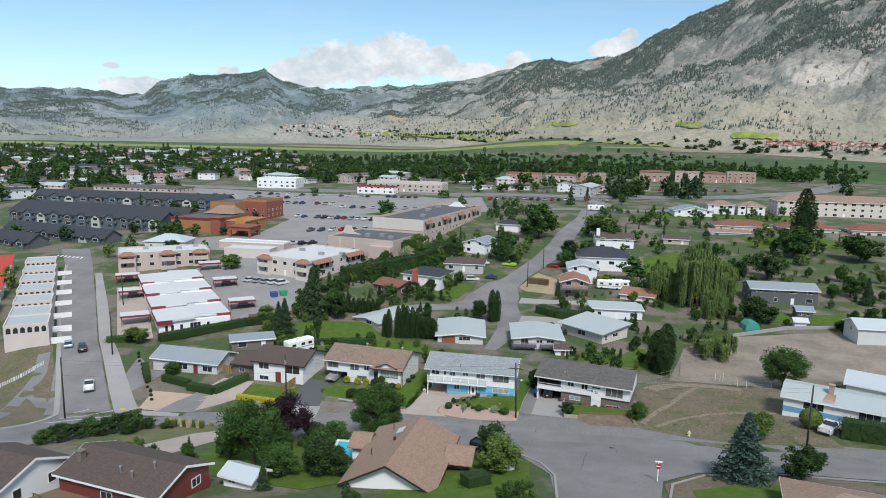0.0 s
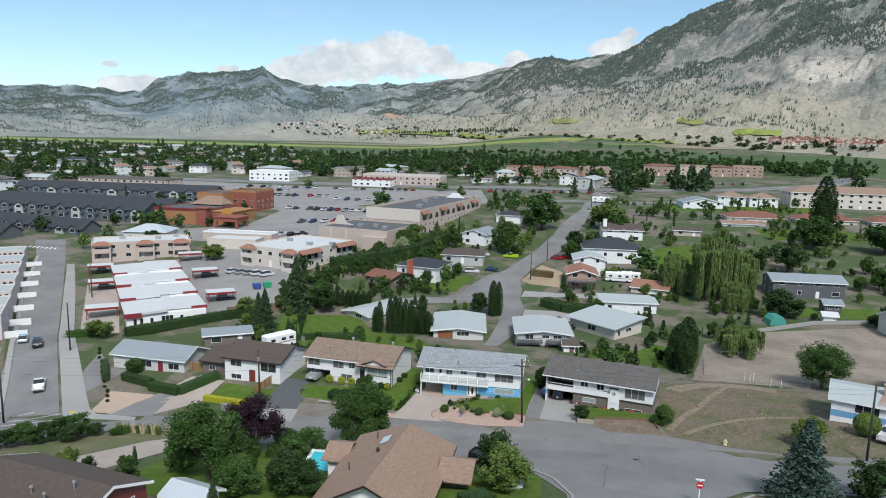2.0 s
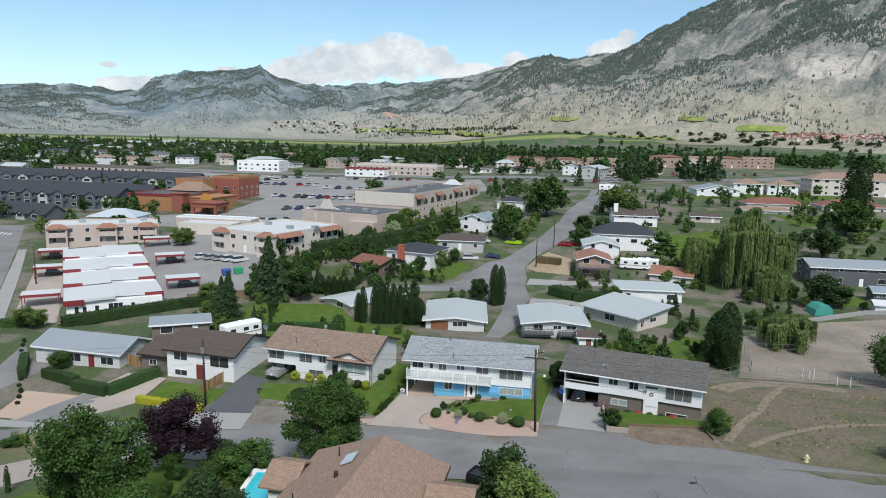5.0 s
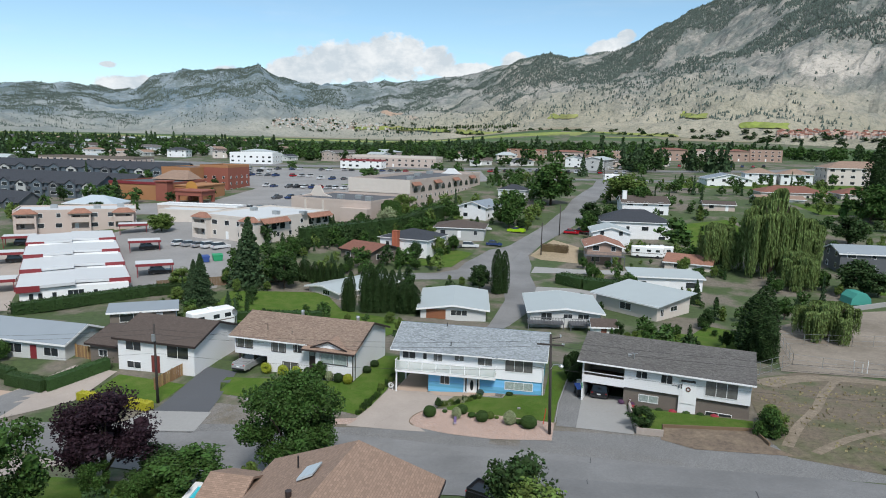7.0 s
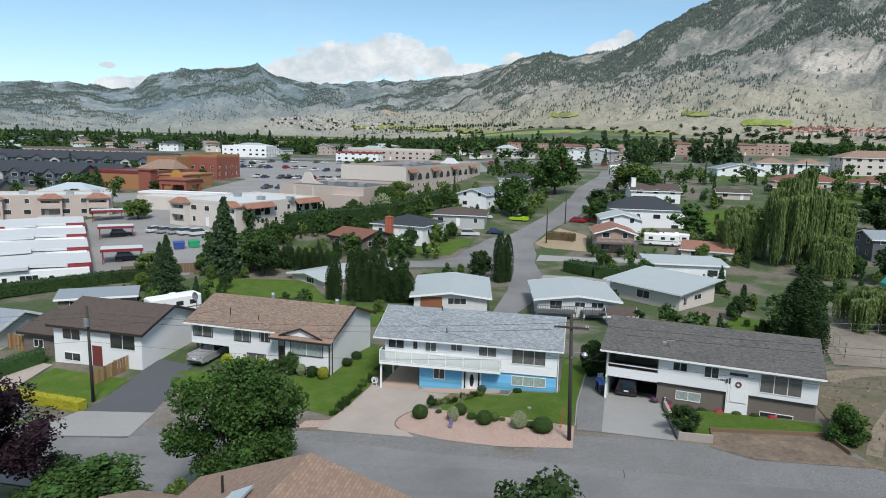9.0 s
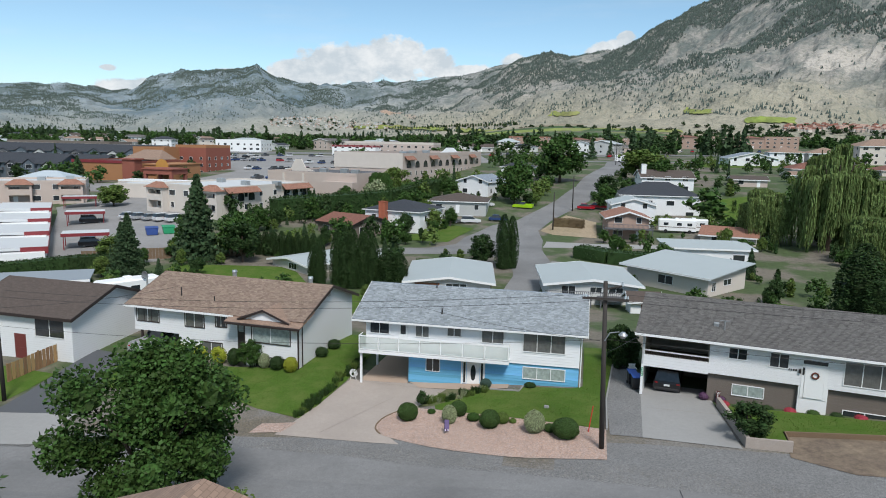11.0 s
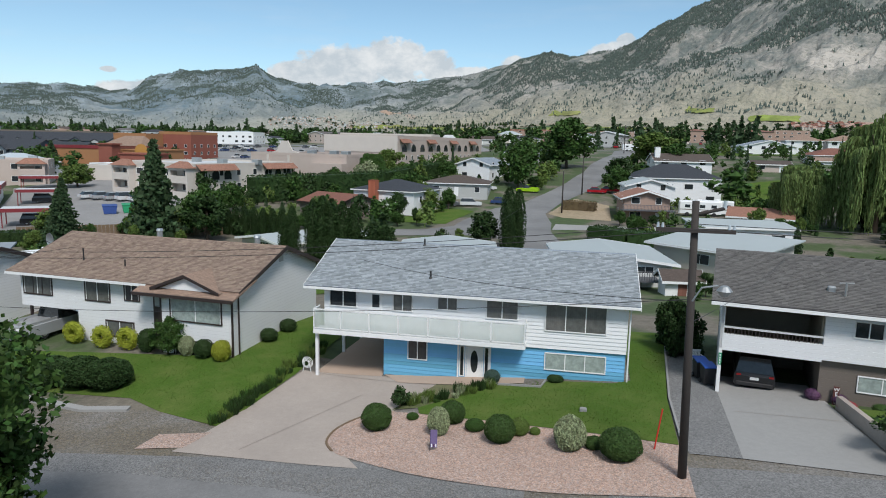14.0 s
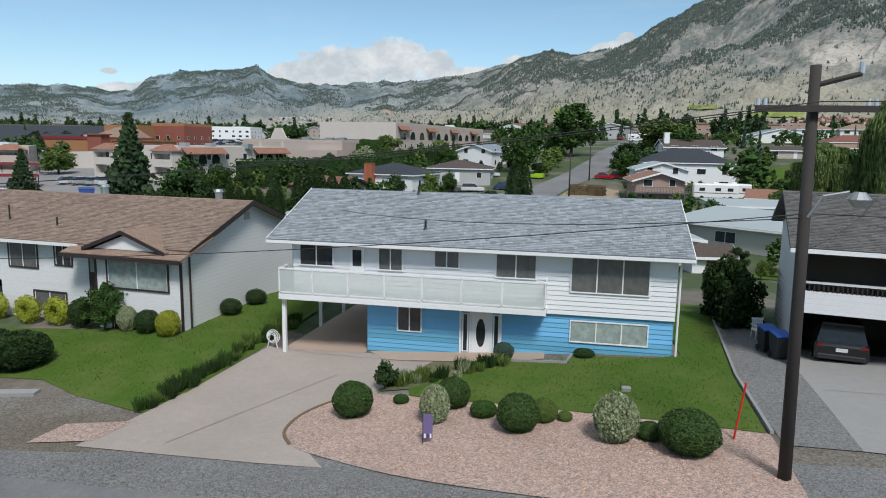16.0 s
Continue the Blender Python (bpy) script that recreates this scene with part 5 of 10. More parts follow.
    def win(x0, x1, z0, z1, y, bars, pane, th=0.08):
        w = window(ob, "f", (x0 + x1) / 2, z0, x1 - x0, z1 - z0, dims, M_DKBROWN, pane, bars, th=th)
        w.location.y = y
        for a, b, y_ in ((x0, x0 + 0.05, -0.03), (x1 - 0.05, x1, -0.03), ((x0 + x1) / 2 - 0.03, (x0 + x1) / 2 + 0.03, -0.056)):
            part("sash", Shape().box(a, y_, z0, b, y_ + 0.01, z1), M_WHITEP, w)
    win(-7.8, -5.6, 2.75, 4.0, -D, 2, M_CURTAIN)
    win(-2.9, -1.1, 2.7, 4.05, -D, 1, M_CURTAIN)
    win(0.1, 1.1, 2.95, 3.95, -D, 1, M_GLASS)
    win(-1.4, 0.6, 0.55, 1.45, -D, 1, M_CURTAIN)
    win(4.0, 7.4, 2.25, 3.9, by, 0, M_BLIND)
    win(4.2, 7.2, 0.1, 1.0, by, 2, M_GLASS)
    part("front_door", Shape().box(2.3, -D - 0.1, 0.6, 3.2, -D + 0.01, 2.7), M_DKBROWN, ob)
    part("transom", Shape().box(2.3, -D - 0.08, 2.75, 3.2, -D + 0.01, 3.9), M_BLIND, ob)
    for x in (2.15, 3.22, W - 0.02):
        part("corner_board", Shape().box(x, by - 0.03 if x > 3.1 else -D - 0.03, -0.8, x + 0.1, by + 0.06 if x > 3.1 else -D + 0.06, E - 0.5), M_DKBROWN, ob)
    part("downpipe", Shape().tube((W + 0.12, -D - 0.2, E - 0.5), (W + 0.12, -D - 0.2, 0.2), 0.05).tube((W + 0.12, -D - 0.2, 0.2), (W + 0.5, -D - 0.1, 0.1), 0.05), M_DKBROWN, ob)
    for x, y in ((-1.5, 0.4), (6.2, 0.3)):
        part("roof_vent", Shape().tube((x, y, r - 0.3), (x, y, r + 0.35), 0.2).tube((x, y, r + 0.35), (x, y, r + 0.5), 0.26, 0.2), M_STEEL, ob)
    for x, y, k in ((-4.2, -3.6, 0.8), (-0.7, -3.9, 0.45)):
        z = e + (y - Y0) * (r - e) / -Y0
        part("vent_pipe", Shape().tube((x, y, z - 0.1), (x, y, z + k), 0.045), M_BLACK, ob)
    part("gable_vent", Shape().box(W + 0.0, -0.25, E + 0.7, W + 0.03, 0.25, E + 1.1), M_STEEL, ob)



# ---- shingle courses ----
def shingles(ob, x0, x1, y0, z0, y1, z1, material, seed=1, lip=0.018):
    """Courses of shingle tabs up a slope from the eave line (y0, z0) to the ridge (y1, z1)."""
    rng = random.Random(seed)
    run = math.hypot(y1 - y0, z1 - z0)
    ty, tz = (y1 - y0) / run, (z1 - z0) / run
    ny, nz = -tz, ty
    s = Shape()
    rows = int(run / 0.145)
    for i in range(rows):
        a, b = i * 0.145, (i + 1) * 0.145
        x = x0 - rng.uniform(0, 0.3)
        while x < x1:
            w = rng.choice((0.14, 0.2, 0.26, 0.33))
            xa, xb = max(x0, x), min(x1, x + w - 0.012)
            x += w
            if xb - xa < 0.03:
                continue
            l2 = lip * rng.choice((1.0, 1.0, 1.7))
            pts = [(xa, y0 + ty * a + ny * l2, z0 + tz * a + nz * l2), (xb, y0 + ty * a + ny * l2, z0 + tz * a + nz * l2), (xb, y0 + ty * b + ny * 0.004, z0 + tz * b + nz * 0.004), (xa, y0 + ty * b + ny * 0.004, z0 + tz * b + nz * 0.004),
                   (xa, y0 + ty * a, z0 + tz * a), (xb, y0 + ty * a, z0 + tz * a)]
            s.add(pts, [(0, 1, 2, 3), (4, 5, 1, 0), (1, 5, 2), (4, 0, 3)])
    p = part("shingles", s, material, ob)
    p["kind"] = "stuff"
    return p


# ---- the blue and white house ----
def blue_house():
    TAKEN.append((0, 4, 9))
    ob = thing("house", "two-storey house, white siding above sky-blue siding, grey shingle roof", "house", pose(0, 0, 0))
    X0, X1, UP, JN, EV, BK = -7.55, 8.68, -0.15, 2.18, 4.72, 8.9
    # lower storey and upper storey cores
    part("lower_wall", Shape().box(-4.16, 0.0, -0.6, X1 - 0.02, BK, JN + 0.05), M_BLUE, ob)
    core = Shape()
    prof = [(UP + 0.04, JN), (BK, JN), (BK, EV), (4.4, 6.5), (UP + 0.04, EV)]
    t = Shape().prism([(y, z) for y, z in prof], -X1 + 0.02, -X0 - 0.02)
    core.add([(-y, x, z) for x, y, z in t.v], t.f)
    wall = part("upper_wall", core, M_WHITEP, ob)
    # lap boards
    for i in range(13):
        z = JN + i * 0.2
        b = Shape().add([(X0, UP, z), (X1, UP, z), (X1, UP + 0.045, z), (X0, UP + 0.045, z), (X0, UP + 0.03, z + 0.2), (X1, UP + 0.03, z + 0.2), (X1, UP + 0.045, z + 0.2), (X0, UP + 0.045, z + 0.2)],
                        [(0, 3, 2, 1), (4, 5, 6, 7), (0, 1, 5, 4), (1, 2, 6, 5), (3, 0, 4, 7)])
        part("board", b, M_BOARDW, wall)
    low = ob.children[0]
    for i in range(11):
        z = -0.02 + i * 0.2
        b = Shape().add([(-4.16, -0.04, z), (X1 - 0.02, -0.04, z), (X1 - 0.02, 0.0, z), (-4.16, 0.0, z), (-4.16, -0.012, z + 0.2), (X1 - 0.02, -0.012, z + 0.2), (X1 - 0.02, 0.0, z + 0.2), (-4.16, 0.0, z + 0.2)],
                        [(0, 3, 2, 1), (4, 5, 6, 7), (0, 1, 5, 4), (1, 2, 6, 5), (3, 0, 4, 7)])
        part("board", b, M_BLUE, low)
    # roof
    e, r, RY, EY, BY = 4.85, 6.72, 4.4, -0.75, 9.55
    L, R = -8.5, 9.2
    part("roof", Shape().slab([(L, EY, e), (R, EY, e), (R, RY, r), (L, RY, r)], 0.14).slab([(L, RY, r), (R, RY, r), (R, BY, e), (L, BY, e)], 0.14), M_RSLATE, ob)
    shingles(ob, L, R, EY - 0.03, e, RY, r, M_SHS, 1)
    part("gutter", Shape().box(L, EY - 0.1, e - 0.16, R, EY - 0.005, e - 0.04), M_WHITEP, ob)
    part("soffit", Shape().box(L + 0.05, EY, e - 0.2, R - 0.05, UP + 0.02, e - 0.15), M_WHITEP, ob)
    for x in (L, R):
        f = Shape()
        k = 0.03 if x > 0 else -0.03
        f.add([(x + k, EY, e - 0.25), (x + k, RY, r - 0.25), (x + k, BY, e - 0.25), (x + k, BY, e + 0.02), (x + k, RY, r + 0.02), (x + k, EY, e + 0.02), (x, EY, e - 0.25), (x, RY, r - 0.25), (x, BY, e - 0.25), (x, BY, e + 0.02), (x, RY, r + 0.02), (x, EY, e + 0.02)],
              [(0, 1, 4, 5), (1, 2, 3, 4), (11, 10, 7, 6), (10, 9, 8, 7), (5, 4, 10, 11), (4, 3, 9, 10), (0, 6, 7, 1), (1, 7, 8, 2), (0, 5, 11, 6), (2, 8, 9, 3)])
        part("fascia", f, M_WHITEP, ob)
    for x, y in ((-1.75, 0.65), (-2.9, 4.1)):
        z = e + (y - EY) * (r - e) / (RY - EY)
        part("vent_pipe", Shape().tube((x, y, z - 0.1), (x, y, z + 0.4), 0.05).tube((x, y, z - 0.02), (x, y, z + 0.08), 0.13, 0.06), M_BLACK, ob)
    # windows
    dims = (0, 0)

    def win(x0, x1, z0, z1, y, bars, pane, fm=M_WHITEP):
        w = window(ob, "f", (x0 + x1) / 2, z0, x1 - x0, z1 - z0, dims, fm, pane, bars, th=0.05)
        w.location.y = y - (0.03 if y == 0 else 0.0)
        return w
    win(-7.2, -5.7, 3.7, 4.62, UP, 1, M_GLASS)
    win(-3.6, -2.58, 3.66, 4.62, UP, 1, M_CURTAIN)
    win(-1.15, -0.12, 3.9, 4.62, UP, 1, M_CURTAIN)
    win(1.47, 3.1, 3.62, 4.58, UP, 1, M_CURTAIN)
    pw = win(4.56, 7.6, 3.18, 4.58, UP, 2, M_CURTAIN)
    win(-2.76, -1.75, 1.0, 2.02, 0, 1, M_GLASS)
    win(4.62, 7.66, 1.06, 1.9, 0, 2, M_BLIND)
    # balcony door
    bd = part("balcony_door", Shape().box(-4.9, UP - 0.04, 2.68, -4.25, UP + 0.01, 4.6), M_WHITEP, ob)
    part("pane", Shape().box(-4.78, UP - 0.055, 3.75, -4.38, UP - 0.03, 4.45), M_GLASS, bd)
    # front door with two side lights
    fr = Shape().box(-0.05, -0.1, 0, 0.03, 0.02, 2.1).box(1.68, -0.1, 0, 1.76, 0.02, 2.1).box(0.03, -0.1, 2.02, 1.68, 0.02, 2.1).box(0.38, -0.08, 0, 0.46, 0.02, 2.02).box(1.28, -0.08, 0, 1.36, 0.02, 2.02)
    fd = part("front_door", fr, M_WHITEP, ob)
    leaf = Shape().box(0.47, -0.05, 0.03, 1.27, 0.01, 2.01)
    part("door_leaf", leaf, M_WHITEP, fd)
    oval = Shape()
    n = 24
    oval.add([(0.87 + 0.2 * math.cos(2 * math.pi * i / n), -0.058, 1.12 + 0.62 * math.sin(2 * math.pi * i / n)) for i in range(n)], [tuple(range(n))])
    part("oval_pane", oval, M_GLASS, fd)
    for x in (0.06, 1.39):
        part("side_light", Shape().box(x, -0.045, 0.25, x + 0.28, 0.01, 1.95), M_WHITEP, fd)
        part("pane", Shape().box(x + 0.06, -0.052, 0.3, x + 0.22, -0.044, 1.9), M_GLASS, fd)
    # balcony
    BF, BL, BR, FZ = -1.05, -7.85, 3.62, 2.5
    bal = part("balcony", Shape().box(BL, BF, FZ - 0.22, BR, UP + 0.02, FZ), M_WHITEP, ob, "white balcony with glass panels")
    posts = [BL + 0.03, -6.3, -4.7, -3.1, -1.48, 0.17, 1.84, BR - 0.05]
    for x in posts:
        part("rail_post", Shape().box(x - 0.025, BF + 0.01, FZ, x + 0.025, BF + 0.06, FZ + 1.12), M_WHITEP, bal)
    part("handrail", Shape().box(BL, BF - 0.005, FZ + 1.1, BR, BF + 0.07, FZ + 1.16).box(BL, BF + 0.07, FZ + 1.1, BL + 0.06, UP, FZ + 1.16).box(BR - 0.06, BF + 0.07, FZ + 1.1, BR, UP, FZ + 1.16).box(BL, BF + 0.01, FZ + 0.08, BR, BF + 0.05, FZ + 0.12), M_WHITEP, bal)
    for a, b in zip(posts, posts[1:]):
        part("pane", Shape().box(a + 0.04, BF + 0.025, FZ + 0.13, b - 0.04, BF + 0.033, FZ + 1.08), M_FROST, bal)
    for x in (BL + 0.03, BR - 0.035):
        part("pane", Shape().box(x - 0.004, BF + 0.08, FZ + 0.13, x + 0.004, UP - 0.03, FZ + 1.08), M_FROST, bal)
    # carport posts and beam
    for x, y in ((-7.75, -0.7), (-7.7, 3.42), (-7.6, 6.5)):
        part("post", Shape().box(x - 0.08, y - 0.08, -0.4, x + 0.08, y + 0.08, FZ - 0.2), M_WHITEP, ob)
    part("carport_ceiling", Shape().box(-7.8, UP, JN - 0.12, -4.1, BK, JN), M_WHITEP, ob)
    part("downpipe", Shape().tube((8.78, -0.2, 4.6), (8.78, -0.2, 0.6), 0.045), M_WHITEP, ob)


M_BOARDW = mat("white_board", (0.72, 0.735, 0.75), 0.5, 0.05, 2.0, 0.05, stain=0.3)
M_FROST = mat("frosted_green_glass", (0.60, 0.66, 0.63), 0.15, 0.05, 1.0, 0.0, alpha=0.42)
blue_house()
brown_roof_house()


# ---- the white and grey house next door ----
def grey_house():
    x0, y0, z0 = 13.0, -0.5, 0.78
    TAKEN.append((21, 3, 9))
    ob = thing("house", "white and grey-brown split-level house with charcoal roof and open garage", "house", pose(x0, y0, z0, 0, 0, -11))
    W, D, J, E = 16.6, 9.6, 2.35, 4.75
    part("lower_wall", Shape().box(4.4, 0, -1, W, D, J).box(0, 5.5, -1, 4.4, D, J), M_BROWNW, ob)
    part("upper_wall", Shape().box(4.4, -0.3, J, W, D, E).box(0, 4.2, J, 4.4, D, E).box(0, -0.3, J, 0.12, 4.2, E), M_WHITE, ob)
    part("deck_lining", Shape().box(0.13, 4.1, J, 4.39, 4.19, E).box(0.13, 0, J, 0.2, 4.1, E).box(4.3, 0, J, 4.39, 4.1, E), mat("porch_lining", (0.30, 0.26, 0.20), 0.8, 0.2, 3.0, 0.1), ob, "brown lining of the porch walls")
    part("deck_wall", Shape().box(0.16, -0.3, J - 0.1, 4.4, -0.1, J + 0.72), M_WHITE, ob)
    part("deck_floor", Shape().box(0.12, -0.1, J - 0.1, 4.4, 4.1, J), M_WOOD, ob)
    part("deck_rail", Shape().box(0.16, -0.3, J + 1.02, 4.4, -0.2, J + 1.1), M_WHITEP, ob, "white painted top rail")
    for i in range(26):
        part("baluster", Shape().box(0.3 + i * 0.155, -0.27, J + 0.72, 0.345 + i * 0.155, -0.23, J + 1.02), M_DKBROWN, ob)
    pl = part("number_plate", Shape().box(0.02, -0.33, 1.5, 0.16, -0.305, 2.1), mat("green_enamel", (0.02, 0.26, 0.12), 0.5), ob, "green plate with white bars")
    for i in range(4):
        part("bar", Shape().box(0.06, -0.336, 1.56 + i * 0.13, 0.12, -0.331, 1.64 + i * 0.13), M_WHITEP, pl)
    part("garage_side", Shape().box(0, -0.2, -1, 0.15, D, J), M_WHITE, ob)
    part("corner_post", Shape().box(0, -0.3, -1, 0.16, -0.1, E), M_WHITEP, ob)
    roof = Shape()
    EY, BY, RY, L, R, r = -0.95, D + 0.7, D / 2, -0.5, W + 0.4, E + 1.75
    e = E + 0.02
    roof.slab([(L, EY, e), (R, EY, e), (R, RY, r), (L, RY, r)], 0.14).slab([(L, RY, r), (R, RY, r), (R, BY, e), (L, BY, e)], 0.14)
    part("roof", roof, M_RDARK, ob)
    shingles(ob, L, R, EY - 0.03, e, RY, r, M_SHD, 2)
    part("gutter", Shape().box(L, EY - 0.1, e - 0.18, R, EY - 0.005, e - 0.03), M_WHITEP, ob)
    g = Shape().prism([(-D + 0.1, E - 0.1), (0, E - 0.1), (-D / 2, r - 0.15)], 0.0, W)
    part("gable", Shape().add([(y, -x, z) for x, y, z in g.v], g.f), M_WHITE, ob)
    dims = (0, 0)
    def win(xa, xb, za, zb, y, bars, pane):
        w = window(ob, "f", (xa + xb) / 2, za, xb - xa, zb - za, dims, M_WHITEP, pane, bars, th=0.05)
        w.location.y = y
    win(5.6, 6.7, 3.6, 4.3, -0.3, 1, M_GLASS)
    win(8.1, 9.2, 3.4, 4.3, -0.3, 1, M_GLASS)
    win(12.4, 15.4, 2.8, 4.3, -0.3, 2, M_CURTAIN)
    win(6.0, 7.9, 1.0, 1.7, 0, 1, M_BLIND)
    win(12.6, 15.0, 0.2, 1.0, 0, 1, M_GLASS)
    part("front_door", Shape().box(10.2, -0.36, 1.6, 11.3, -0.28, 3.7), M_WHITEP, ob)
    d_ = part("door_trim", Shape().box(10.0, -0.33, 1.55, 10.18, -0.28, 3.9).box(11.32, -0.33, 1.55, 11.5, -0.28, 3.9).box(10.0, -0.33, 3.75, 11.5, -0.28, 4.2), M_WHITEP, ob)
    part("transom", Shape().box(10.05, -0.345, 3.86, 11.45, -0.331, 4.1), M_GLASS, d_)
    part("sidelight", Shape().box(10.04, -0.345, 3.1, 10.16, -0.331, 3.6), M_GLASS, d_)
    wr = Shape()
    for i in range(18):
        a, b = i * 0.349, (i + 1) * 0.349
        wr.tube((10.78 + 0.19 * math.cos(a), -0.4, 3.15 + 0.19 * math.sin(a)), (10.78 + 0.19 * math.cos(b), -0.4, 3.15 + 0.19 * math.sin(b)), 0.055, n=6)
    part("wreath", wr, mat("dried_red_brown_wreath", (0.16, 0.05, 0.035), 0.9, 0.5, 9.0, 0.4), ob, "round red-brown door wreath")
    for i in range(4):
        part("number_bar", Shape().box(9.2 + i * 0.14, -0.33, 3.28, 9.29 + i * 0.14, -0.31, 3.42), M_BLACK, ob, "dark number bars")
    part("wall_lamp", Shape().bevel_box(9.82, -0.45, 3.2, 9.95, -0.31, 3.5, 0.03), M_BLACK, ob)
    part("foundation", Shape().box(4.4, -0.05, -1, 9.9, 0.02, 0.25), M_CONC, ob, "grey concrete foundation strip")
    part("roof_mast", Shape().tube((5.2, 0.6, E + 0.4), (5.2, 0.6, E + 1.15), 0.05).tube((4.9, 0.6, E + 1.1), (5.5, 0.6, E + 1.15), 0.03).bevel_box(4.5, 0.9, E + 0.55, 4.85, 1.2, E + 0.85, 0.04), M_STEEL, ob)
    part("entry_wall", Shape().box(9.9, -0.29, -0.5, 11.6, 0.05, J), M_WHITEP, ob)


grey_house()


# ---- larger buildings ----
def stepped_terrace():
    """Eight roof bays stepping down a gentle slope, red fascia at their corners."""
    TAKEN.extend([(-84, 40, 12), (-94, 52, 12), (-104, 65, 12)])
    ob = thing("terrace", "long white terrace with stepped white roofs and dark red fascia", "terrace", pose(-94.3, 52.6, -2.5, 0, 0, 40.4))
    W, D = 18.4, 54.0
    n = 4
    wall = Shape()
    for i in range(n):
        wall.box(-W / 2 + 0.4, -D / 2 + 0.6 + i * (D - 1.2) / n, -1, W / 2 - 0.4, -D / 2 + 0.6 + (i + 1) * (D - 1.2) / n - 0.01, 3.1 + 0.75 * i)
    part("wall", wall, M_WHITEP, ob)
    for i in range(n):
        for j, sx in ((0, -1), (1, 1)):
            y0 = -D / 2 + i * D / n + (2.0 if j else 0)
            y1 = y0 + D / n
            z = 3.6 + 0.7 * i + 0.1 * j
            xa, xb = (-W / 2, 0) if j == 0 else (0, W / 2)
            part("roof_bay", Shape().slab([(xa, y0, z), (xb, y0, z + 0.3), (xb, y1, z + 0.3), (xa, y1, z)] if j == 0 else [(xa, y0, z + 0.2), (xb, y0, z), (xb, y1, z), (xa, y1, z + 0.2)], 0.5), M_RWHITE, ob)
            xr = (xa - 0.05, xa + 3.6) if j == 0 else (xb - 3.6, xb + 0.05)
            part("fascia", Shape().box(xr[0], y0 - 0.08, z - 1.0, xr[1], y0 + 0.05, z + 0.1).box(xa - 0.08 if j == 0 else xb, y0, z - 0.75, xa if j == 0 else xb + 0.08, y1, z + 0.05), M_REDTRIM, ob)
    for u in (-7, -5.6, -3.4, 3.2):
        window(ob, "f", u, 0.7, 0.7, 1.5, (W - 0.8, D - 1.2), M_WHITEP, M_GLASS, 0)
    window(ob, "f", 0.0, 0.6, 2.6, 1.8, (W - 0.8, D - 1.2), M_WHITEP, M_GLASS, 2)


stepped_terrace()
house("two-storey beige stucco flats with white roof", -127.8, 95, 36, 30, 14, 5.4, "flat", 0.4, M_BEIGE, M_RWHITE, M_BEIGE, name="flats", z=1.3)
house("two-storey pale stucco flats with white roof", -73.1, 100.3, -17, 22, 28, 5.8, "flat", 0.4, M_CREAM, M_RWHITE, M_CREAM, name="flats", z=1.6)

house("low beige shop with flat dark roof", -61.7, 140, -12, 29, 26, 5.7, "flat", 0.5, M_BEIGE, M_RTAR, M_BEIGE, name="shop", auto=False, z=3.3)
house("long beige shopping arcade with dark flat roof and red tile canopy", -49.9, 191, -10, 23.5, 76, 9.6, "flat", 1, M_BEIGE, M_RTAR, M_BEIGE, name="shop", storeys=2, z=4.1)
house("orange stucco hall with flat roof", -157.5, 177.5, -2, 26, 26, 6.9, "flat", 0.5, M_ORANGE, M_RTAR, M_BRICKRED, name="hall", auto=False, z=2)
house("red-brown stucco tower block of a hall", -147.5, 213, -3, 14, 18, 11.6, "flat", 0.8, M_BRICKRED, M_RTAR, M_ORANGE, name="hall", storeys=3, z=2.6)
house("orange stucco upper hall with flat roof", -160.5, 204, -3, 14.5, 18, 11.2, "flat", 0.4, M_ORANGE, M_RTAR, M_ORANGE, name="hall", auto=False, z=2.4)
house("white shop with flat roof", -205, 358, 4, 30, 18, 6.5, "flat", 0.6, M_WHITEP, M_RWHITE, M_WHITEP, name="shop", z=10)
house("beige shops with parapets", -104, 352, -4, 56, 16, 6, "flat", 1, M_BEIGE, M_RTAR, M_CREAM, name="shop", z=10.8)
house("red and white petrol station canopy", -121, 334, -4, 27, 9, 4.6, "flat", 0.8, M_WHITEP, M_RWHITE, M_REDTRIM, name="petrol_station", z=10)
house("pink stucco condominium block", -27, 428, -6, 27, 14, 7.4, "flat", 0.8, M_PINK, M_RTILE, M_RTILE, name="apartment_block", storeys=3, z=15.2)
for i, (x, y, w, h) in enumerate(((2, 441, 23, 6.4), (28, 452, 26, 6.0), (78, 468, 24, 8.2), (106, 474, 22, 7.2), (124, 470, 19, 7.6), (146, 474, 22, 7.4))):
    house("pink stucco condominium with red balconies", x, y, -6, w, 14, h, "flat" if i % 2 else "hip", 1.2, M_PINK if i % 3 else M_BEIGE, M_RREDB if i % 2 == 0 else M_PINK, M_PINK, name="apartment_block", storeys=2 + i % 2, group="condominiums")


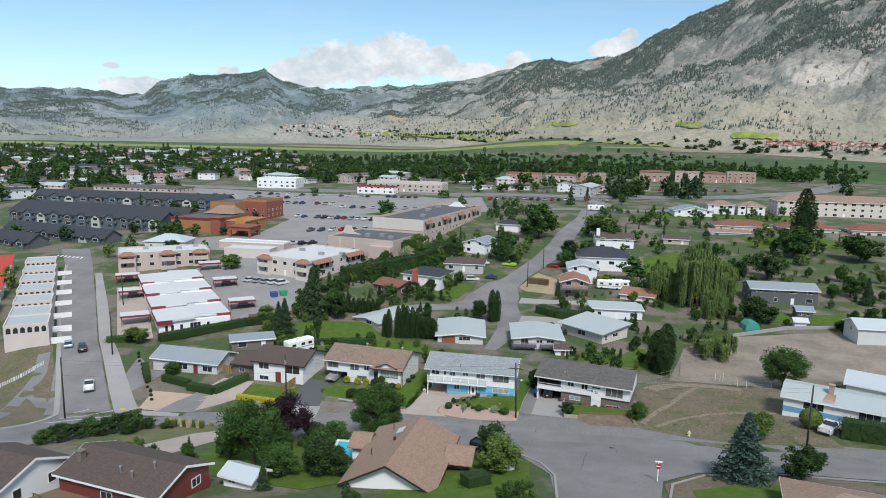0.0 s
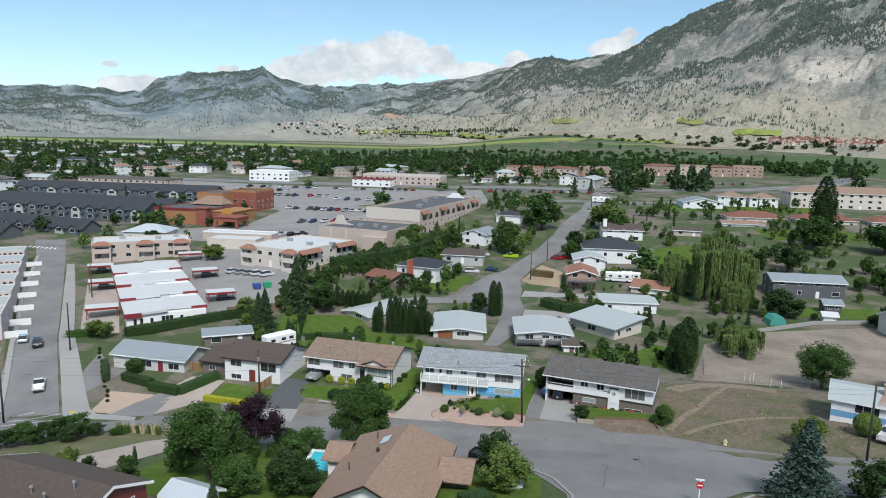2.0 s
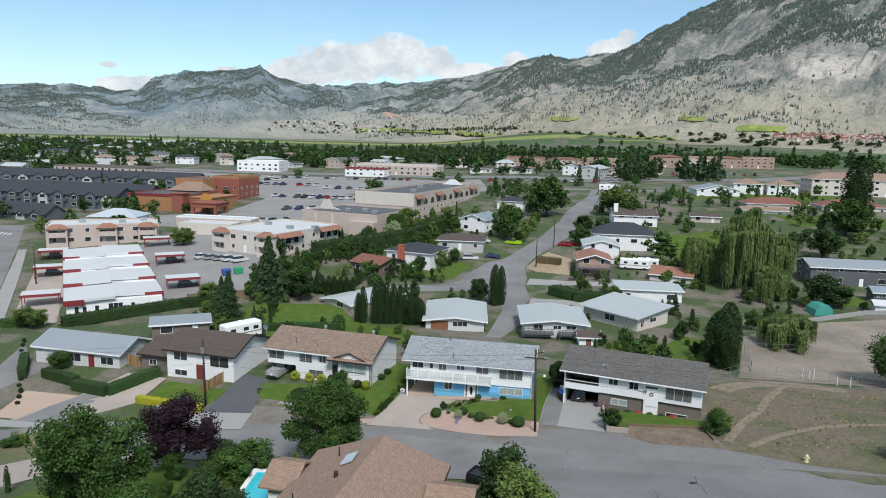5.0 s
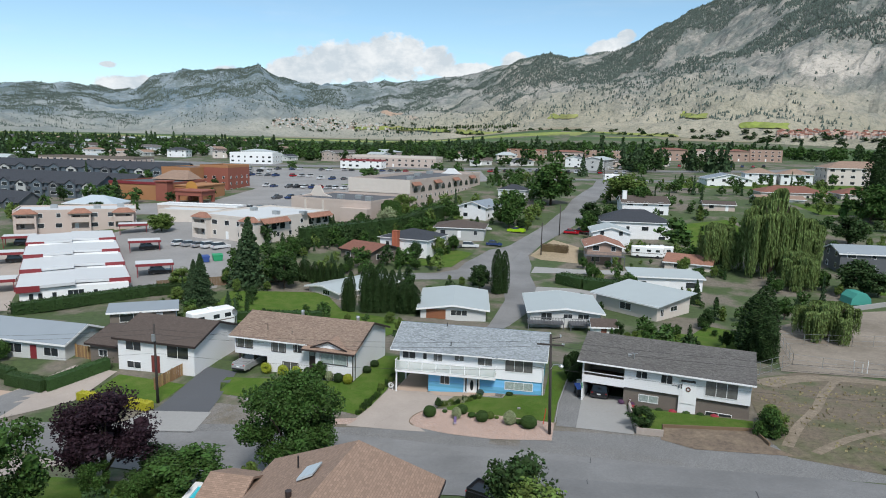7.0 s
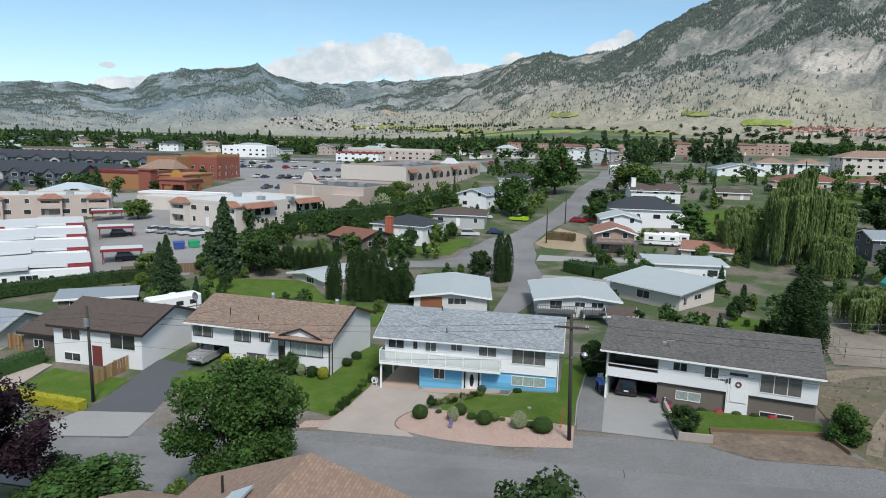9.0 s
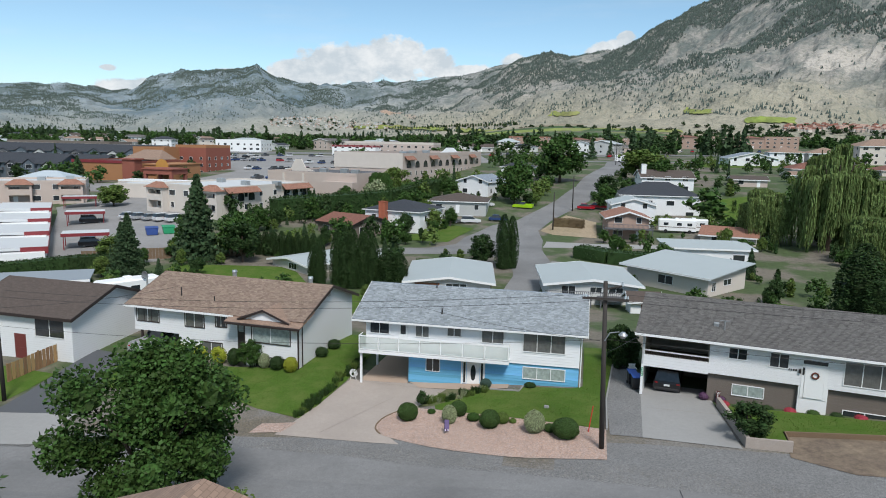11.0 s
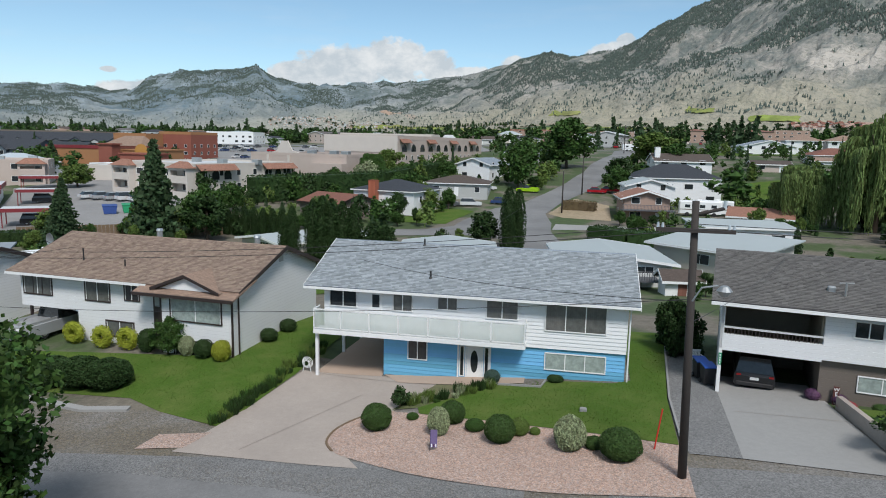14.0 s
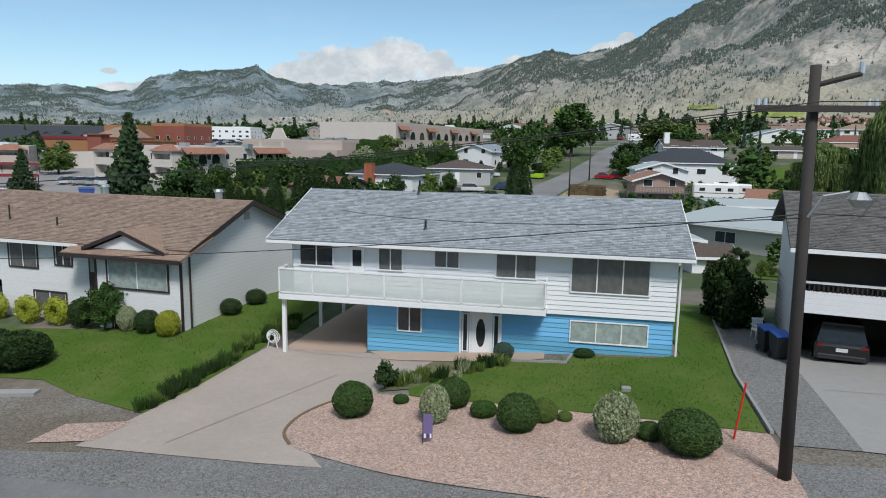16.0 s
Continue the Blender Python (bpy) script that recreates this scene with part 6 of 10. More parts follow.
# ---- trees and shrubs ----
def quads(s, centres, size, rng, flat=0.0, slot=0):
    """Small leaf plates scattered at the given places."""
    n = len(centres)
    if not n:
        return
    gen = np.random.default_rng(rng.randrange(1 << 30))
    c = np.array([tuple(p) for p in centres])
    a = gen.normal(size=(n, 3)) * (1, 1, 1 - flat)
    a /= np.linalg.norm(a, axis=1)[:, None] + 1e-9
    b = np.cross(a, gen.normal(size=(n, 3)))
    b /= np.linalg.norm(b, axis=1)[:, None] + 1e-9
    q = np.cross(a, b)
    k = (gen.uniform(0.65, 1.35, n) * size)[:, None]
    v = np.stack((c - q * k, c + b * k * 0.62, c + q * k, c - b * k * 0.62), 1).reshape(-1, 3)
    m = len(s.v)
    s.v.extend(map(tuple, v.tolist()))
    s.f.extend((m + 4 * i, m + 4 * i + 1, m + 4 * i + 2, m + 4 * i + 3) for i in range(n))
    s.s.extend([slot] * n)


def tree_mesh(kind, seed, h, r, leaf, count, trunk=0.16):
    rng = random.Random(seed)
    wood, crown = Shape(), Shape()
    if kind == "round":
        th = h * 0.16
        wood.tube((0, 0, -0.3), (0, 0, th), h * 0.03, h * 0.022)
        hubs = []
        many = 40 if count > 2000 else 18
        for i in range(many):
            a, e = rng.uniform(0, 6.283), rng.uniform(-0.9, 1.4)
            k = rng.uniform(0.45, 0.86)
            c = Vector((math.cos(a) * math.cos(e) * r * k, math.sin(a) * math.cos(e) * r * k, h * 0.53 + math.sin(e) * h * 0.5 * k))
            hubs.append((c, r * rng.uniform(0.2, 0.36) * (1 if many == 40 else 1.25)))
        for c, _ in hubs[:10]:
            mid = Vector((c.x * 0.4, c.y * 0.4, th + (c.z - th) * 0.5))
            wood.tube((0, 0, th * 0.9), mid, h * 0.014, h * 0.009, 6).tube(mid, c, h * 0.009, h * 0.004, 6)
        pts = []
        for i in range(count):
            c, k = hubs[i % len(hubs)]
            d = Vector((rng.gauss(0, 1), rng.gauss(0, 1), rng.gauss(0, 1))).normalized()
            pts.append(c + d * k * rng.uniform(0.55, 1.08))
        quads(crown, pts, leaf, rng)
        for c, k in hubs + [(Vector((0, 0, h * 0.5)), r * 0.45)]:
            if many < 40:
                crown.add([c + Vector(q) * k * 0.62 for q in ((1, 0, 0), (0, 1, 0), (-1, 0, 0), (0, -1, 0), (0, 0, 1), (0, 0, -1))], [(0, 1, 4), (1, 2, 4), (2, 3, 4), (3, 0, 4), (1, 0, 5), (2, 1, 5), (3, 2, 5), (0, 3, 5)])
                continue
            n = 6
            vs = [c + Vector((0, 0, -k * 0.5)), c + Vector((0, 0, k * 0.5))] + [c + Vector((math.cos(i * 1.0472 + j * 0.5) * k * 0.42, math.sin(i * 1.0472 + j * 0.5) * k * 0.42, (j - 0.5) * k * 0.5)) for j in (0, 1) for i in range(n)]
            crown.add(vs, [(0, 2 + (i + 1) % n, 2 + i) for i in range(n)] + [(2 + i, 2 + (i + 1) % n, 8 + (i + 1) % n, 8 + i) for i in range(n)] + [(8 + i, 8 + (i + 1) % n, 1) for i in range(n)])
    elif kind == "conifer":
        wood.tube((0, 0, -0.3), (0, 0, h * 0.97), h * 0.02, 0.02)
        levels = 26
        pts = []
        for i in range(count):
            u = rng.random() ** 1.5
            lev = (int(u * levels) + rng.uniform(0, 0.35)) / levels
            a = (int(rng.random() * 11) + int(lev * levels) * 0.37) * 0.571 + rng.gauss(0, 0.12)
            reach = (1 - lev) * r * (0.9 + 0.25 * math.sin(a * 3 + lev * 40)) + 0.08
            t = rng.random() ** 0.6
            pts.append(Vector((math.cos(a) * reach * t, math.sin(a) * reach * t, h * (0.06 + 0.93 * lev) - reach * t * 0.22 + rng.gauss(0, 0.05))))
        quads(crown, pts, leaf, rng, 0.5)
    elif kind == "column":
        wood.tube((0, 0, -0.2), (0, 0, h * 0.3), 0.09)
        pts = []
        for i in range(count):
            z = rng.random()
            a = rng.uniform(0, 6.283)
            k = r * min(1, (1.02 - z) * 2.6) ** 0.6 * min(1, 0.75 + z * 1.5) * (1 + 0.12 * math.sin(a * 5 + z * 9)) * rng.uniform(0.8, 1.05)
            pts.append(Vector((math.cos(a) * k, math.sin(a) * k, 0.05 + z * h)))
        quads(crown, pts, leaf, rng, -0.5)
        n = 10
        crown.add([(math.cos(i * 0.6283) * r * 0.72, math.sin(i * 0.6283) * r * 0.72, 0.1) for i in range(n)] + [(math.cos(i * 0.6283) * r * 0.72, math.sin(i * 0.6283) * r * 0.72, h * 0.62) for i in range(n)] + [(0, 0, h * 0.93)],
                  [(i, (i + 1) % n, n + (i + 1) % n, n + i) for i in range(n)] + [(n + i, n + (i + 1) % n, 2 * n) for i in range(n)])
    elif kind == "willow":
        wood.tube((0, 0, -0.3), (0.3, 0, h * 0.35), h * 0.04, h * 0.03)
        for i in range(9):
            a = i * 0.7
            wood.tube((0.2, 0, h * 0.33), (math.cos(a) * r * 0.55, math.sin(a) * r * 0.55, h * 0.75), h * 0.018, h * 0.006, 6)
        # drooping curtains of twigs that hang from arching limbs, with gaps between them
        limbs = 13
        tips = []
        for i in range(limbs):
            a, t = i * 2.4 + rng.uniform(-0.3, 0.3), math.sqrt((i + 0.6) / limbs)
            tx, ty, tz = math.cos(a) * r * 0.8 * t, math.sin(a) * r * 0.8 * t, h * (0.97 - 0.36 * t ** 1.6) * rng.uniform(0.86, 1.03)
            wood.tube((math.cos(a) * r * 0.2, math.sin(a) * r * 0.2, h * 0.5), (tx, ty, tz - 0.4), h * 0.01, h * 0.004, 5)
            for k in range(9):
                b, q = rng.uniform(0, 6.283), rng.uniform(0.05, 0.34) * r
                tips.append((tx + math.cos(b) * q, ty + math.sin(b) * q, tz - 0.3 * q * rng.uniform(0.3, 1.4), t))
        for i in range(count):
            cx, cy, cz, t0 = tips[i % len(tips)]
            a, q = rng.uniform(0, 6.283), 0.62 * rng.random() ** 0.8
            x, y = cx + math.cos(a) * q, cy + math.sin(a) * q
            z = cz + 0.3 - 0.5 * q * q
            low = max(0.3, z - h * (0.14 + 0.58 * rng.random() * (0.35 + 0.65 * t0)) * (1.0 - 0.3 * q))
            dx0, dy0 = cx / r * 0.16, cy / r * 0.16
            while z > low:
                ln_ = rng.uniform(0.25, 0.55)
                b = rng.uniform(0, 6.283)
                dx, dy = math.cos(b) * leaf, math.sin(b) * leaf
                ox, oy = rng.gauss(dx0, 0.07), rng.gauss(dy0, 0.07)
                crown.add([(x - dx, y - dy, z), (x + dx, y + dy, z - 0.06), (x + ox + dx * 0.4, y + oy + dy * 0.4, z - ln_), (x + ox - dx * 0.4, y + oy - dy * 0.4, z - ln_)], [(0, 1, 2, 3)])
                x, y, z = x + ox * 0.5, y + oy * 0.5, z - ln_ * 0.95
                dx0, dy0 = dx0 * 0.6, dy0 * 0.6
    elif kind == "tuft":
        for i in range(count):
            a, k = rng.uniform(0, 6.283), rng.random() ** 0.7
            x, y = math.cos(a) * r * k * 0.5, math.sin(a) * r * k * 0.5
            ln_ = h * rng.uniform(0.5, 1.1)
            ox, oy = math.cos(a) * r * 0.6 * rng.random(), math.sin(a) * r * 0.6 * rng.random()
            b = rng.uniform(0, 3.14)
            dx, dy = math.cos(b) * leaf, math.sin(b) * leaf
            crown.add([(x - dx, y - dy, 0), (x + dx, y + dy, 0), (x + ox * 0.5 + dx * 0.8, y + oy * 0.5 + dy * 0.8, ln_ * 0.65), (x + ox + dx * 0.2, y + oy + dy * 0.2, ln_), (x + ox * 0.5 - dx * 0.8, y + oy * 0.5 - dy * 0.8, ln_ * 0.65)], [(0, 1, 2, 3, 4)])
    elif kind == "shrub":
        pts = []
        for i in range(count):
            d = Vector((rng.gauss(0, 1), rng.gauss(0, 1), rng.gauss(0, 1))).normalized()
            k = 0.93 + 0.07 * noise.noise(d * 2.3 + Vector((seed, 0, 0)))
            pts.append(Vector((d.x * r * k, d.y * r * k, h * 0.5 + d.z * h * 0.5 * k)))
        quads(crown, pts, leaf, rng, 0.0)
        n, m_ = 12, 6
        vs = [(0.86 * r * math.sin(math.pi * j / m_) * math.cos(i * 6.2832 / n), 0.86 * r * math.sin(math.pi * j / m_) * math.sin(i * 6.2832 / n), h * 0.5 - 0.44 * h * math.cos(math.pi * j / m_)) for j in range(m_ + 1) for i in range(n)]
        crown.add(vs, [(j * n + i, j * n + (i + 1) % n, (j + 1) * n + (i + 1) % n, (j + 1) * n + i) for j in range(m_) for i in range(n)])
        wood.tube((0, 0, -0.1), (0, 0, h * 0.4), 0.04)
    return wood, crown


PROTO = {}
WOODS = {}


def far_tree(kind, x, y, h, r, leaf_m, seed, z=None):
    """One tree of the joined distant woods."""
    base = {"round": (8.0, 3.6), "conifer": (10.0, 2.6), "column": (5.0, 0.7)}[kind]
    lod = 0 if y < 330 else 1
    key = (kind, seed, "joined", lod)
    if key not in PROTO:
        w, c = tree_mesh(kind, seed * 17 + 3, *base, {"round": 0.42, "conifer": 0.5, "column": 0.26}[kind] * (1.15 + 0.9 * lod), {"round": 300, "conifer": 300, "column": 200}[kind] // (1 + 2 * lod))
        c.add(w.v[:16], w.f[:10])
        PROTO[key] = (np.array(c.v), c.f)
    vs, fs = PROTO[key]
    r = r or base[1] * h / base[0]
    a = (x * 31 + y * 17) % 6.283
    k = vs * np.array((r / base[1], r / base[1], h / base[0]))
    p = np.stack((k[:, 0] * math.cos(a) - k[:, 1] * math.sin(a) + x, k[:, 0] * math.sin(a) + k[:, 1] * math.cos(a) + y, k[:, 2] + (land(x, y) if z is None else z)), 1)
    s = WOODS.setdefault(leaf_m.name, (Shape(), leaf_m))[0]
    s.add(p.tolist(), fs)


def grow_woods():
    s, ms = Shape(), []
    for slot, (t, m_) in enumerate(WOODS.values()):
        s.add(t.v, t.f, slot)
        ms.append(m_)
    solo("distant_trees", s, ms, "green trees scattered through the distant town", "trees", kind="stuff")




def plant(kind, x, y, h, r=None, leaf_m=M_LEAF, label="", seed=1, far=False, name="tree", group="", z=None, leaf=None, count=None):
    """A tree or shrub; those of one kind share their meshes, scaled and turned."""
    base = {"round": (8.0, 3.6), "conifer": (10.0, 2.6), "column": (5.0, 0.7), "willow": (11.0, 5.5), "shrub": (1.0, 0.6), "tuft": (0.5, 0.4)}[kind]
    if kind in ("round", "conifer") and y > 45 and not count:
        count, leaf = 3600, 0.25
    elif kind in ("round", "conifer") and h < 6 and not count:
        count, leaf = 5200, 0.19
    key = (kind, seed, far, leaf_m.name, leaf, count)
    if key not in PROTO:
        n = count or {"round": 15000, "conifer": 12000, "column": 5000, "willow": 4200, "shrub": 4200, "tuft": 160}[kind] // (15 if far else 1)
        lf = leaf or {"round": 0.105, "conifer": 0.135, "column": 0.062, "willow": 0.085, "shrub": 0.028, "tuft": 0.022}[kind] * (3.2 if far else 1)
        w, c = tree_mesh(kind, seed * 17 + 3, *base, lf, n)
        PROTO[key] = (w.mesh("trunk", M_BARK), c.mesh("crown", leaf_m))
    r = r or base[1] * h / base[0]
    rng = random.Random(int(x * 31 + y * 17))
    ob = new(name)
    ob.matrix_world = pose(x, y, (land(x, y) if z is None else z), 0, 0, rng.uniform(0, 360)) @ Matrix.Diagonal((r / base[1], r / base[1], h / base[0], 1))
    tagged(ob, label, "shrub" if name == "shrub" else "tree", group)
    for nm, me in zip(("trunk", "crown"), PROTO[key]):
        if len(me.polygons):
            part(nm, me, None, ob)
    return ob


def hedge(points, w, h, leaf_m=M_LEAFD, label="clipped dark green garden hedge", leaf=0.07, dens=90, z=None):
    """A clipped hedge along a line of points."""
    rng = random.Random(int(points[0][0] * 7))
    s = Shape()
    for (xa, ya), (xb, yb) in zip(points, points[1:]):
        a, b = Vector((xa, ya, 0)), Vector((xb, yb, 0))
        d = (b - a).normalized()
        n = Vector((-d.y, d.x, 0)) * w / 2
        L = (b - a).length
        za, zb = land(xa, ya), land(xb, yb)
        i_ = 0.86
        s.add([(p.x, p.y, zz) for p, zz in ((a - n * i_, za), (b - n * i_, zb), (b + n * i_, zb), (a + n * i_, za), (a - n * i_, za + h * 0.94), (b - n * i_, zb + h * 0.94), (b + n * i_, zb + h * 0.94), (a + n * i_, za + h * 0.94))],
              [(0, 3, 2, 1), (4, 5, 6, 7), (0, 1, 5, 4), (1, 2, 6, 5), (2, 3, 7, 6), (3, 0, 4, 7)])
        pts = []
        for _ in range(int(dens * L * (w + 2 * h) / 3)):
            t, k = rng.random(), rng.uniform(-1, 1) * (w / 2 + h)
            zz = za + (zb - za) * t
            p = a + d * L * t
            wob = 1 + 0.06 * noise.noise(Vector((t * L, k, 0)) * 1.5)
            if abs(k) < w / 2:
                pts.append((p.x + n.x * k / (w / 2), p.y + n.y * k / (w / 2), zz + h * wob))
            else:
                sg = 1 if k > 0 else -1
                pts.append((p.x + n.x * sg * wob, p.y + n.y * sg * wob, zz + abs(k) - w / 2))
        for _ in range(int(dens * w * h / 1.5)):
            for e_ in (a, b):
                pts.append((e_.x + n.x * rng.uniform(-1, 1), e_.y + n.y * rng.uniform(-1, 1), (za if e_ is a else zb) + h * rng.random()))
        quads(s, pts, leaf, rng)
    return solo("hedge", s, leaf_m, label, "hedge")


T = "leafy green broadleaf tree"
plant("round", -11.4, -21.6, 8.6, 4.4, M_LEAF, "dense green broadleaf tree at the roadside", 1, leaf=0.1, count=26000)
plant("round", -22.8, -41.5, 9.6, 4.4, M_LEAF, "dense green broadleaf tree in a garden", 2)
plant("round", -24, -28.4, 7.4, 4.3, M_PURPLE, "dark purple-leaved plum tree", 3)
plant("conifer", 41.2, -34.6, 9.2, 4, M_NEEDLEB, "large blue-green spruce tree", 1)
plant("round", 48.5, -33, 4.6, 3, M_LEAFD, "rounded green bushy corner tree", 2)
plant("round", 9, -34, 5.5, 2.6, M_LEAFD, "dark green bushy garden tree", 3)
plant("round", 10.5, -38, 5, 3, M_LEAFY, "yellow-green feathery shrub tree", 1)
plant("willow", -44.6, 127.7, 9.4, 3.6, M_LEAF, "bright green weeping birch", 2)
plant("round", 28.6, 180, 10.5, 8.0, M_LEAFY, "broad bright green shade tree", 2)
plant("round", 15.6, 146, 6.6, 3.8, M_LEAFD, "dark green street tree", 3)
plant("willow", 55.4, 92, 21.8, 6.7, M_WILLOW, "tall weeping willow with trailing branches", 1)
plant("willow", 45.5, 99, 13, 5, M_WILLOW, "smaller weeping willow with trailing branches", 3)
plant("willow", 58, 80, 10, 4.2, M_WILLOW, "low weeping willow with trailing branches", 2)
plant("willow", 62, 95, 16, 5.5, M_WILLOW, "tall weeping willow with trailing branches", 2)
plant("willow", 52.1, 44.5, 7.2, 5, M_WILLOW, "small round weeping willow", 3)
plant("column", 105, 165, 25, 4.4, M_LEAFD, "tall dark poplar tree", 4)
for x, y, h, r in ((37.5, 28.9, 8.9, 2.3), (39.5, 33, 9.7, 2.1), (38.1, 25.6, 6.3, 1.7)):
    plant("column", x, y, h, r, M_LEAFD, "tall dark cedar beside the corral", 2)
for x, y, h, r in ((-28.7, 41.2, 6.0, 0.8), (-27.6, 40.9, 7.4, 0.9), (-25.2, 41.4, 8.2, 1.0), (-24.0, 41.5, 8.7, 1.1), (-22.9, 41.6, 8.4, 1.1), (-21.6, 41.8, 8.1, 1.0), (-20.2, 42.0, 7.8, 1.1), (-18.0, 42.4, 5.6, 1.6), (-16.6, 42.8, 5.2, 1.4)):
    plant("column", x, y, h, r, M_LEAFD, "tall columnar dark green cedar", 1, group="columnar cedars")
for x, y, h, r in ((-3.9, 63.5, 9.2, 1.3), (-2.6, 64.2, 8.8, 1.1)):
    plant("column", x, y, h, r, M_LEAFD, "tall narrow cedar beside the drive", 3, group="columnar cedars")
plant("round", -7.9, 65.9, 5.3, 2.6, M_LEAFD, T, 1)
for i in range(9):
    plant("column", -47.5 + i * 1.35, 58.5 + i * 0.3, 4.4, 0.75, M_LEAFD, "narrow cedar in a clipped row", 2, group="cedar row")
plant("conifer", -52.6, 50.8, 14.2, 4.4, M_NEEDLE, "tall green spruce tree", 2)
plant("conifer", -52.7, 33.4, 9.9, 3.1, M_NEEDLE, "dark green spruce tree", 3)
plant("conifer", -55.6, 35.9, 8.2, 2.5, M_NEEDLE, "dark green spruce tree", 1)
plant("round", -48.2, 55.4, 7.8, 3.5, M_LEAF, T, 2)
plant("round", -45.5, 52.1, 6.3, 3.3, M_LEAFD, T, 3)
plant("round", -56.2, 54.6, 7.1, 3.1, M_LEAF, T, 1)
plant("round", 61, 20.9, 7.9, 5.2, M_LEAF, "broad green tree beside the corral", 3)
plant("round", 69.1, 76.2, 7.4, 5.3, M_LEAFD, "broad dark green tree", 2)
plant("round", 1.7, 176, 15, 8.6, M_LEAF, "very large green shade tree", 1)
plant("round", -9, 134.5, 11.5, 5.2, M_LEAF, T, 2)
plant("round", 14.5, 131.5, 6.4, 3.5, M_LEAF, T, 3)
plant("round", 32.1, 169.8, 8.1, 5.4, M_LEAF, T, 1)
plant("round", -23.9, 97.3, 4.8, 3.1, M_LEAFY, "small yellow-green garden tree", 3)
plant("round", -29.1, 95.6, 5.2, 3.1, M_LEAF, T, 2)
plant("round", -43, 137.8, 8.1, 4, M_LEAFY, T, 1)
plant("round", -43, 120.5, 6.8, 4, M_SILVER, "silvery grey-green olive tree", 2)
plant("round", 89.4, 72.3, 3.2, 2.1, M_LEAFD, "low dark green bush", 2)
plant("round", 99.9, 156.4, 12, 6.5, M_LEAF, T, 1)
plant("round", 121.9, 152.8, 10.2, 7.4, M_LEAF, T, 2)
plant("round", 83.5, 126.2, 7.9, 5, M_LEAFD, T, 3)
plant("round", -12, -44, 5, 2.6, M_LEAFD, "dark bushy garden tree", 3)
plant("round", -17, -45, 4, 2.6, M_LEAF, "bushy green garden tree", 1)
plant("round", -7.5, -28.5, 2.6, 2.6, M_LEAF, "low bushy green shrub", 2)
hedge([(-57, 88.2), (-39.7, 116.9), (-31.9, 139.5)], 4.0, 5.0, M_LEAFD, "tall thick untrimmed hedge", 0.22, 14)
hedge([(-56, -4.6), (-49.6, -6), (-45.6, 0)], 1.6, 1.5)
hedge([(-63.6, -1.6), (-56.5, -3.6)], 1.4, 1.4)
hedge([(-43.8, -7.4), (-33.4, -9.2)], 1.1, 0.95, M_GOLD, "clipped low golden-yellow hedge", 0.06, 120)
for x, y, r in ((-21.6, -4.4, 1.3), (-19.8, -4.25, 1.35), (-18.1, -4.3, 1.3)):
    plant("shrub", x, y, 1.6, r, M_LEAFD, "broad rounded dark green clipped bush", 3, name="shrub", group="bushes beside the lawn", count=6000, leaf=0.04)
for x, y, h, r, m_, lb, sd in ((-2.4, -7.1, 1.25, 0.72, M_BOXWOOD, "clipped round dark green shrub in gravel", 1), (3.2, -8.15, 1.24, 0.68, M_BOXWOOD, "clipped round dark green shrub in gravel", 3), (7.95, -9.3, 1.28, 0.86, M_BOXWOOD, "broad clipped dark green shrub in gravel", 1), (7.0, -8.5, 0.55, 0.42, M_BOXWOOD, "low dark green shrub in gravel", 2),
                               (0.5, -7.55, 1.3, 0.5, M_SILVER, "variegated pale green shrub", 2), (6.05, -8.7, 1.45, 0.66, M_SILVER, "variegated pale green shrub", 4), (0.85, -6.25, 1.1, 0.62, M_BOXWOOD, "dark green rounded garden shrub", 4),
                               (2.0, -7.0, 0.55, 0.46, M_LEAF, "small rounded green garden bush", 2), (3.95, -7.4, 0.8, 0.45, M_LEAFY, "yellow-flowered bush in the gravel", 4), (4.6, -7.3, 0.35, 0.25, M_LEAFY, "tiny dry garden bush", 2), (1.95, -0.8, 0.75, 0.45, M_NEEDLEB, "loose blue-green bush beside the entry", 3), (5.2, -0.5, 0.4, 0.45, M_LEAFD, "small low green garden bush", 2), (-1.05, -5.9, 0.35, 0.3, M_LEAF, "small weedy green bush in gravel", 2)):
    plant("shrub", x, y, h, r, m_, lb, sd, name="shrub", group="shrubs in the front garden", count=5200, leaf=0.05 if m_ is M_SILVER else 0.026)
plant("round", -2, -4.65, 1.1, 0.5, M_LEAFD, "loose dark green bush beside the drive", 3, name="shrub", leaf=0.4, count=900)
plant("round", 12.1, 6.0, 4.4, 1.5, M_LEAFD, "tall dark green bush between the houses", 2, name="shrub", z=-0.5, count=9000, leaf=0.2)
plant("round", 12.4, 8.4, 4.0, 1.4, M_LEAFD, "tall dark green bush between the houses", 1, name="shrub", z=-0.6, count=9000, leaf=0.2)

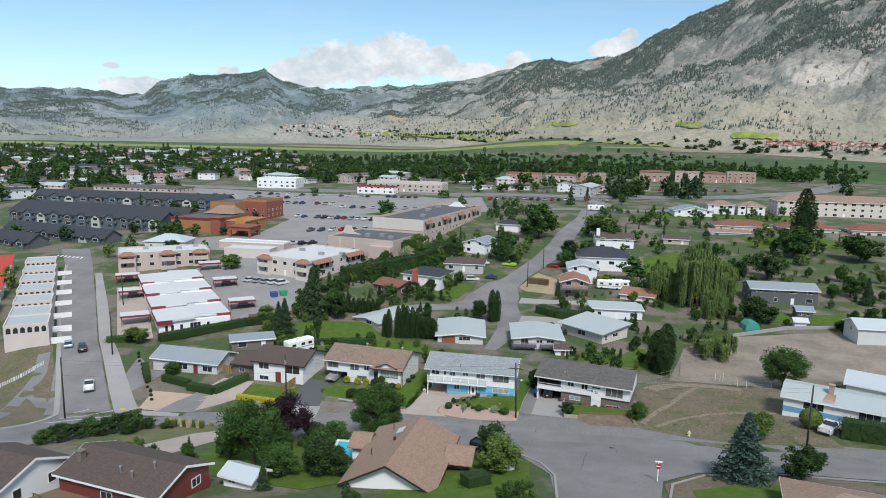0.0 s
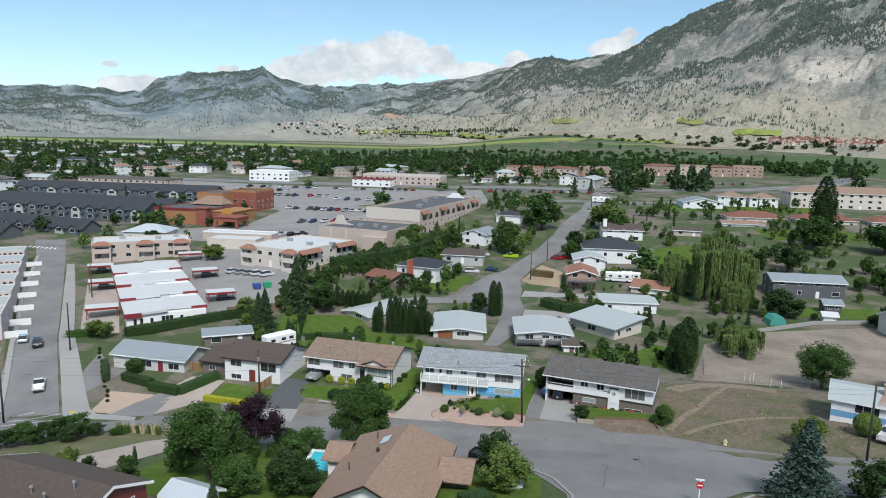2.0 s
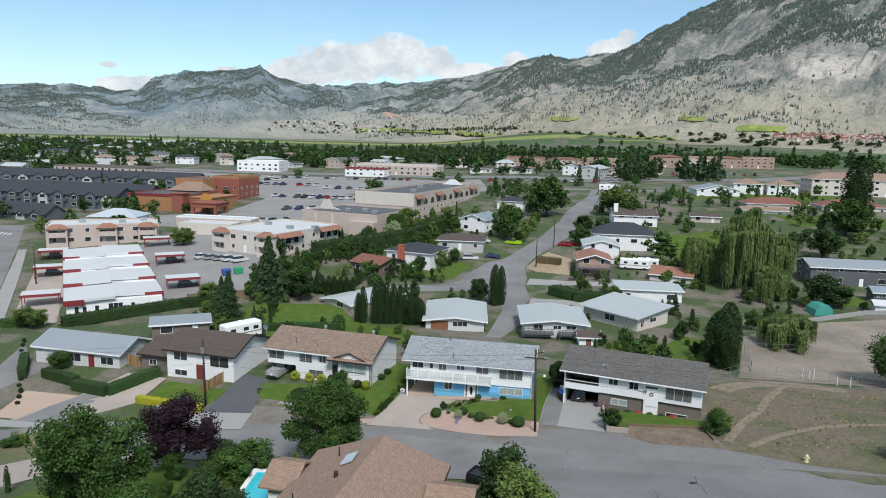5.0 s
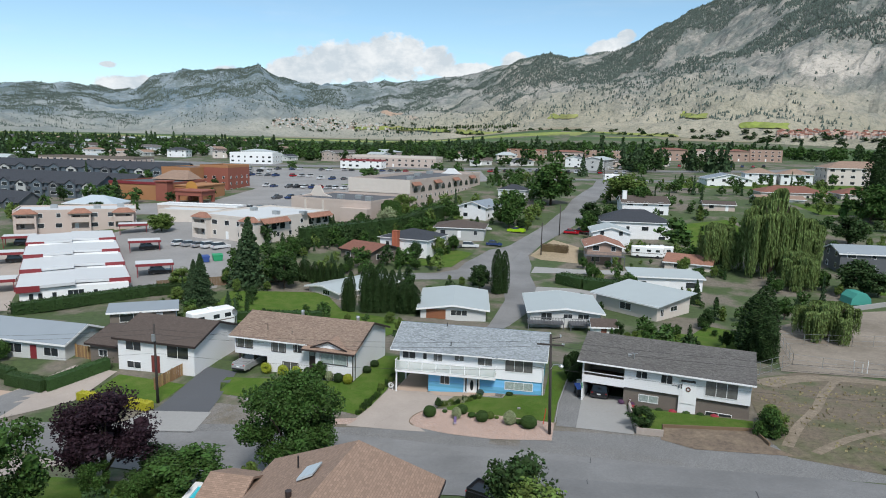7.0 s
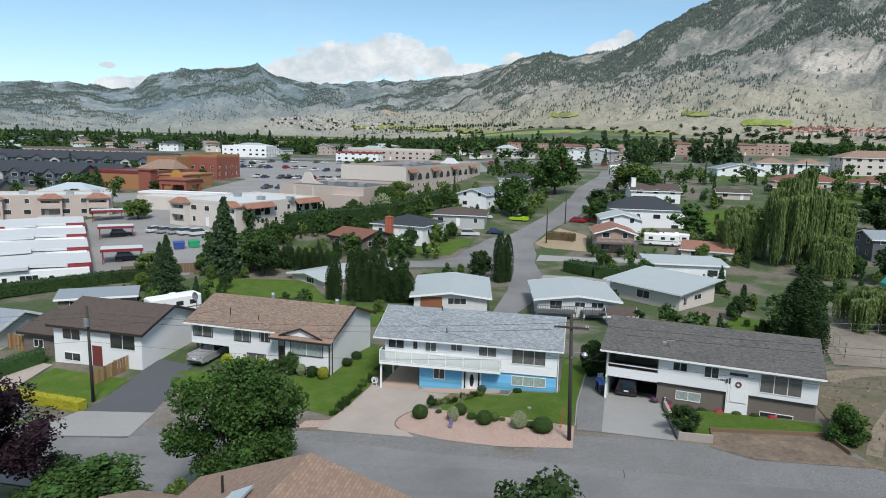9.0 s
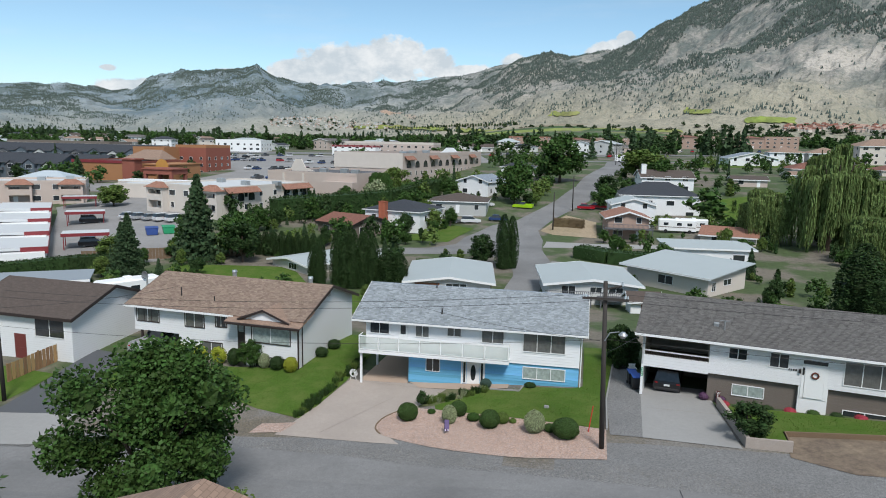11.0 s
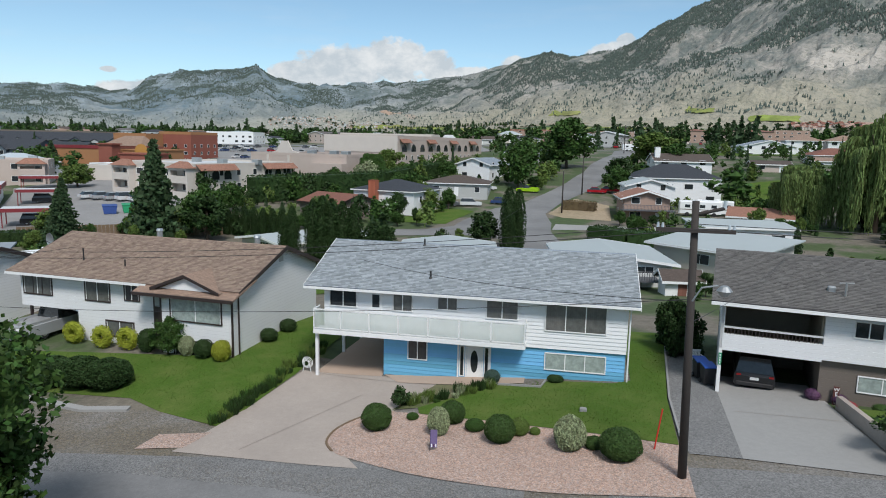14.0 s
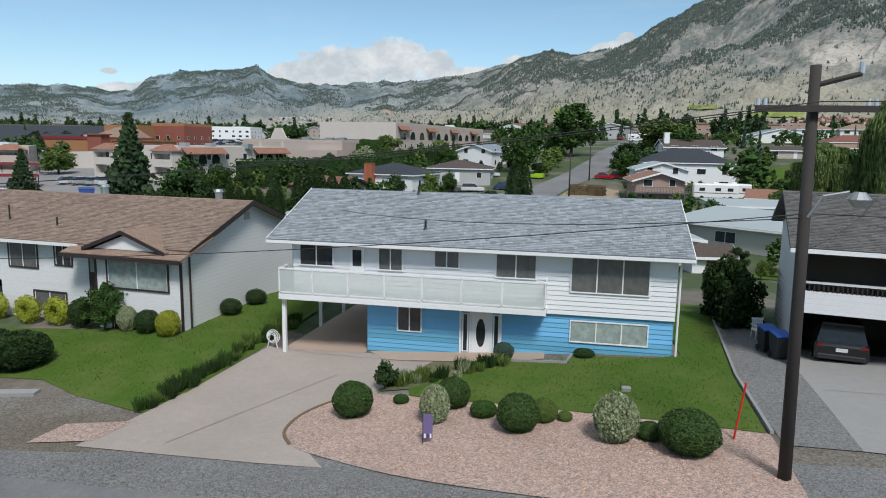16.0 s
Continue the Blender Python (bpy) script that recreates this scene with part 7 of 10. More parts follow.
# distant trees and houses of the town
def town():
    rng = random.Random(11)
    walls, roofs = (M_WHITE, M_CREAM, M_BEIGE, M_GREYW, M_PALEG), (M_RDARK, M_RDBROWN, M_RBROWN, M_RNAVY, M_RPALE)
    keep = [(-330, -150, 80, 270), (-230, -60, 55, 290), (-70, 66, 20, 240), (52, 200, 60, 300), (-300, -60, 270, 400), (-70, 220, 400, 480), (-60, 60, 215, 340), (60, 230, 296, 400)]
    placed = []
    def free(x, y):
        return not any(a < x < b and c < y < d for a, b, c, d in keep)
    n = 0
    while n < 230:
        y = rng.uniform(110, 700) if rng.random() < 0.6 else rng.uniform(400, 1000)
        x = rng.uniform(-0.95 * y - 140, 0.35 * y + 60)
        if not free(x, y) or any((x - a) ** 2 + (y - b) ** 2 < 22 ** 2 for a, b in placed):
            continue
        if y > 480 and x > -0.5 * y + 20:
            continue
        placed.append((x, y))
        n += 1
        big = rng.random() < 0.12
        w, d, h = (rng.uniform(24, 36), rng.uniform(12, 16), 6) if big else (rng.uniform(11, 16), rng.uniform(8, 11), rng.choice((3.0, 3.2, 5.4)))
        i = rng.randrange(5)
        house("suburban house with pitched roof among trees", x, y, sparse=y > 420, yaw=rng.choice((-15, 10, 75)) + rng.uniform(-5, 5), w=w, d=d, h=h, roof=rng.choice(("gable", "hip")), rise=rng.uniform(1.2, 2.0), wall=walls[rng.randrange(5)], roof_m=roofs[i], trim=M_WHITEP, group="town houses")
    for row in range(26):
        y0, x0 = 520 + row * 17, rng.uniform(-260, 60)
        for k in range(rng.randrange(8, 26)):
            x = x0 + k * rng.uniform(8, 13)
            if rng.random() < 0.8:
                far_tree("round", x, y0 + x * 0.05 + rng.gauss(0, 2), rng.uniform(3, 6.5), rng.uniform(2.5, 5), rng.choice((M_LEAFD, M_LEAF)), rng.randrange(1, 4))
    for k in range(46):
        x, y, z = on_slope(-15.6 + k * 0.222, 0.78 + k * 0.011)
        far_tree("column", x, y, rng.uniform(6, 12), rng.uniform(2.0, 3.5), M_LEAF, 1, z - 1)
    for k in range(160):
        x, y, z = on_slope(rng.uniform(-26, 24), rng.uniform(0.5, 1.3))
        far_tree("round", x, y, rng.uniform(5, 10), rng.uniform(4, 8), M_LEAFD, rng.randrange(1, 4), z - 1)
    for k in range(26):
        x = rng.uniform(36, 96)
        far_tree("conifer" if k % 3 else "round", x, 300 + x * 0.35 + rng.uniform(0, 46), rng.uniform(9, 16) if k % 3 else rng.uniform(8, 12), rng.uniform(3, 4.5), M_NEEDLE if k % 3 else M_LEAFD, rng.randrange(1, 3))
    n = 0
    while n < 420:
        y = rng.uniform(400, 860)
        x = rng.uniform(-0.95 * y - 100, -0.12 * y)
        if any((x - a) ** 2 + (y - b) ** 2 < 10 ** 2 for a, b in placed):
            continue
        n += 1
        far_tree("conifer" if n % 6 == 0 else "round", x, y, rng.uniform(6, 11) * (1.3 if n % 6 == 0 else 1), rng.uniform(3.5, 6) * (0.7 if n % 6 == 0 else 1), M_NEEDLE if n % 6 == 0 else rng.choice((M_LEAFD, M_LEAFD, M_LEAF)), rng.randrange(1, 3))
    n = 0
    while n < 1150:
        y = rng.uniform(100, 760) if rng.random() < 0.6 else rng.uniform(400, 1050)
        x = rng.uniform(-0.95 * y - 140, 0.38 * y + 60)
        if y > 640 and x > -0.45 * y and rng.random() < 0.93:
            continue
        if not free(x, y) and rng.random() < 0.96:
            continue
        if any((x - a) ** 2 + (y - b) ** 2 < 9 ** 2 for a, b in placed):
            continue
        n += 1
        if rng.random() < 0.12:
            far_tree("conifer", x, y, rng.uniform(8, 17), None, M_NEEDLE, rng.randrange(1, 3))
        else:
            far_tree("round", x, y, rng.uniform(5, 11), rng.uniform(2.6, 5.5), rng.choice((M_LEAF, M_LEAFD, M_LEAF)), rng.randrange(1, 4))



# ---- gardens filled with trees and bushes ----
def gardens():
    rng = random.Random(21)
    for x0, x1, y0, y1, n, lo, hi in ((-62, -10, 16, 72, 80, 1.0, 3.2), (-70, -20, 60, 135, 120, 1.2, 6), (12, 60, 24, 125, 120, 1.0, 4), (20, 125, 122, 270, 170, 1.5, 5.5), (-60, 0, 130, 255, 85, 2.0, 6.0), (60, 140, 64, 130, 40, 2, 7), (-40, 20, -60, -26, 26, 1.2, 4), (-230, -120, 20, 330, 30, 2.5, 8), (60, 120, -12, 30, 14, 1.5, 4)):
        got = tries = 0
        while got < n and tries < n * 30:
            tries += 1
            x, y = rng.uniform(x0, x1), rng.uniform(y0, y1)
            h = rng.uniform(lo, hi)
            r = h * rng.uniform(0.32, 0.55)
            if not vacant(x, y, r * 0.7) or (22 < x < 36 and 84 < y < 107 and h > 1.6):
                continue
            got += 1
            TAKEN.append((x, y, r * 0.5))
            k = rng.random()
            if y > 140 or x < -75 or got > 46:
                far_tree("conifer" if k < 0.05 else "column" if k < 0.14 else "round", x, y, h * (1.5 if k < 0.05 else 1), r * (1 if k > 0.14 else 0.45), M_NEEDLE if k < 0.05 else rng.choice((M_LEAF, M_LEAFD, M_LEAF, M_LEAFY)), rng.randrange(1, 3))
                continue
            if k < 0.05:
                plant("conifer", x, y, h * 1.5, None, M_NEEDLE, "dark conifer in a garden", rng.randrange(1, 3), True, group="garden trees")
            elif k < 0.15:
                plant("column", x, y, max(2.5, h), h * 0.16, M_LEAFD, "narrow dark cedar in a garden", 5, True, group="garden trees")
            else:
                plant("round", x, y, h, r, rng.choice((M_LEAF, M_LEAFD, M_LEAF, M_LEAFY)), "leafy green garden tree" if h > 3 else "bushy green garden shrub", rng.randrange(1, 4), True, name="tree" if h > 3 else "shrub", group="garden trees" if h > 3 else "garden shrubs")


# ---- vehicles ----
PAINT = {c: mat("car_paint_" + c, v, 0.25, 0.05, 1.0, 0.0, metal=0.3, spec=0.6) for c, v in (("white", (0.72, 0.73, 0.74)), ("silver", (0.42, 0.43, 0.44)), ("black", (0.02, 0.021, 0.024)), ("grey", (0.11, 0.115, 0.125)), ("red", (0.42, 0.01, 0.02)), ("blue", (0.03, 0.06, 0.16)), ("lime", (0.38, 0.62, 0.02)), ("gold", (0.4, 0.3, 0.05)), ("lightblue", (0.35, 0.5, 0.62)))}
M_LAMP = mat("red_tail_lamp", (0.35, 0.01, 0.01), 0.2, 0.05, 1, 0.0)
CARS = {}


def car_meshes(kind, paint):
    L, W, H = {"car": (4.5, 1.78, 1.45), "suv": (4.7, 1.86, 1.68), "pickup": (5.4, 1.9, 1.8)}[kind]
    a = L / 2
    bz = H * 0.56
    side = [(-a, 0.35), (-a + 0.1, 0.25), (a - 0.1, 0.25), (a, 0.4), (a - 0.02, bz * 0.78), (a - 0.25, bz * 0.9), (a * 0.35, bz), (-a + 0.08, bz), (-a, bz * 0.85)]
    body = Shape()
    n = len(side)
    vs = []
    for y, k in ((-W / 2, 0.94), (-W / 2 + 0.02, 0.97), (-W / 2 + 0.12, 1.0), (W / 2 - 0.12, 1.0), (W / 2 - 0.02, 0.97), (W / 2, 0.94)):
        vs += [(x * (0.985 if abs(y) > W / 2 - 0.05 else 1), y, 0.25 + (z - 0.25) * k) for x, z in side]
    fs = [tuple(range(n)), tuple(range(6 * n - 1, 5 * n - 1, -1))]
    for j in range(5):
        fs += [(j * n + (i + 1) % n, j * n + i, (j + 1) * n + i, (j + 1) * n + (i + 1) % n) for i in range(n)]
    body.add(vs, fs)
    c0, c1, t0, t1 = {"car": (-a + 0.35, a * 0.42, -a + 1.0, a * 0.05), "suv": (-a + 0.1, a * 0.45, -a + 0.4, a * 0.12), "pickup": (-0.55, a * 0.42, -0.35, a * 0.1)}[kind]
    glass, roof = Shape(), Shape()
    w0, w1 = W / 2 - 0.06, W / 2 - 0.24
    glass.add([(c0, -w0, bz - 0.02), (c1, -w0, bz - 0.02), (c1, w0, bz - 0.02), (c0, w0, bz - 0.02), (t0, -w1, H - 0.06), (t1, -w1, H - 0.06), (t1, w1, H - 0.06), (t0, w1, H - 0.06)], [(0, 1, 5, 4), (1, 2, 6, 5), (2, 3, 7, 6), (3, 0, 4, 7)])
    roof.bevel_box(t0 - 0.06, -w1 - 0.03, H - 0.08, t1 + 0.05, w1 + 0.03, H, 0.03)
    if kind == "pickup":
        roof.box(-a + 0.1, -W / 2 + 0.08, bz, -0.6, -W / 2 + 0.16, bz + 0.16).box(-a + 0.1, W / 2 - 0.16, bz, -0.6, W / 2 - 0.08, bz + 0.16).box(-a + 0.05, -W / 2 + 0.1, bz - 0.1, -a + 0.12, W / 2 - 0.1, bz + 0.16)
    tail = Shape()
    for s_ in (-1, 1):
        tail.box(-a - 0.015, s_ * W * 0.4 - 0.13, bz * 0.84, -a + 0.06, s_ * W * 0.4 + 0.09, bz * 0.93)
    wheel = Shape()
    wheel.tube((0, -0.11, 0), (0, 0.11, 0), 0.34, 0.34, 14, 0).tube((0, -0.118, 0), (0, 0.118, 0), 0.2, 0.2, 10, 1)
    return (L, W, body.mesh("body", PAINT[paint]), glass.mesh("cabin_glass", M_GLASS), roof.mesh("cabin_roof", PAINT[paint]), tail.mesh("tail_lamps", M_LAMP), wheel.mesh("wheel", M_TYRE, M_RIM))


def car(x, y, yaw, paint="white", kind="car", label="", z=None, group=""):
    if (kind, paint) not in CARS:
        CARS[(kind, paint)] = car_meshes(kind, paint)
    L, W, body, glass, roof, tail, wheel = CARS[(kind, paint)]
    names = {"car": "parked %s saloon car", "suv": "parked %s sport utility car", "pickup": "parked %s pickup truck"}
    ob = thing({"car": "car", "suv": "car", "pickup": "pickup_truck"}[kind], label or names[kind] % paint + " on the asphalt", "car" if kind != "pickup" else "pickup truck", pose(x, y, (land(x, y) if z is None else z) + 0.06, 0, 0, yaw), group)
    for nm, me in (("body", body), ("cabin_glass", glass), ("cabin_roof", roof), ("tail_lamps", tail)):
        part(nm, me, None, ob)
    if y < 10:
        part("number_plate", Shape().box(-L / 2 - 0.02, -0.2, 0.62, -L / 2 + 0.02, 0.2, 0.76), M_WHITEP, ob)
        part("bumper", Shape().bevel_box(-L / 2 - 0.06, -W / 2 + 0.1, 0.32, -L / 2 + 0.1, W / 2 - 0.1, 0.5, 0.03), M_BLACK, ob)
    for sx in (-0.31, 0.31):
        for sy in (-1, 1):
            w = part("wheel", wheel, None, ob)
            w.location = (sx * L, sy * (W / 2 - 0.12), 0.34)
    return ob


car(15.3, 2.2, 79, "black", "suv", "dark sport utility car parked in an open garage", z=0.72)
car(-27.8, 3.2, 84, "silver", "pickup", "silver pickup truck parked under a carport")
car(-77.5, -6.3, 128, "white", "pickup", "white pickup truck driving on the road")
car(-91.5, 9, 130, "black", "suv", "black sport utility car on the road")
car(-96.8, 10.9, 130, "lightblue", "car", "light blue car at the roadside")
car(7.6, -28, -20, "black", "pickup", "black pickup truck beside a house")
car(-6.2, 129.3, 170, "lime", "pickup", "bright lime green pickup truck on a drive")
car(10.1, 129.8, -6, "red", "car", "bright red car parked on a drive")
car(13.2, 132, -6, "red", "car", "red car parked on a drive")
car(-16.5, 107.4, 10, "white", "suv", "white sport utility car on a drive")
car(-21.5, 106.6, 10, "grey", "pickup", "grey pickup truck on a drive")
car(-10.5, 111, 5, "blue", "car", "dark blue car on a drive")
car(-16, 128.5, 20, "white", "suv", "white sport utility car beside a house")
car(59.5, -9.5, 55, "white", "pickup", "old white pickup truck with a load of timber")
for i, c in enumerate(("white", "silver", "silver", "white", "white")):
    car(-86 + i * 3.0, 79.5 - i * 0.4, 60, c, "car" if i < 3 else "suv", group="cars beside the flats")
rng_cars = random.Random(3)
for row, (xa, ya, xb, yb, n) in enumerate(((-115.5, 139, -83.7, 147.4, 9), (-130.5, 219.4, -79.6, 215.2, 14), (-106, 177.6, -81.8, 185.2, 6), (-219.8, 275.9, -125, 269.5, 20), (-205.1, 311.5, -87.8, 311.7, 26), (-126, 259.2, -56.1, 260.5, 12), (-36.6, 297.7, 35.1, 307.2, 18), (-12.5, 350.5, 35, 346, 12), (35, 377.8, 130.5, 385.8, 16), (-249.5, 296.6, -164.4, 294.3, 14))):
    for i in range(n):
        if rng_cars.random() < 0.25:
            continue
        t = i / max(1, n - 1)
        car(xa + (xb - xa) * t, ya + (yb - ya) * t + rng_cars.uniform(-0.6, 0.6), 80 + rng_cars.choice((0, 180)), rng_cars.choice(("white", "silver", "black", "grey", "grey", "blue", "white", "silver", "black", "red")), rng_cars.choice(("car", "suv", "pickup")), group="cars in the car park")


def motorhome(x, y, yaw, L=7.5, label="white motorhome with dark windows"):
    ob = thing("motorhome", label, "motorhome", pose(x, y, land(x, y) + 0.05, 0, 0, yaw))
    part("body", Shape().bevel_box(-L / 2, -1.2, 0.5, L / 2, 1.2, 3.0, 0.18), M_WHITEP, ob)
    part("stripe", Shape().box(-L / 2 + 0.2, -1.215, 1.25, L / 2 - 0.2, 1.215, 1.4), M_BROWNW, ob)
    for u in (-0.3, 0.05, 0.32):
        part("side_window", Shape().box(u * L - 0.5, -1.22, 1.7, u * L + 0.5, 1.22, 2.3), M_GLASS, ob)
    part("windscreen", Shape().box(L / 2 - 0.1, -1.0, 1.5, L / 2 + 0.02, 1.0, 2.5), M_GLASS, ob)
    part("roof_unit", Shape().bevel_box(-0.5, -0.4, 3.0, 0.4, 0.4, 3.3, 0.08), M_WHITEP, ob)
    for sx in (-0.3, 0.33):
        for sy in (-1, 1):
            part("wheel", Shape().tube((sx * L, sy * 1.0, 0.4), (sx * L, sy * 1.22, 0.4), 0.4, n=12), M_TYRE, ob)


motorhome(-43.1, 20.1, 58, 7.0, "white travel trailer with silver trim")
motorhome(29.8, 108.2, -4, 8.0)
motorhome(33.5, 109.7, -12, 6.0, "white camper on a drive")
motorhome(27.2, 258.4, 0, 9, "white bus on the far street")


# ---- poles and wires ----
def pole(x, y, h, lean=(0, 0), arm=0.0, lamp=False, label="weathered wooden utility pole", z=None, r=0.16, second=0.0, drum=False):
    z = land(x, y) if z is None else z
    ob = thing("utility_pole", label, "utility pole", pose(x, y, z))
    top = (lean[0], lean[1], h)
    part("shaft", Shape().tube((0, 0, -0.3), top, r, r * 0.72, 12), M_POLE, ob, smooth=True)
    if arm:
        ca = part("crossarm", Shape().box(-arm / 2, -0.06, -0.07, arm / 2, 0.06, 0.07), M_POLE, ob)
        ca.location = (top[0] * 0.9, top[1] * 0.9 - 0.2, h * 0.905)
        for u in (-0.48, -0.42, 0.42, 0.48):
            part("insulator", Shape().tube((u * arm, -0.0, 0.07), (u * arm, 0, 0.22), 0.05, 0.035), M_RMETAL, ca)
    if second:
        sa = part("top_bracket", Shape().tube((0, 0, 0), (second, -0.1, 0.25), 0.06), M_POLE, ob)
        sa.location = (top[0], top[1], h - 0.45)
        part("insulator", Shape().tube((second, -0.1, 0.25), (second, -0.1, 0.5), 0.06), M_RMETAL, sa)
    if lamp:
        la = part("lamp_arm", Shape().tube((0, -0.15, 0), (0.25, -0.25, 0.5), 0.03).tube((0.25, -0.25, 0.5), (0.75, -0.35, 0.62), 0.03), M_STEEL, ob)
        la.location = (lean[0] * 0.6, lean[1] * 0.6, h * 0.665)
        part("lamp_head", Shape().tube((0.95, -0.38, 0.62), (0.95, -0.38, 0.46), 0.12, 0.26, 12).tube((0.95, -0.38, 0.46), (0.95, -0.38, 0.28), 0.26, 0.12, 12), M_STEEL, la)
    if drum:
        part("transformer", Shape().tube((0.0, -0.3, h * 0.8), (0.0, -0.3, h * 0.88), 0.22, 0.22, 12), M_STEEL, ob)
    return Vector((x + top[0], y + top[1], z + h))


def wire(a, b, sag=0.4, r=0.012, label="black overhead cable"):
    a, b = Vector(a), Vector(b)
    s = Shape()
    n = 14
    pts = [a.lerp(b, i / n) - Vector((0, 0, sag * 4 * (i / n) * (1 - i / n))) for i in range(n + 1)]
    d = (b - a).cross(Vector((0, 0, 1))).normalized() * r
    s.v = [tuple(p + o) for p in pts for o in (d, Vector((0, 0, r)), -d, Vector((0, 0, -r)))]
    s.f = [(i * 4 + k, i * 4 + (k + 1) % 4, i * 4 + 4 + (k + 1) % 4, i * 4 + 4 + k) for i in range(n) for k in range(4)]
    s.s = [0] * len(s.f)
    solo("overhead_cable", s, M_BLACK, label + " between poles", "cable", group="overhead cables")


P0 = pole(10.05, -10.55, 10.1, (-0.35, -0.45), 2.5, True, "dark weathered utility pole with crossarm and street lamp", z=0.8, second=0.9)
P1 = pole(-33.7, -7.4, 9.2, (-0.1, 0), 0, False, "wooden utility pole with a transformer drum", drum=True)
P2 = pole(-69.7, -22, 11.5)
P3 = pole(-82.5, 7.5, 10.0)
P4 = pole(54, -17, 10.0)
P5 = pole(2.7, 104.3, 8.5, label="wooden utility pole beside the street")
P6 = pole(6.6, 127.5, 9, label="wooden utility pole beside the street")
P7 = pole(-109.7, 47.7, 9)
P8 = pole(22.4, 241.6, 11, (0, 0), 2.0)
for p, q in ((P0, P1), (P1, P2), (P0, P4), (P5, P6)):
    d = Vector((q.x - p.x, q.y - p.y, 0)).normalized()
    n_ = Vector((-d.y, d.x, 0))
    if p is P5:
        wire(p, q, 0.5)
        continue
    for k, dz in ((0.9, -0.85), (-0.9, -0.85), (0.1, -3.3)):
        wire(p + n_ * k + Vector((0, 0, dz)), q + n_ * k + Vector((0, 0, dz)), 0.7)
wire(P0 + Vector((0, 0, -3.4)), (-6, 2.0, 5.9), 0.35, label="black service cable")
wire(P0 + Vector((0, 0, -4.2)), (16.5, 2.5, 7.2), 0.3, label="black service cable")
wire(P1 + Vector((0, 0, -2)), (-25.2, 2.5, 5.6), 0.3, label="black service cable")
wire(P5, (-3, 40, 4), 0.8, label="black service cable")


# ---- more leaf and stone colours ----
M_GRASSP = mat("pale_grass_plumes", (0.34, 0.33, 0.18), 0.8, 0.2, 2.0, 0.0, per="island")
M_GOLDG = mat("golden_green_leaves", (0.24, 0.27, 0.03), 0.6, 0.3, 1.5, 0.0, per="island", spec=0.15)
M_FLOWER = mat("red_flowers", (0.35, 0.03, 0.04), 0.7, 0.3, 4.0, 0.0, per="island")
M_FLOWERP = mat("purple_flowers", (0.075, 0.03, 0.075), 0.7, 0.3, 4.0, 0.0, per="island")
M_STONEP = mat("pink_stone_chips", (0.44, 0.30, 0.24), 0.95, 0.2, 4.0, 0.0, per="island", pervar=0.4)
M_STONEG = mat("grey_stone_chips", (0.22, 0.21, 0.195), 0.95, 0.2, 4.0, 0.0, per="island", pervar=0.4)


# ---- town houses, terraces and carports to the west ----
M_SLATEW = mat("slate_blue_siding", (0.09, 0.115, 0.14), 0.6, 0.1, 2.0, kind="lap", period=0.2)


def town_row(x, y, yaw, n, unit, d, h, label, wall=M_SLATEW, low=False):
    ob = thing("town_house_row", label, "town houses", pose(x, y, land(x, y), 0, 0, yaw), "town house rows")
    W = n * unit
    TAKEN.extend((x + math.cos(radians(yaw)) * (i - n / 2) * unit, y + math.sin(radians(yaw)) * (i - n / 2) * unit, d * 0.6) for i in range(n + 1))
    part("wall", wall_shape(W, d, h, 3.0, "gable", "x"), wall, ob)
    roof_parts(ob, "gable", W, d, h, 3.0, 0.6, M_RNAVY, M_DKGREY, "x")
    for i in range(n):
        u = (i + 0.5) * unit - W / 2
        tone = (M_DKGREY, M_SLATEW, M_GREYW, M_SLATEW)[i % 4]
        hh = h + (0.0 if i % 2 else -0.7)
        part("bay", Shape().prism([(u - unit * 0.3, -0.5), (u + unit * 0.3, -0.5), (u + unit * 0.3, hh - 0.8), (u, hh + 0.9), (u - unit * 0.3, hh - 0.8)], -d / 2 - 1.0, -d / 2 + 3), tone, ob)
        part("bay_roof", Shape().slab([(u, -d / 2 - 1.3, hh + 1.1), (u + unit * 0.37, -d / 2 - 1.3, hh - 0.85), (u + unit * 0.37, -d / 2 + 3.2, hh - 0.85), (u, -d / 2 + 3.6, hh + 1.1)], 0.14).slab([(u - unit * 0.37, -d / 2 - 1.3, hh - 0.85), (u, -d / 2 - 1.3, hh + 1.1), (u, -d / 2 + 3.6, hh + 1.1), (u - unit * 0.37, -d / 2 + 3.2, hh - 0.85)], 0.14), M_RNAVY, ob)
        for k in range(1 if low else 2):
            w = window(ob, "f", u, 0.9 + k * 2.8, unit * 0.34, 1.3, (W, d), far=True)
            w.location.y -= 1.0
        if not low:
            part("balcony", Shape().box(u + unit * 0.3, -d / 2 - 0.9, 2.6, u + unit * 0.48, -d / 2, 3.6), M_DKGREY, ob)


town_row(-219, 171, -4, 11, 8.2, 11, 6, "row of grey and white town houses with dark roofs")
town_row(-240, 233, 4, 13, 9.2, 12, 6.4, "row of grey and white town houses with dark roofs")
town_row(-208, 138, -12, 8, 8, 9, 2.8, "low row of garages with dark roofs", M_DKGREY, True)
town_row(-232, 198, -2, 12, 8.8, 11, 4, "low row of dark town houses", M_DKGREY, True)
town_row(-222, 120, -14, 6, 8.2, 9, 2.8, "low row of garages with dark roofs", M_DKGREY, True)
house("grey block of flats beyond the town houses", -255.8, 265.6, 0, 60, 18, 8, "flat", 0.8, M_BEIGE, M_RTAR, M_BROWNW, name="flats", storeys=3)
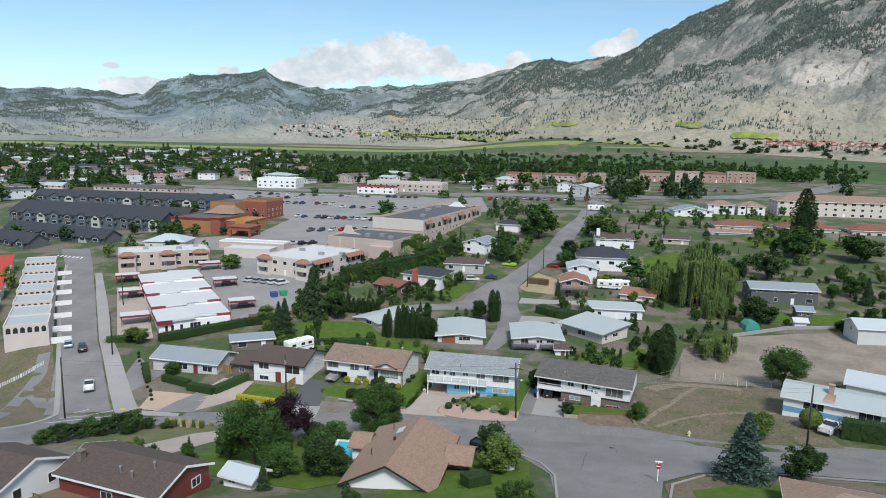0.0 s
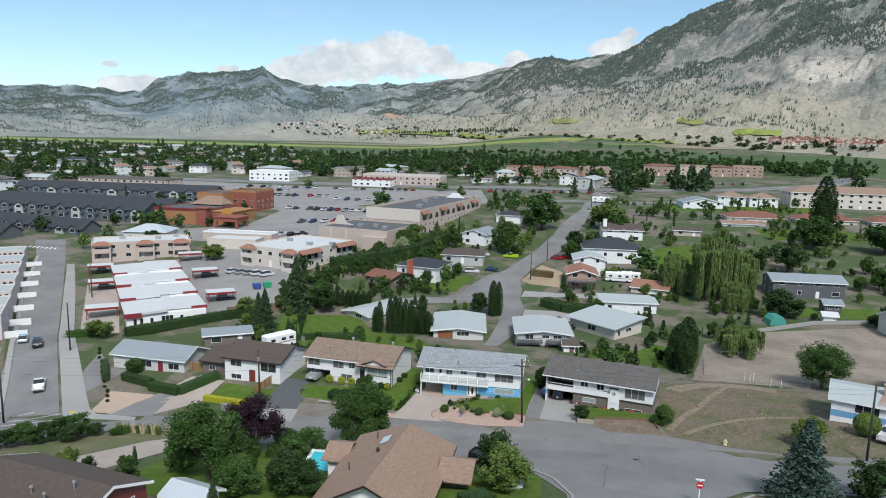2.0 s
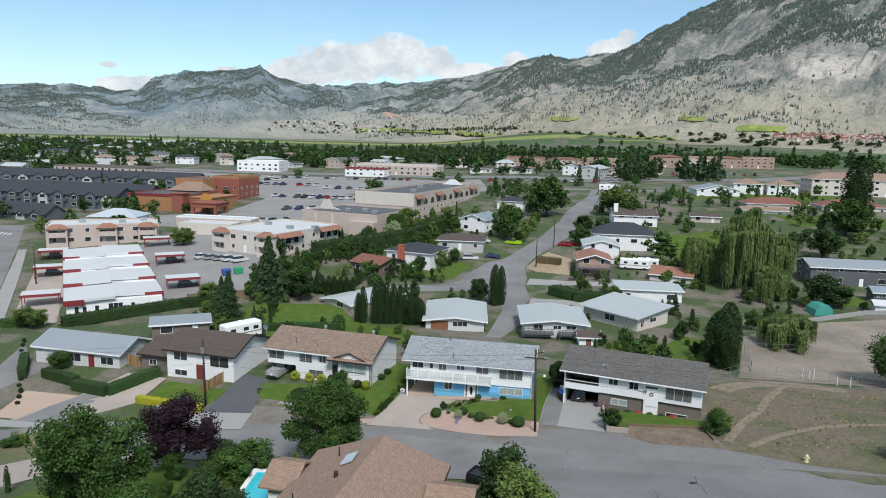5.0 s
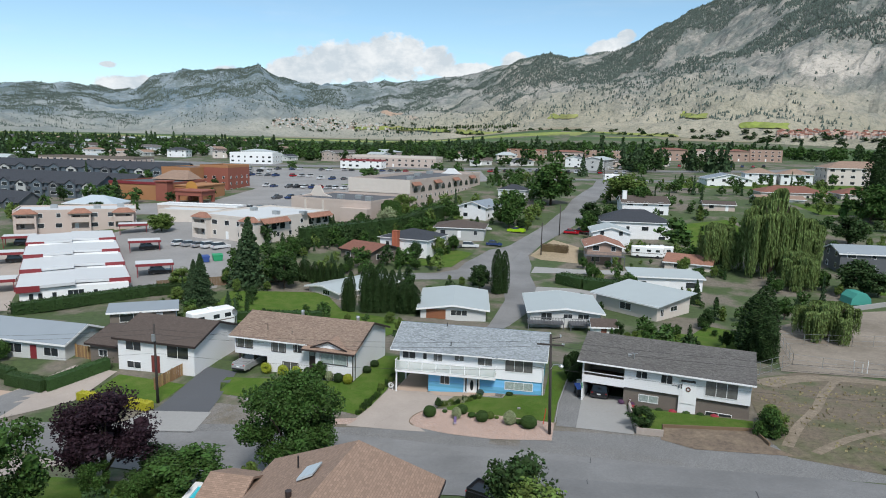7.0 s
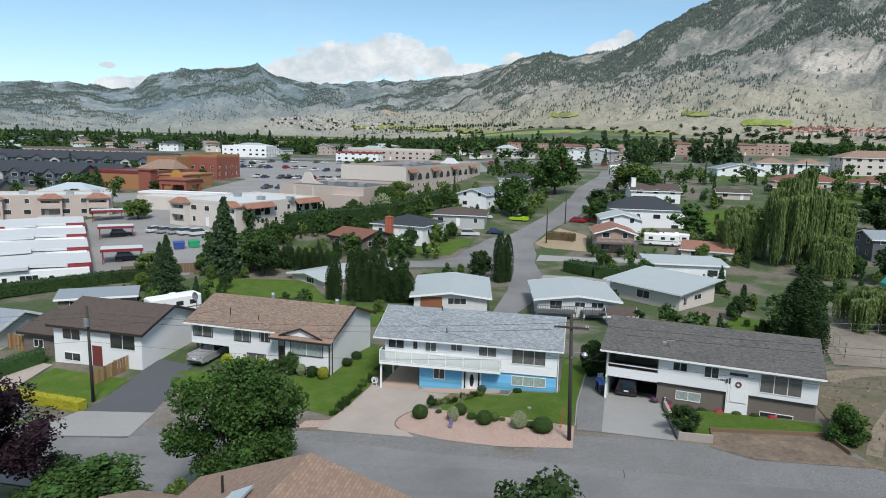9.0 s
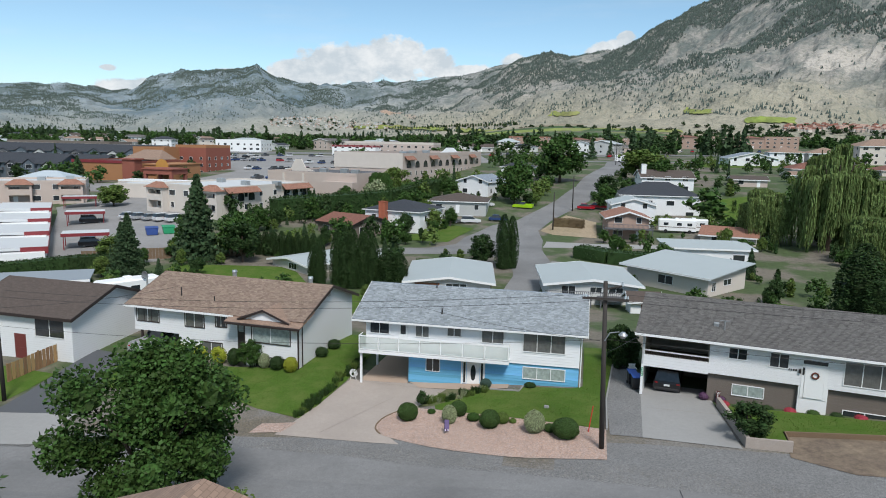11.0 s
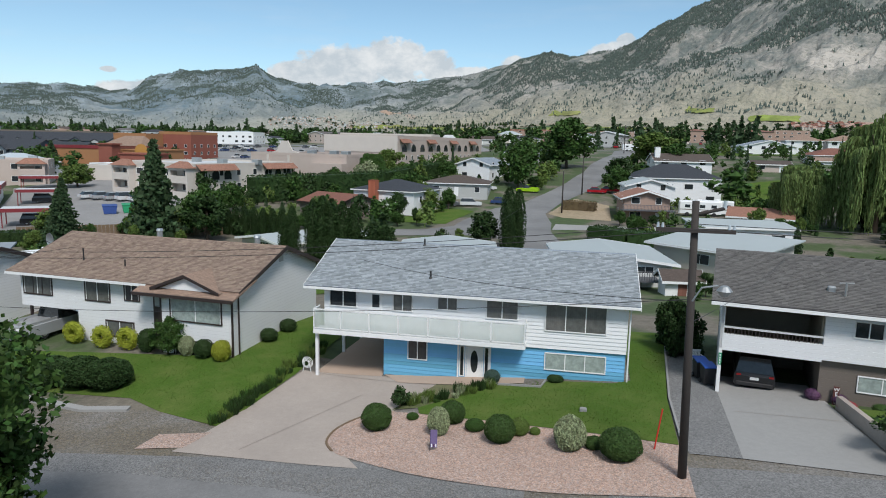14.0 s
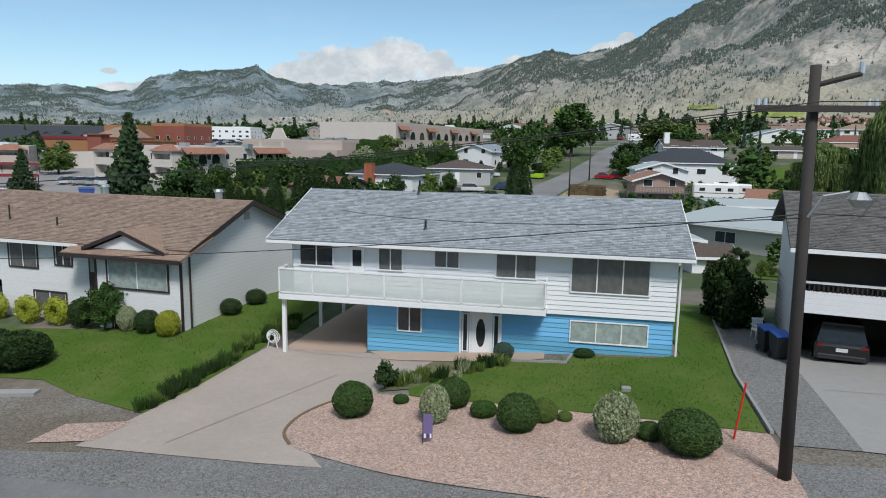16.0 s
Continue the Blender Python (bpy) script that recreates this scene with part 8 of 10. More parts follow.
house("pale blue house with hip roof", -145.7, 125.8, 12, 16, 12, 3.6, "hip", 2.2, M_PALEG, M_RMETAL, M_WHITEP)


def arch(x, w, z, h, y, n=8):
    top = [(x + w / 2 * math.cos(math.pi * i / n), z + h - w / 2 + w / 2 * math.sin(math.pi * i / n)) for i in range(n + 1)]
    return Shape().prism([(x - w / 2, z), (x + w / 2, z)] + top, y - 0.03, y + 0.01)


M_ROSE = mat("pale_rose_stucco", (0.56, 0.50, 0.47), 0.8, 0.12, 3.0, 0.15)


def arched_house(x, y, yaw):
    ob = thing("terrace_house", "white stucco flat-roofed house with an arched gallery", "house", pose(x, y, land(x, y), 0, 0, yaw), "arched houses")
    TAKEN.append((x, y, 7))
    w, d, h = 9.0, 9.5, 5.4
    part("wall", Shape().box(-w / 2, -d / 2, -2, w / 2, d / 2, h - 0.1), M_ROSE, ob)
    roof_parts(ob, "flat", w, d, h, 0.25, 0, M_RPALE, M_ROSE)
    for i in range(6):
        part("arch_window", arch(-w / 2 + 0.95 + i * 1.42, 0.95, h - 1.75, 1.35, -d / 2), M_GLASS, ob)
    part("side_wall", Shape().box(w / 2, -d / 2 + 1, -1, w / 2 + 4.5, -d / 2 + 1.25, 1.6), M_WHITEP, ob)


for i in range(7):
    t = i / 6
    arched_house(-108.0 - 52.7 * t, 11.5 + 62.8 * t, 38)
for i in range(6):
    t = i / 5
    house("white terrace house with red tile roof", -121 - 56.6 * t, 3 + 69.2 * t, 38, 10, 9, 3.6, "shed", 2.2, M_WHITEP, mat("red_roof_tiles", (0.42, 0.05, 0.035), 0.6, 0.15, 4.0, 0.2, kind="tile", size=(0.25, 0.3)), M_WHITEP, group="red-roofed terrace")
house("white house with red tile roof and arches", -108, -12, 20, 12, 9, 3.2, "gable", 1.6, M_WHITEP, MATS["red_roof_tiles"], M_WHITEP, z=-4.4)


def carport(x, y, yaw, w=7.2, d=5.0, h=2.4):
    ob = thing("carport", "white flat carport roof with dark red fascia", "carport", pose(x, y, land(x, y), 0, 0, yaw), "carports")
    TAKEN.append((x, y, 5))
    part("roof", Shape().box(-w / 2, -d / 2, h, w / 2, d / 2, h + 0.2), M_RWHITE, ob)
    part("fascia", Shape().box(-w / 2 - 0.06, -d / 2 - 0.06, h - 0.25, w / 2 + 0.06, -d / 2, h + 0.3), M_REDTRIM, ob)
    for sx in (-1, 1):
        for sy in (-1, 1):
            part("post", Shape().box(sx * (w / 2 - 0.3) - 0.07, sy * (d / 2 - 0.3) - 0.07, -0.5, sx * (w / 2 - 0.3) + 0.07, sy * (d / 2 - 0.3) + 0.07, h), M_REDTRIM, ob)


for x, y, cars in ((-126, 72, 1), (-112.5, 55.5, 1), (-95.5, 33.5, 0), (-91.5, 73, 1), (-74.5, 52, 1), (-107.5, 91, 0)):
    carport(x, y, 37)
    if cars:
        car(x + 1, y + 0.5, 37, "black", "suv", group="cars under carports")
house("long low carport with white roof", -111.2, 132.1, 2, 28, 7, 2.8, "flat", 0.2, M_BEIGE, M_RWHITE, M_WHITEP, name="carport", auto=False)
house("low white storage building", -104.1, 115.1, 4, 18, 8, 3.4, "flat", 0.2, M_CREAM, M_RWHITE, M_CREAM, name="storage_building", auto=False)
for x, y, c, lb in ((-70.6, 64.6, mat("blue_dumpster_paint", (0.03, 0.07, 0.25), 0.5), "blue steel dumpster in the yard"), (-68.6, 66.9, mat("green_dumpster_paint", (0.02, 0.28, 0.12), 0.5), "green steel dumpster in the yard")):
    ob = thing("dumpster", lb, "dumpster", pose(x, y, land(x, y), 0, 0, 40))
    part("body", Shape().prism([(-0.9, 0.1), (0.9, 0.1), (1.1, 1.3), (-1.1, 1.3)], -0.8, 0.8), c, ob)
    part("lid", Shape().slab([(-1.15, -0.85, 1.4), (1.15, -0.85, 1.4), (1.15, 0.85, 1.6), (-1.15, 0.85, 1.6)], 0.08), c, ob)


# ---- the shopping arcade's east side ----
def arcade_front():
    ob = [o for o in bpy.data.objects if o.get("label", "").startswith("long beige shopping")][0]
    for i in range(11):
        u = -33 + i * 6.6
        a = part("arch_window", arch(u, 3.4, 6.0, 2.2, -11.75), M_GLASS, ob)
        a.matrix_local = pose(0, 0, 0, 0, 0, 90)
        if i % 3 == 0:
            c = part("tile_canopy", Shape().slab([(u - 3.5, -12.9, 8.6), (u + 3.5, -12.9, 8.6), (u + 3.5, -11.8, 9.7), (u - 3.5, -11.8, 9.7)], 0.15), M_RTILE, ob)
            c.matrix_local = pose(0, 0, 0, 0, 0, 90)
    part("upper_front", Shape().box(-11.9, -38.15, 5.8, 11.9, -37.98, 10.5), M_CREAM, ob, "pale cream painted upper front")
    for x, y in ((-7, 25), (4, -20), (-4, 5)):
        part("roof_unit", Shape().bevel_box(x - 1.3, y - 1, 9.58, x + 1.3, y + 1, 10.9, 0.1), M_STEEL, ob)
    part("roof_gable", Shape().prism([(-5, 9.6), (5, 9.6), (3, 10.6), (1.5, 12.0), (-1.5, 12.0), (-3, 10.6)], 33, 33.5), M_WHITEP, ob)
    low = [o for o in bpy.data.objects if o.get("label", "").startswith("low beige shop")][0]
    for x, y in ((-1, -5), (4, -2), (10, -6)):
        part("roof_unit", Shape().bevel_box(x - 1.1, y - 0.8, 5.68, x + 1.1, y + 0.8, 6.9, 0.1), M_STEEL, low)
    part("buttress", Shape().box(5, -15.4, -1, 14.5, -13.03, 3.9), M_BEIGE, low)
    part("entrance_gable", Shape().prism([(-17.5, 0), (-6.5, 0), (-6.5, 5.8), (-9.5, 6.6), (-11, 9.2), (-13, 9.2), (-14.5, 6.6), (-17.5, 5.8)], -2.0, -1.5), M_CREAM, low)
    for x in (-9, -2.5):
        part("pilaster", Shape().box(x - 0.3, -13.3, -1, x + 0.3, -12.98, 5.6), M_CREAM, low)



def flats_details():
    """Corner bays with open balconies under small tiled roofs, and boxes on the flat roofs."""
    for ob in [o for o in bpy.data.objects if o.get("label", "").startswith("two-storey") and o.name.startswith("flats")]:
        beige = "beige" in ob["label"]
        w, d, h, wall = (30, 14, 5.4, M_BEIGE) if beige else (22, 28, 5.8, M_CREAM)
        for u in ((-w / 2 + 3, 1, w / 2 - 3.2) if beige else (-w / 2 + 2.6, w / 2 - 2.6)):
            a, b, y = u - 2.6, u + 2.6, -d / 2
            bay = part("balcony_bay", Shape().box(a, y - 1.6, -1, a + 0.5, y - 0.03, h - 0.5).box(b - 0.5, y - 1.6, -1, b, y - 0.03, h - 0.5).box(a + 0.5, y - 1.6, 2.4, b - 0.5, y - 0.03, 3.8).box(a + 0.5, y - 1.6, h - 1.0, b - 0.5, y - 0.03, h - 0.5).box(a + 0.5, y - 1.6, -1, b - 0.5, y - 1.4, 0.8), wall, ob)
            part("tile_roof", Shape().add([(a - 0.4, y - 2.1, h - 0.5), (b + 0.4, y - 2.1, h - 0.5), (b + 0.4, y + 0.6, h - 0.5), (a - 0.4, y + 0.6, h - 0.5), (u - 1.2, y - 0.1, h + 0.75), (u + 1.2, y - 0.1, h + 0.75)], [(0, 1, 5, 4), (1, 2, 5), (2, 3, 4, 5), (3, 0, 4), (3, 2, 1, 0)]), M_RTILE, bay)
        for x, y in ((-6, 2), (5, -1), (11, 3)):
            part("roof_unit", Shape().bevel_box(x - 0.9, y - 0.7, h - 0.02, x + 0.9, y + 0.7, h + 1.0, 0.06), M_STEEL, ob)
        if not beige:
            for u in (-8.5, 9.5):
                c = part("side_canopy", Shape().slab([(u - 5, -w / 2 - 1.5, h - 0.9), (u + 5, -w / 2 - 1.5, h - 0.9), (u + 5, -w / 2 - 0.05, h + 0.2), (u - 5, -w / 2 - 0.05, h + 0.2)], 0.14), M_RTILE, ob)
                c.matrix_local = pose(0, 0, 0, 0, 0, 90)
                # dark glass arches on the solid wall stand in for shaded balcony recesses
                for k in range(3):
                    g = part("balcony_opening", arch(u - 3.2 + k * 3.2, 1.9, h - 2.9, 1.9, -w / 2), M_GLASS, ob)
                    g.matrix_local = pose(0, 0, 0, 0, 0, 90)
    hall = [o for o in bpy.data.objects if o.get("label", "").startswith("orange stucco hall")][0]
    part("coping", Shape().box(-13.2, -13.25, 6.5, 13.2, -12.7, 7.5), M_REDTRIM, hall, "dark red roof coping")
    part("entrance_pier", Shape().box(10, -16, -1, 15, -12, 8.0).box(9.5, -16.5, 8.0, 15.5, -11.5, 8.4), M_BRICKRED, hall)
    part("entrance_wing", Shape().box(15.02, -11, -1, 25, 8, 6.2).box(14.9, -11.3, 6.2, 25.3, 8.2, 6.6), M_ORANGE, hall)
    part("wing_band", Shape().box(15.2, -11.5, 3.0, 20, -11.02, 5.4), M_BRICKRED, hall)
    part("sign_gable", arch(22.5, 5.0, 4.4, 4.0, -11.4), mat("golden_stucco", (0.42, 0.22, 0.05), 0.8), hall)
    part("canopy", Shape().box(22, -21, 3.6, 33, -12, 5.2).box(21.6, -21.4, 5.2, 33.4, -11.6, 5.6), M_BRICKRED, hall)
    for x in (22.6, 32.4):
        for y in (-20.4, -12.6):
            part("canopy_post", Shape().box(x - 0.5, y - 0.5, -1, x + 0.5, y + 0.5, 3.6), M_BRICKRED, hall)
    part("brown_roof", Shape().add([(-8, 6, 7.4), (9, 6, 7.4), (9, 17, 7.4), (-8, 17, 7.4), (-3, 13.5, 11.0), (5, 13.5, 11.0)], [(0, 1, 5, 4), (1, 2, 5), (2, 3, 4, 5), (3, 0, 4), (3, 2, 1, 0)]), M_RBROWN, hall)


arcade_front()
flats_details()


# ---- road markings, kerbs, small walls ----
M_LINE = mat("white_road_paint", (0.66, 0.66, 0.64), 0.8, 0.12, 3.0, 0.05)
MARKS = (((-72.1, -19.7), (-69.9, -15.8)), ((-70.6, -22.3), (-64.7, -15.8)), ((-70.1, -26.1), (-62.3, -17.4)))
for a, b in MARKS:
    patch("road_marking", ribbon([a, b], 0.14), M_LINE, "white painted line on the asphalt", 0.1, category="road marking")
for i in range(7):
    x, y = -177 + i * 2.0, 100 - i * 0.3
    patch("road_marking", ribbon([(x - 0.8, y + 1.6), (x + 0.8, y - 1.6)], 0.35), M_LINE, "white crossing stripe on the asphalt", 0.1, category="road marking")
patch("kerb", ribbon([(11.8, -28.6), (15.5, -33), (17.6, -38.5), (18.2, -48), (17.4, -60)], 0.16), M_CONCP, "pale concrete kerb round the lawn", 0.06, grid=2, thick=0.14, category="kerb")
patch("kerb", ribbon([(30.2, -60), (30.4, -48), (32, -39), (36.5, -34.2), (45, -31.6), (60, -32.4)], 0.16), M_CONCP, "pale concrete kerb round the corner", 0.06, grid=2, thick=0.14, category="kerb")
patch("kerb", ribbon([(-162.4, 87.5), (-130.4, 46.4), (-101.5, 13.5), (-76, -16.8), (-73.4, -20), (-72.1, -24), (-72.1, -27.8), (-73.9, -32), (-77, -42)], 0.5), M_CONCP, "pale concrete kerb along the road", 0.06, thick=0.14, category="kerb")
M_CRACK = mat("tar_crack_filler", (0.05, 0.05, 0.055), 0.8, 0.2, 6.0, 0.1)
M_JOINT = mat("joint_dirt", (0.27, 0.235, 0.205), 0.9, 0.2, 6.0, 0.1)
rng_crack = random.Random(4)
for i, (x, y, L_) in enumerate(((13.6, -18, 6), (-3, -19, 8), (26, -22, 7), (-16, -17.5, 7), (-40, -20, 9), (21, -30, 9))):
    pts = [(x + rng_crack.uniform(-0.25, 0.25) + (k * 0.12 if i % 2 else 0), y - L_ / 2 + k * L_ / 7) for k in range(8)]
    patch("road_crack", ribbon(pts, 0.03), M_CRACK, "dark filled crack in the asphalt", 0.088, grid=2, category="crack")
for pts in ([(-4.4, -3.2), (-7.6, -9.9)], [(-8.6, -0.35), (-1.2, -1.4)], [(13.2, -3.6), (17.8, -4.2)]):
    patch("joint", ribbon(pts, 0.012), M_JOINT, "fine control joint in the concrete drive", 0.082, grid=2, category="joint")
patch("retaining_wall", ribbon([(17.9, -2.4), (18.2, -9.3), (20.5, -9.6)], 0.12), M_CONC, "low grey concrete retaining wall", -0.1, grid=2, thick=0.75, category="wall")
patch("timber_edging", ribbon([(20.5, -9.5), (20.7, -7.35), (28.9, -7.1), (29.5, -10.5)], 0.07), M_WOOD, "weathered timber edging of a lawn", -0.1, grid=2, thick=0.45, category="edging")
patch("retaining_wall", ribbon([(59.9, 62.4), (75.6, 72.3), (92.5, 76.2)], 0.15), M_CONCP, "low pale concrete wall along the corral", -0.1, thick=1.0, category="wall")
patch("kerb", ribbon(curved([(-2.38, -5.06), (-3.2, -5.55), (-3.9, -6.5), (-4.25, -7.6), (-4.15, -8.7), (-3.6, -9.5)]), 0.05), M_WOOD, "low brown curved edging round the gravel bed", 0.06, grid=2, thick=0.04, category="edging")
patch("kerb", ribbon([(2.1, -1.25), (4.5, -1.55), (4.7, -0.55)], 0.05), M_CONCP, "pale stone edging of the lawn", 0.08, grid=2, thick=0.1, category="edging")
patch("kerb", ribbon([(10.45, -7.8), (10.6, -2.4), (11.3, 5), (11.6, 8)], 0.05), M_CONCP, "pale stone edging of the path", 0.06, grid=2, thick=0.1, category="edging")
patch("stone_edging", ribbon([(-24, -5.6), (-17.5, -6.9), (-15.2, -6.6)], 0.2), M_CONCP, "row of pale edging stones below the hedge", 0.03, grid=2, thick=0.15, category="edging")


# ---- fences ----
def fence(points, h, label, board=0.3, m_=M_WOOD, gap=0.03):
    ob = thing("fence", label, "fence")
    for (xa, ya), (xb, yb) in zip(points, points[1:]):
        L_ = math.hypot(xb - xa, yb - ya)
        n = int(L_ / board)
        a = math.degrees(math.atan2(yb - ya, xb - xa))
        me = Shape().box(-board / 2 + gap / 2, -0.015, -0.2, board / 2 - gap / 2, 0.015, h).mesh("board", m_)
        for i in range(n):
            t = (i + 0.5) / n
            x, y = xa + (xb - xa) * t, ya + (yb - ya) * t
            b = part("board", me, None, ob)
            b.matrix_local = pose(x, y, land(x, y) + random.uniform(-0.02, 0.02), 0, 0, a)
        for i in range(0, n + 1, 8):
            t = i / n
            x, y = xa + (xb - xa) * t, ya + (yb - ya) * t
            p = part("post", Shape().box(-0.06, -0.06, -0.3, 0.06, 0.06, h + 0.08), m_, ob)
            p.matrix_local = pose(x, y, land(x, y), 0, 0, a)


M_NEWWOOD = mat("honey_cedar_boards", (0.30, 0.185, 0.085), 0.75, 0.25, 4.0, 0.3, per="object")
fence([(-36, -4.6), (-34, 2), (-32.5, 9.5)], 1.5, "honey-coloured cedar board fence beside a drive", m_=M_NEWWOOD)
fence([(-53, 3.2), (-47.5, 1.8)], 1.7, "orange cedar board fence between houses", m_=M_NEWWOOD)
fence([(-66.8, 41.4), (-57.2, 49.5), (-46.3, 57.9)], 1.8, "weathered board fence behind the yard", 0.5, M_WOOD)


def wire_fence(points, h, label):
    ob = thing("wire_fence", label, "fence")
    for (xa, ya), (xb, yb) in zip(points, points[1:]):
        n = max(1, int(math.hypot(xb - xa, yb - ya) / 3))
        for i in range(n + 1):
            t = i / n
            x, y = xa + (xb - xa) * t, ya + (yb - ya) * t
            p = part("post", Shape().tube((0, 0, -0.2), (0, 0, h), 0.035, n=6), M_STEEL, ob)
            p.location = (x, y, land(x, y))
        for z in (h - 0.05, h * 0.5, 0.15):
            part("rail", Shape().tube((xa, ya, land(xa, ya) + z), (xb, yb, land(xb, yb) + z), 0.02, n=5), M_STEEL, ob)


wire_fence([(33, 13), (41.5, 24.5), (43.7, 38.5), (54.5, 40), (73.8, 43.2)], 1.8, "sagging galvanised wire fence round the corral")
wire_fence([(41.5, 24.5), (58.1, 18.1)], 1.6, "low wire fence along the vacant lot")


# ---- near gardens ----
def pool():
    ob = thing("swimming_pool", "turquoise swimming pool with a white rim", "swimming pool", pose(-12.0, -34.2, 2.75, 0, 0, 8))
    part("basin", Shape().box(-2.5, -4.6, -1.6, 2.5, 4.6, -0.02), M_WHITEP, ob)
    part("water", Shape().box(-2.1, -4.2, -0.02, 2.1, 4.2, 0.05), M_POOL, ob)
    part("rim", Shape().box(-2.55, -4.65, -0.02, -2.1, 4.65, 0.16).box(2.1, -4.65, -0.02, 2.55, 4.65, 0.16).box(-2.1, 4.2, -0.02, 2.1, 4.65, 0.16).box(-2.1, -4.65, -0.02, 2.1, -4.2, 0.16), M_WHITEP, ob)


def red_house_details():
    ob = [o for o in bpy.data.objects if o.get("label", "").startswith("dark red house")][0]
    part("chimney", Shape().box(-6.2, -2.6, 2, -5.5, -1.9, 5.2).box(-6.3, -2.7, 5.2, -5.4, -1.8, 5.32), M_BROWNW, ob)
    for x, y, k in ((4.2, -1.2, 0.9), (0.5, -2.6, 0.3), (2.6, -3.0, 0.3)):
        part("roof_vent", Shape().tube((x, y, 3.6), (x, y, 4.3 + k), 0.09).tube((x, y, 4.3 + k), (x, y, 4.42 + k), 0.18, 0.14), M_STEEL, ob)
    part("deck", Shape().box(-7.6, -7.4, 0.8, -1.6, -4.3, 1.0), M_WOOD, ob)
    for i in range(7):
        part("rail_post", Shape().box(-7.6 + i, -7.4, 1.0, -7.5 + i, -7.3, 1.95), M_WOOD, ob)
    part("handrail", Shape().box(-7.7, -7.45, 1.95, -1.5, -7.28, 2.03), M_WOOD, ob)


red_house_details()
pool()
TAKEN.append((-12, -34, 5.5))
house("small white garden shed with pale metal roof", -19.8, -49.5, -12, 4.2, 3.0, 2.1, "gable", 0.7, M_WHITEP, M_RMETAL, M_WHITEP, name="shed", z=5.0, doors=(("r", 0, 0.8, 1.8),), wins=(("f", -0.8, 1.0, 0.9, 0.6),))
plant("round", -13.5, -41.5, 3.8, 2.2, M_PURPLE, "dark purple-leaved shrub beside the pool", 2)
plant("round", -10, -43.5, 3.6, 2.2, M_LEAFD, "dark green bush beside the white house", 1)
plant("round", -18.5, -44, 3.6, 2.4, M_LEAF, "green garden bush behind the shed", 3)
plant("round", -16, -29.5, 3.4, 3.2, M_LEAF, "feathery green shrub beside the street", 2)
plant("round", -20, -27, 3, 2.6, M_LEAFD, "spreading green juniper shrub", 1)
plant("round", -7.5, -26.6, 2, 2.2, M_LEAFD, "spreading green juniper shrub", 3)
plant("round", -28, -38.5, 4.5, 2.4, M_LEAF, "leafy green garden bush", 1)
for i, (x, y, h, r) in enumerate(((-59.5, -38.2, 1.8, 1.7), (-58.4, -36.4, 2.3, 2.0), (-57.2, -34.2, 2.0, 1.9), (-56, -32.2, 2.5, 2.2), (-54.6, -30.6, 2.2, 2.1), (-53.4, -28.8, 2.6, 2.0), (-52.2, -27.0, 3.0, 2.1), (-51.2, -29.4, 2.2, 1.8), (-50.4, -25.6, 1.6, 1.5), (-47.6, -24.4, 1.0, 1.3))):
    plant("round", x, y, h * 1.2, r, M_LEAFD if i % 3 else M_LEAF, "loose untrimmed green roadside shrub", 1 + i % 3, name="shrub", group="roadside shrubs", count=3600, leaf=0.2)
M_PLUME = mat("cream_plumes", (0.48, 0.42, 0.28), 0.9, 0.2, 3.0, 0.0, per="island")
for i in range(9):
    plant("tuft", -48.5 + i * 0.85, -22.9 - 0.25 * (i % 3), 1.6, 0.6, M_PLUME if i % 2 else M_LEAFY, "pampas grass with pale cream plumes", 1, name="shrub", group="pampas grass")
hedge([(-79.5, 20.5), (-66, 37.5), (-59, 44)], 2.4, 1.9, M_LEAFD, "long dark clipped hedge below the terrace", 0.14, 40)
hedge([(-46.5, 25.5), (-38, 29.5), (-30, 33)], 1.6, 1.4, M_LEAFD, "dark hedge along a back lawn", 0.12, 45)
hedge([(-84.5, 21.5), (-90, 15.5)], 2.0, 1.5, M_LEAF, "loose green hedge beside a carport", 0.14, 40)
plant("round", -83.5, 17.5, 4.2, 3.0, M_LEAFY, "bright green bushy tree below the terrace", 2)
plant("round", -63.2, 1.0, 2.6, 2.0, M_LEAF, "rounded green bush before a bungalow", 3, name="shrub", count=6000, leaf=0.2)
plant("round", -100.5, 93.5, 5.0, 4.0, M_LEAFY, "broad bright green tree in the yard", 1)
plant("round", -62.5, 43.0, 4.2, 2.8, M_LEAFY, "yellow-green bushy tree beside the yard", 3)
plant("conifer", -163.5, 158.5, 9.0, 3.6, M_NEEDLE, "dark pine before the orange hall", 2)
plant("round", -140, 118, 4.5, 3.6, M_LEAFD, "dark green bushy tree beside the flats", 1)
hedge([(7, -45.5), (9.4, -43.2)], 2.2, 1.6, M_LEAFD, "clipped square hedge beside the porch", 0.08, 70)
hedge([(60.5, -11.5), (70, -14.5), (82, -18)], 2.6, 3.0, M_LEAFD, "tall dark clipped hedge", 0.12, 45)
plant("shrub", 57, -8.6, 3.4, 1.8, M_LEAFY, "round yellow-green garden bush", 3, name="shrub", count=3500)
plant("round", 48, -14, 4.4, 2.2, M_LEAFY, "yellow-green bushy tree at the roadside", 2)
for x, y, k in ((-47.5, -21.8, 0.9), (-45.5, -21.5, 1.1), (-43.5, -21.3, 1.0), (-41.5, -21.0, 0.8), (-49.5, -22.0, 0.7)):
    plant("tuft", x, y, k, 0.7, M_GRASSP, "tuft of pale flowering grass", 5, name="shrub", group="flowering grasses")
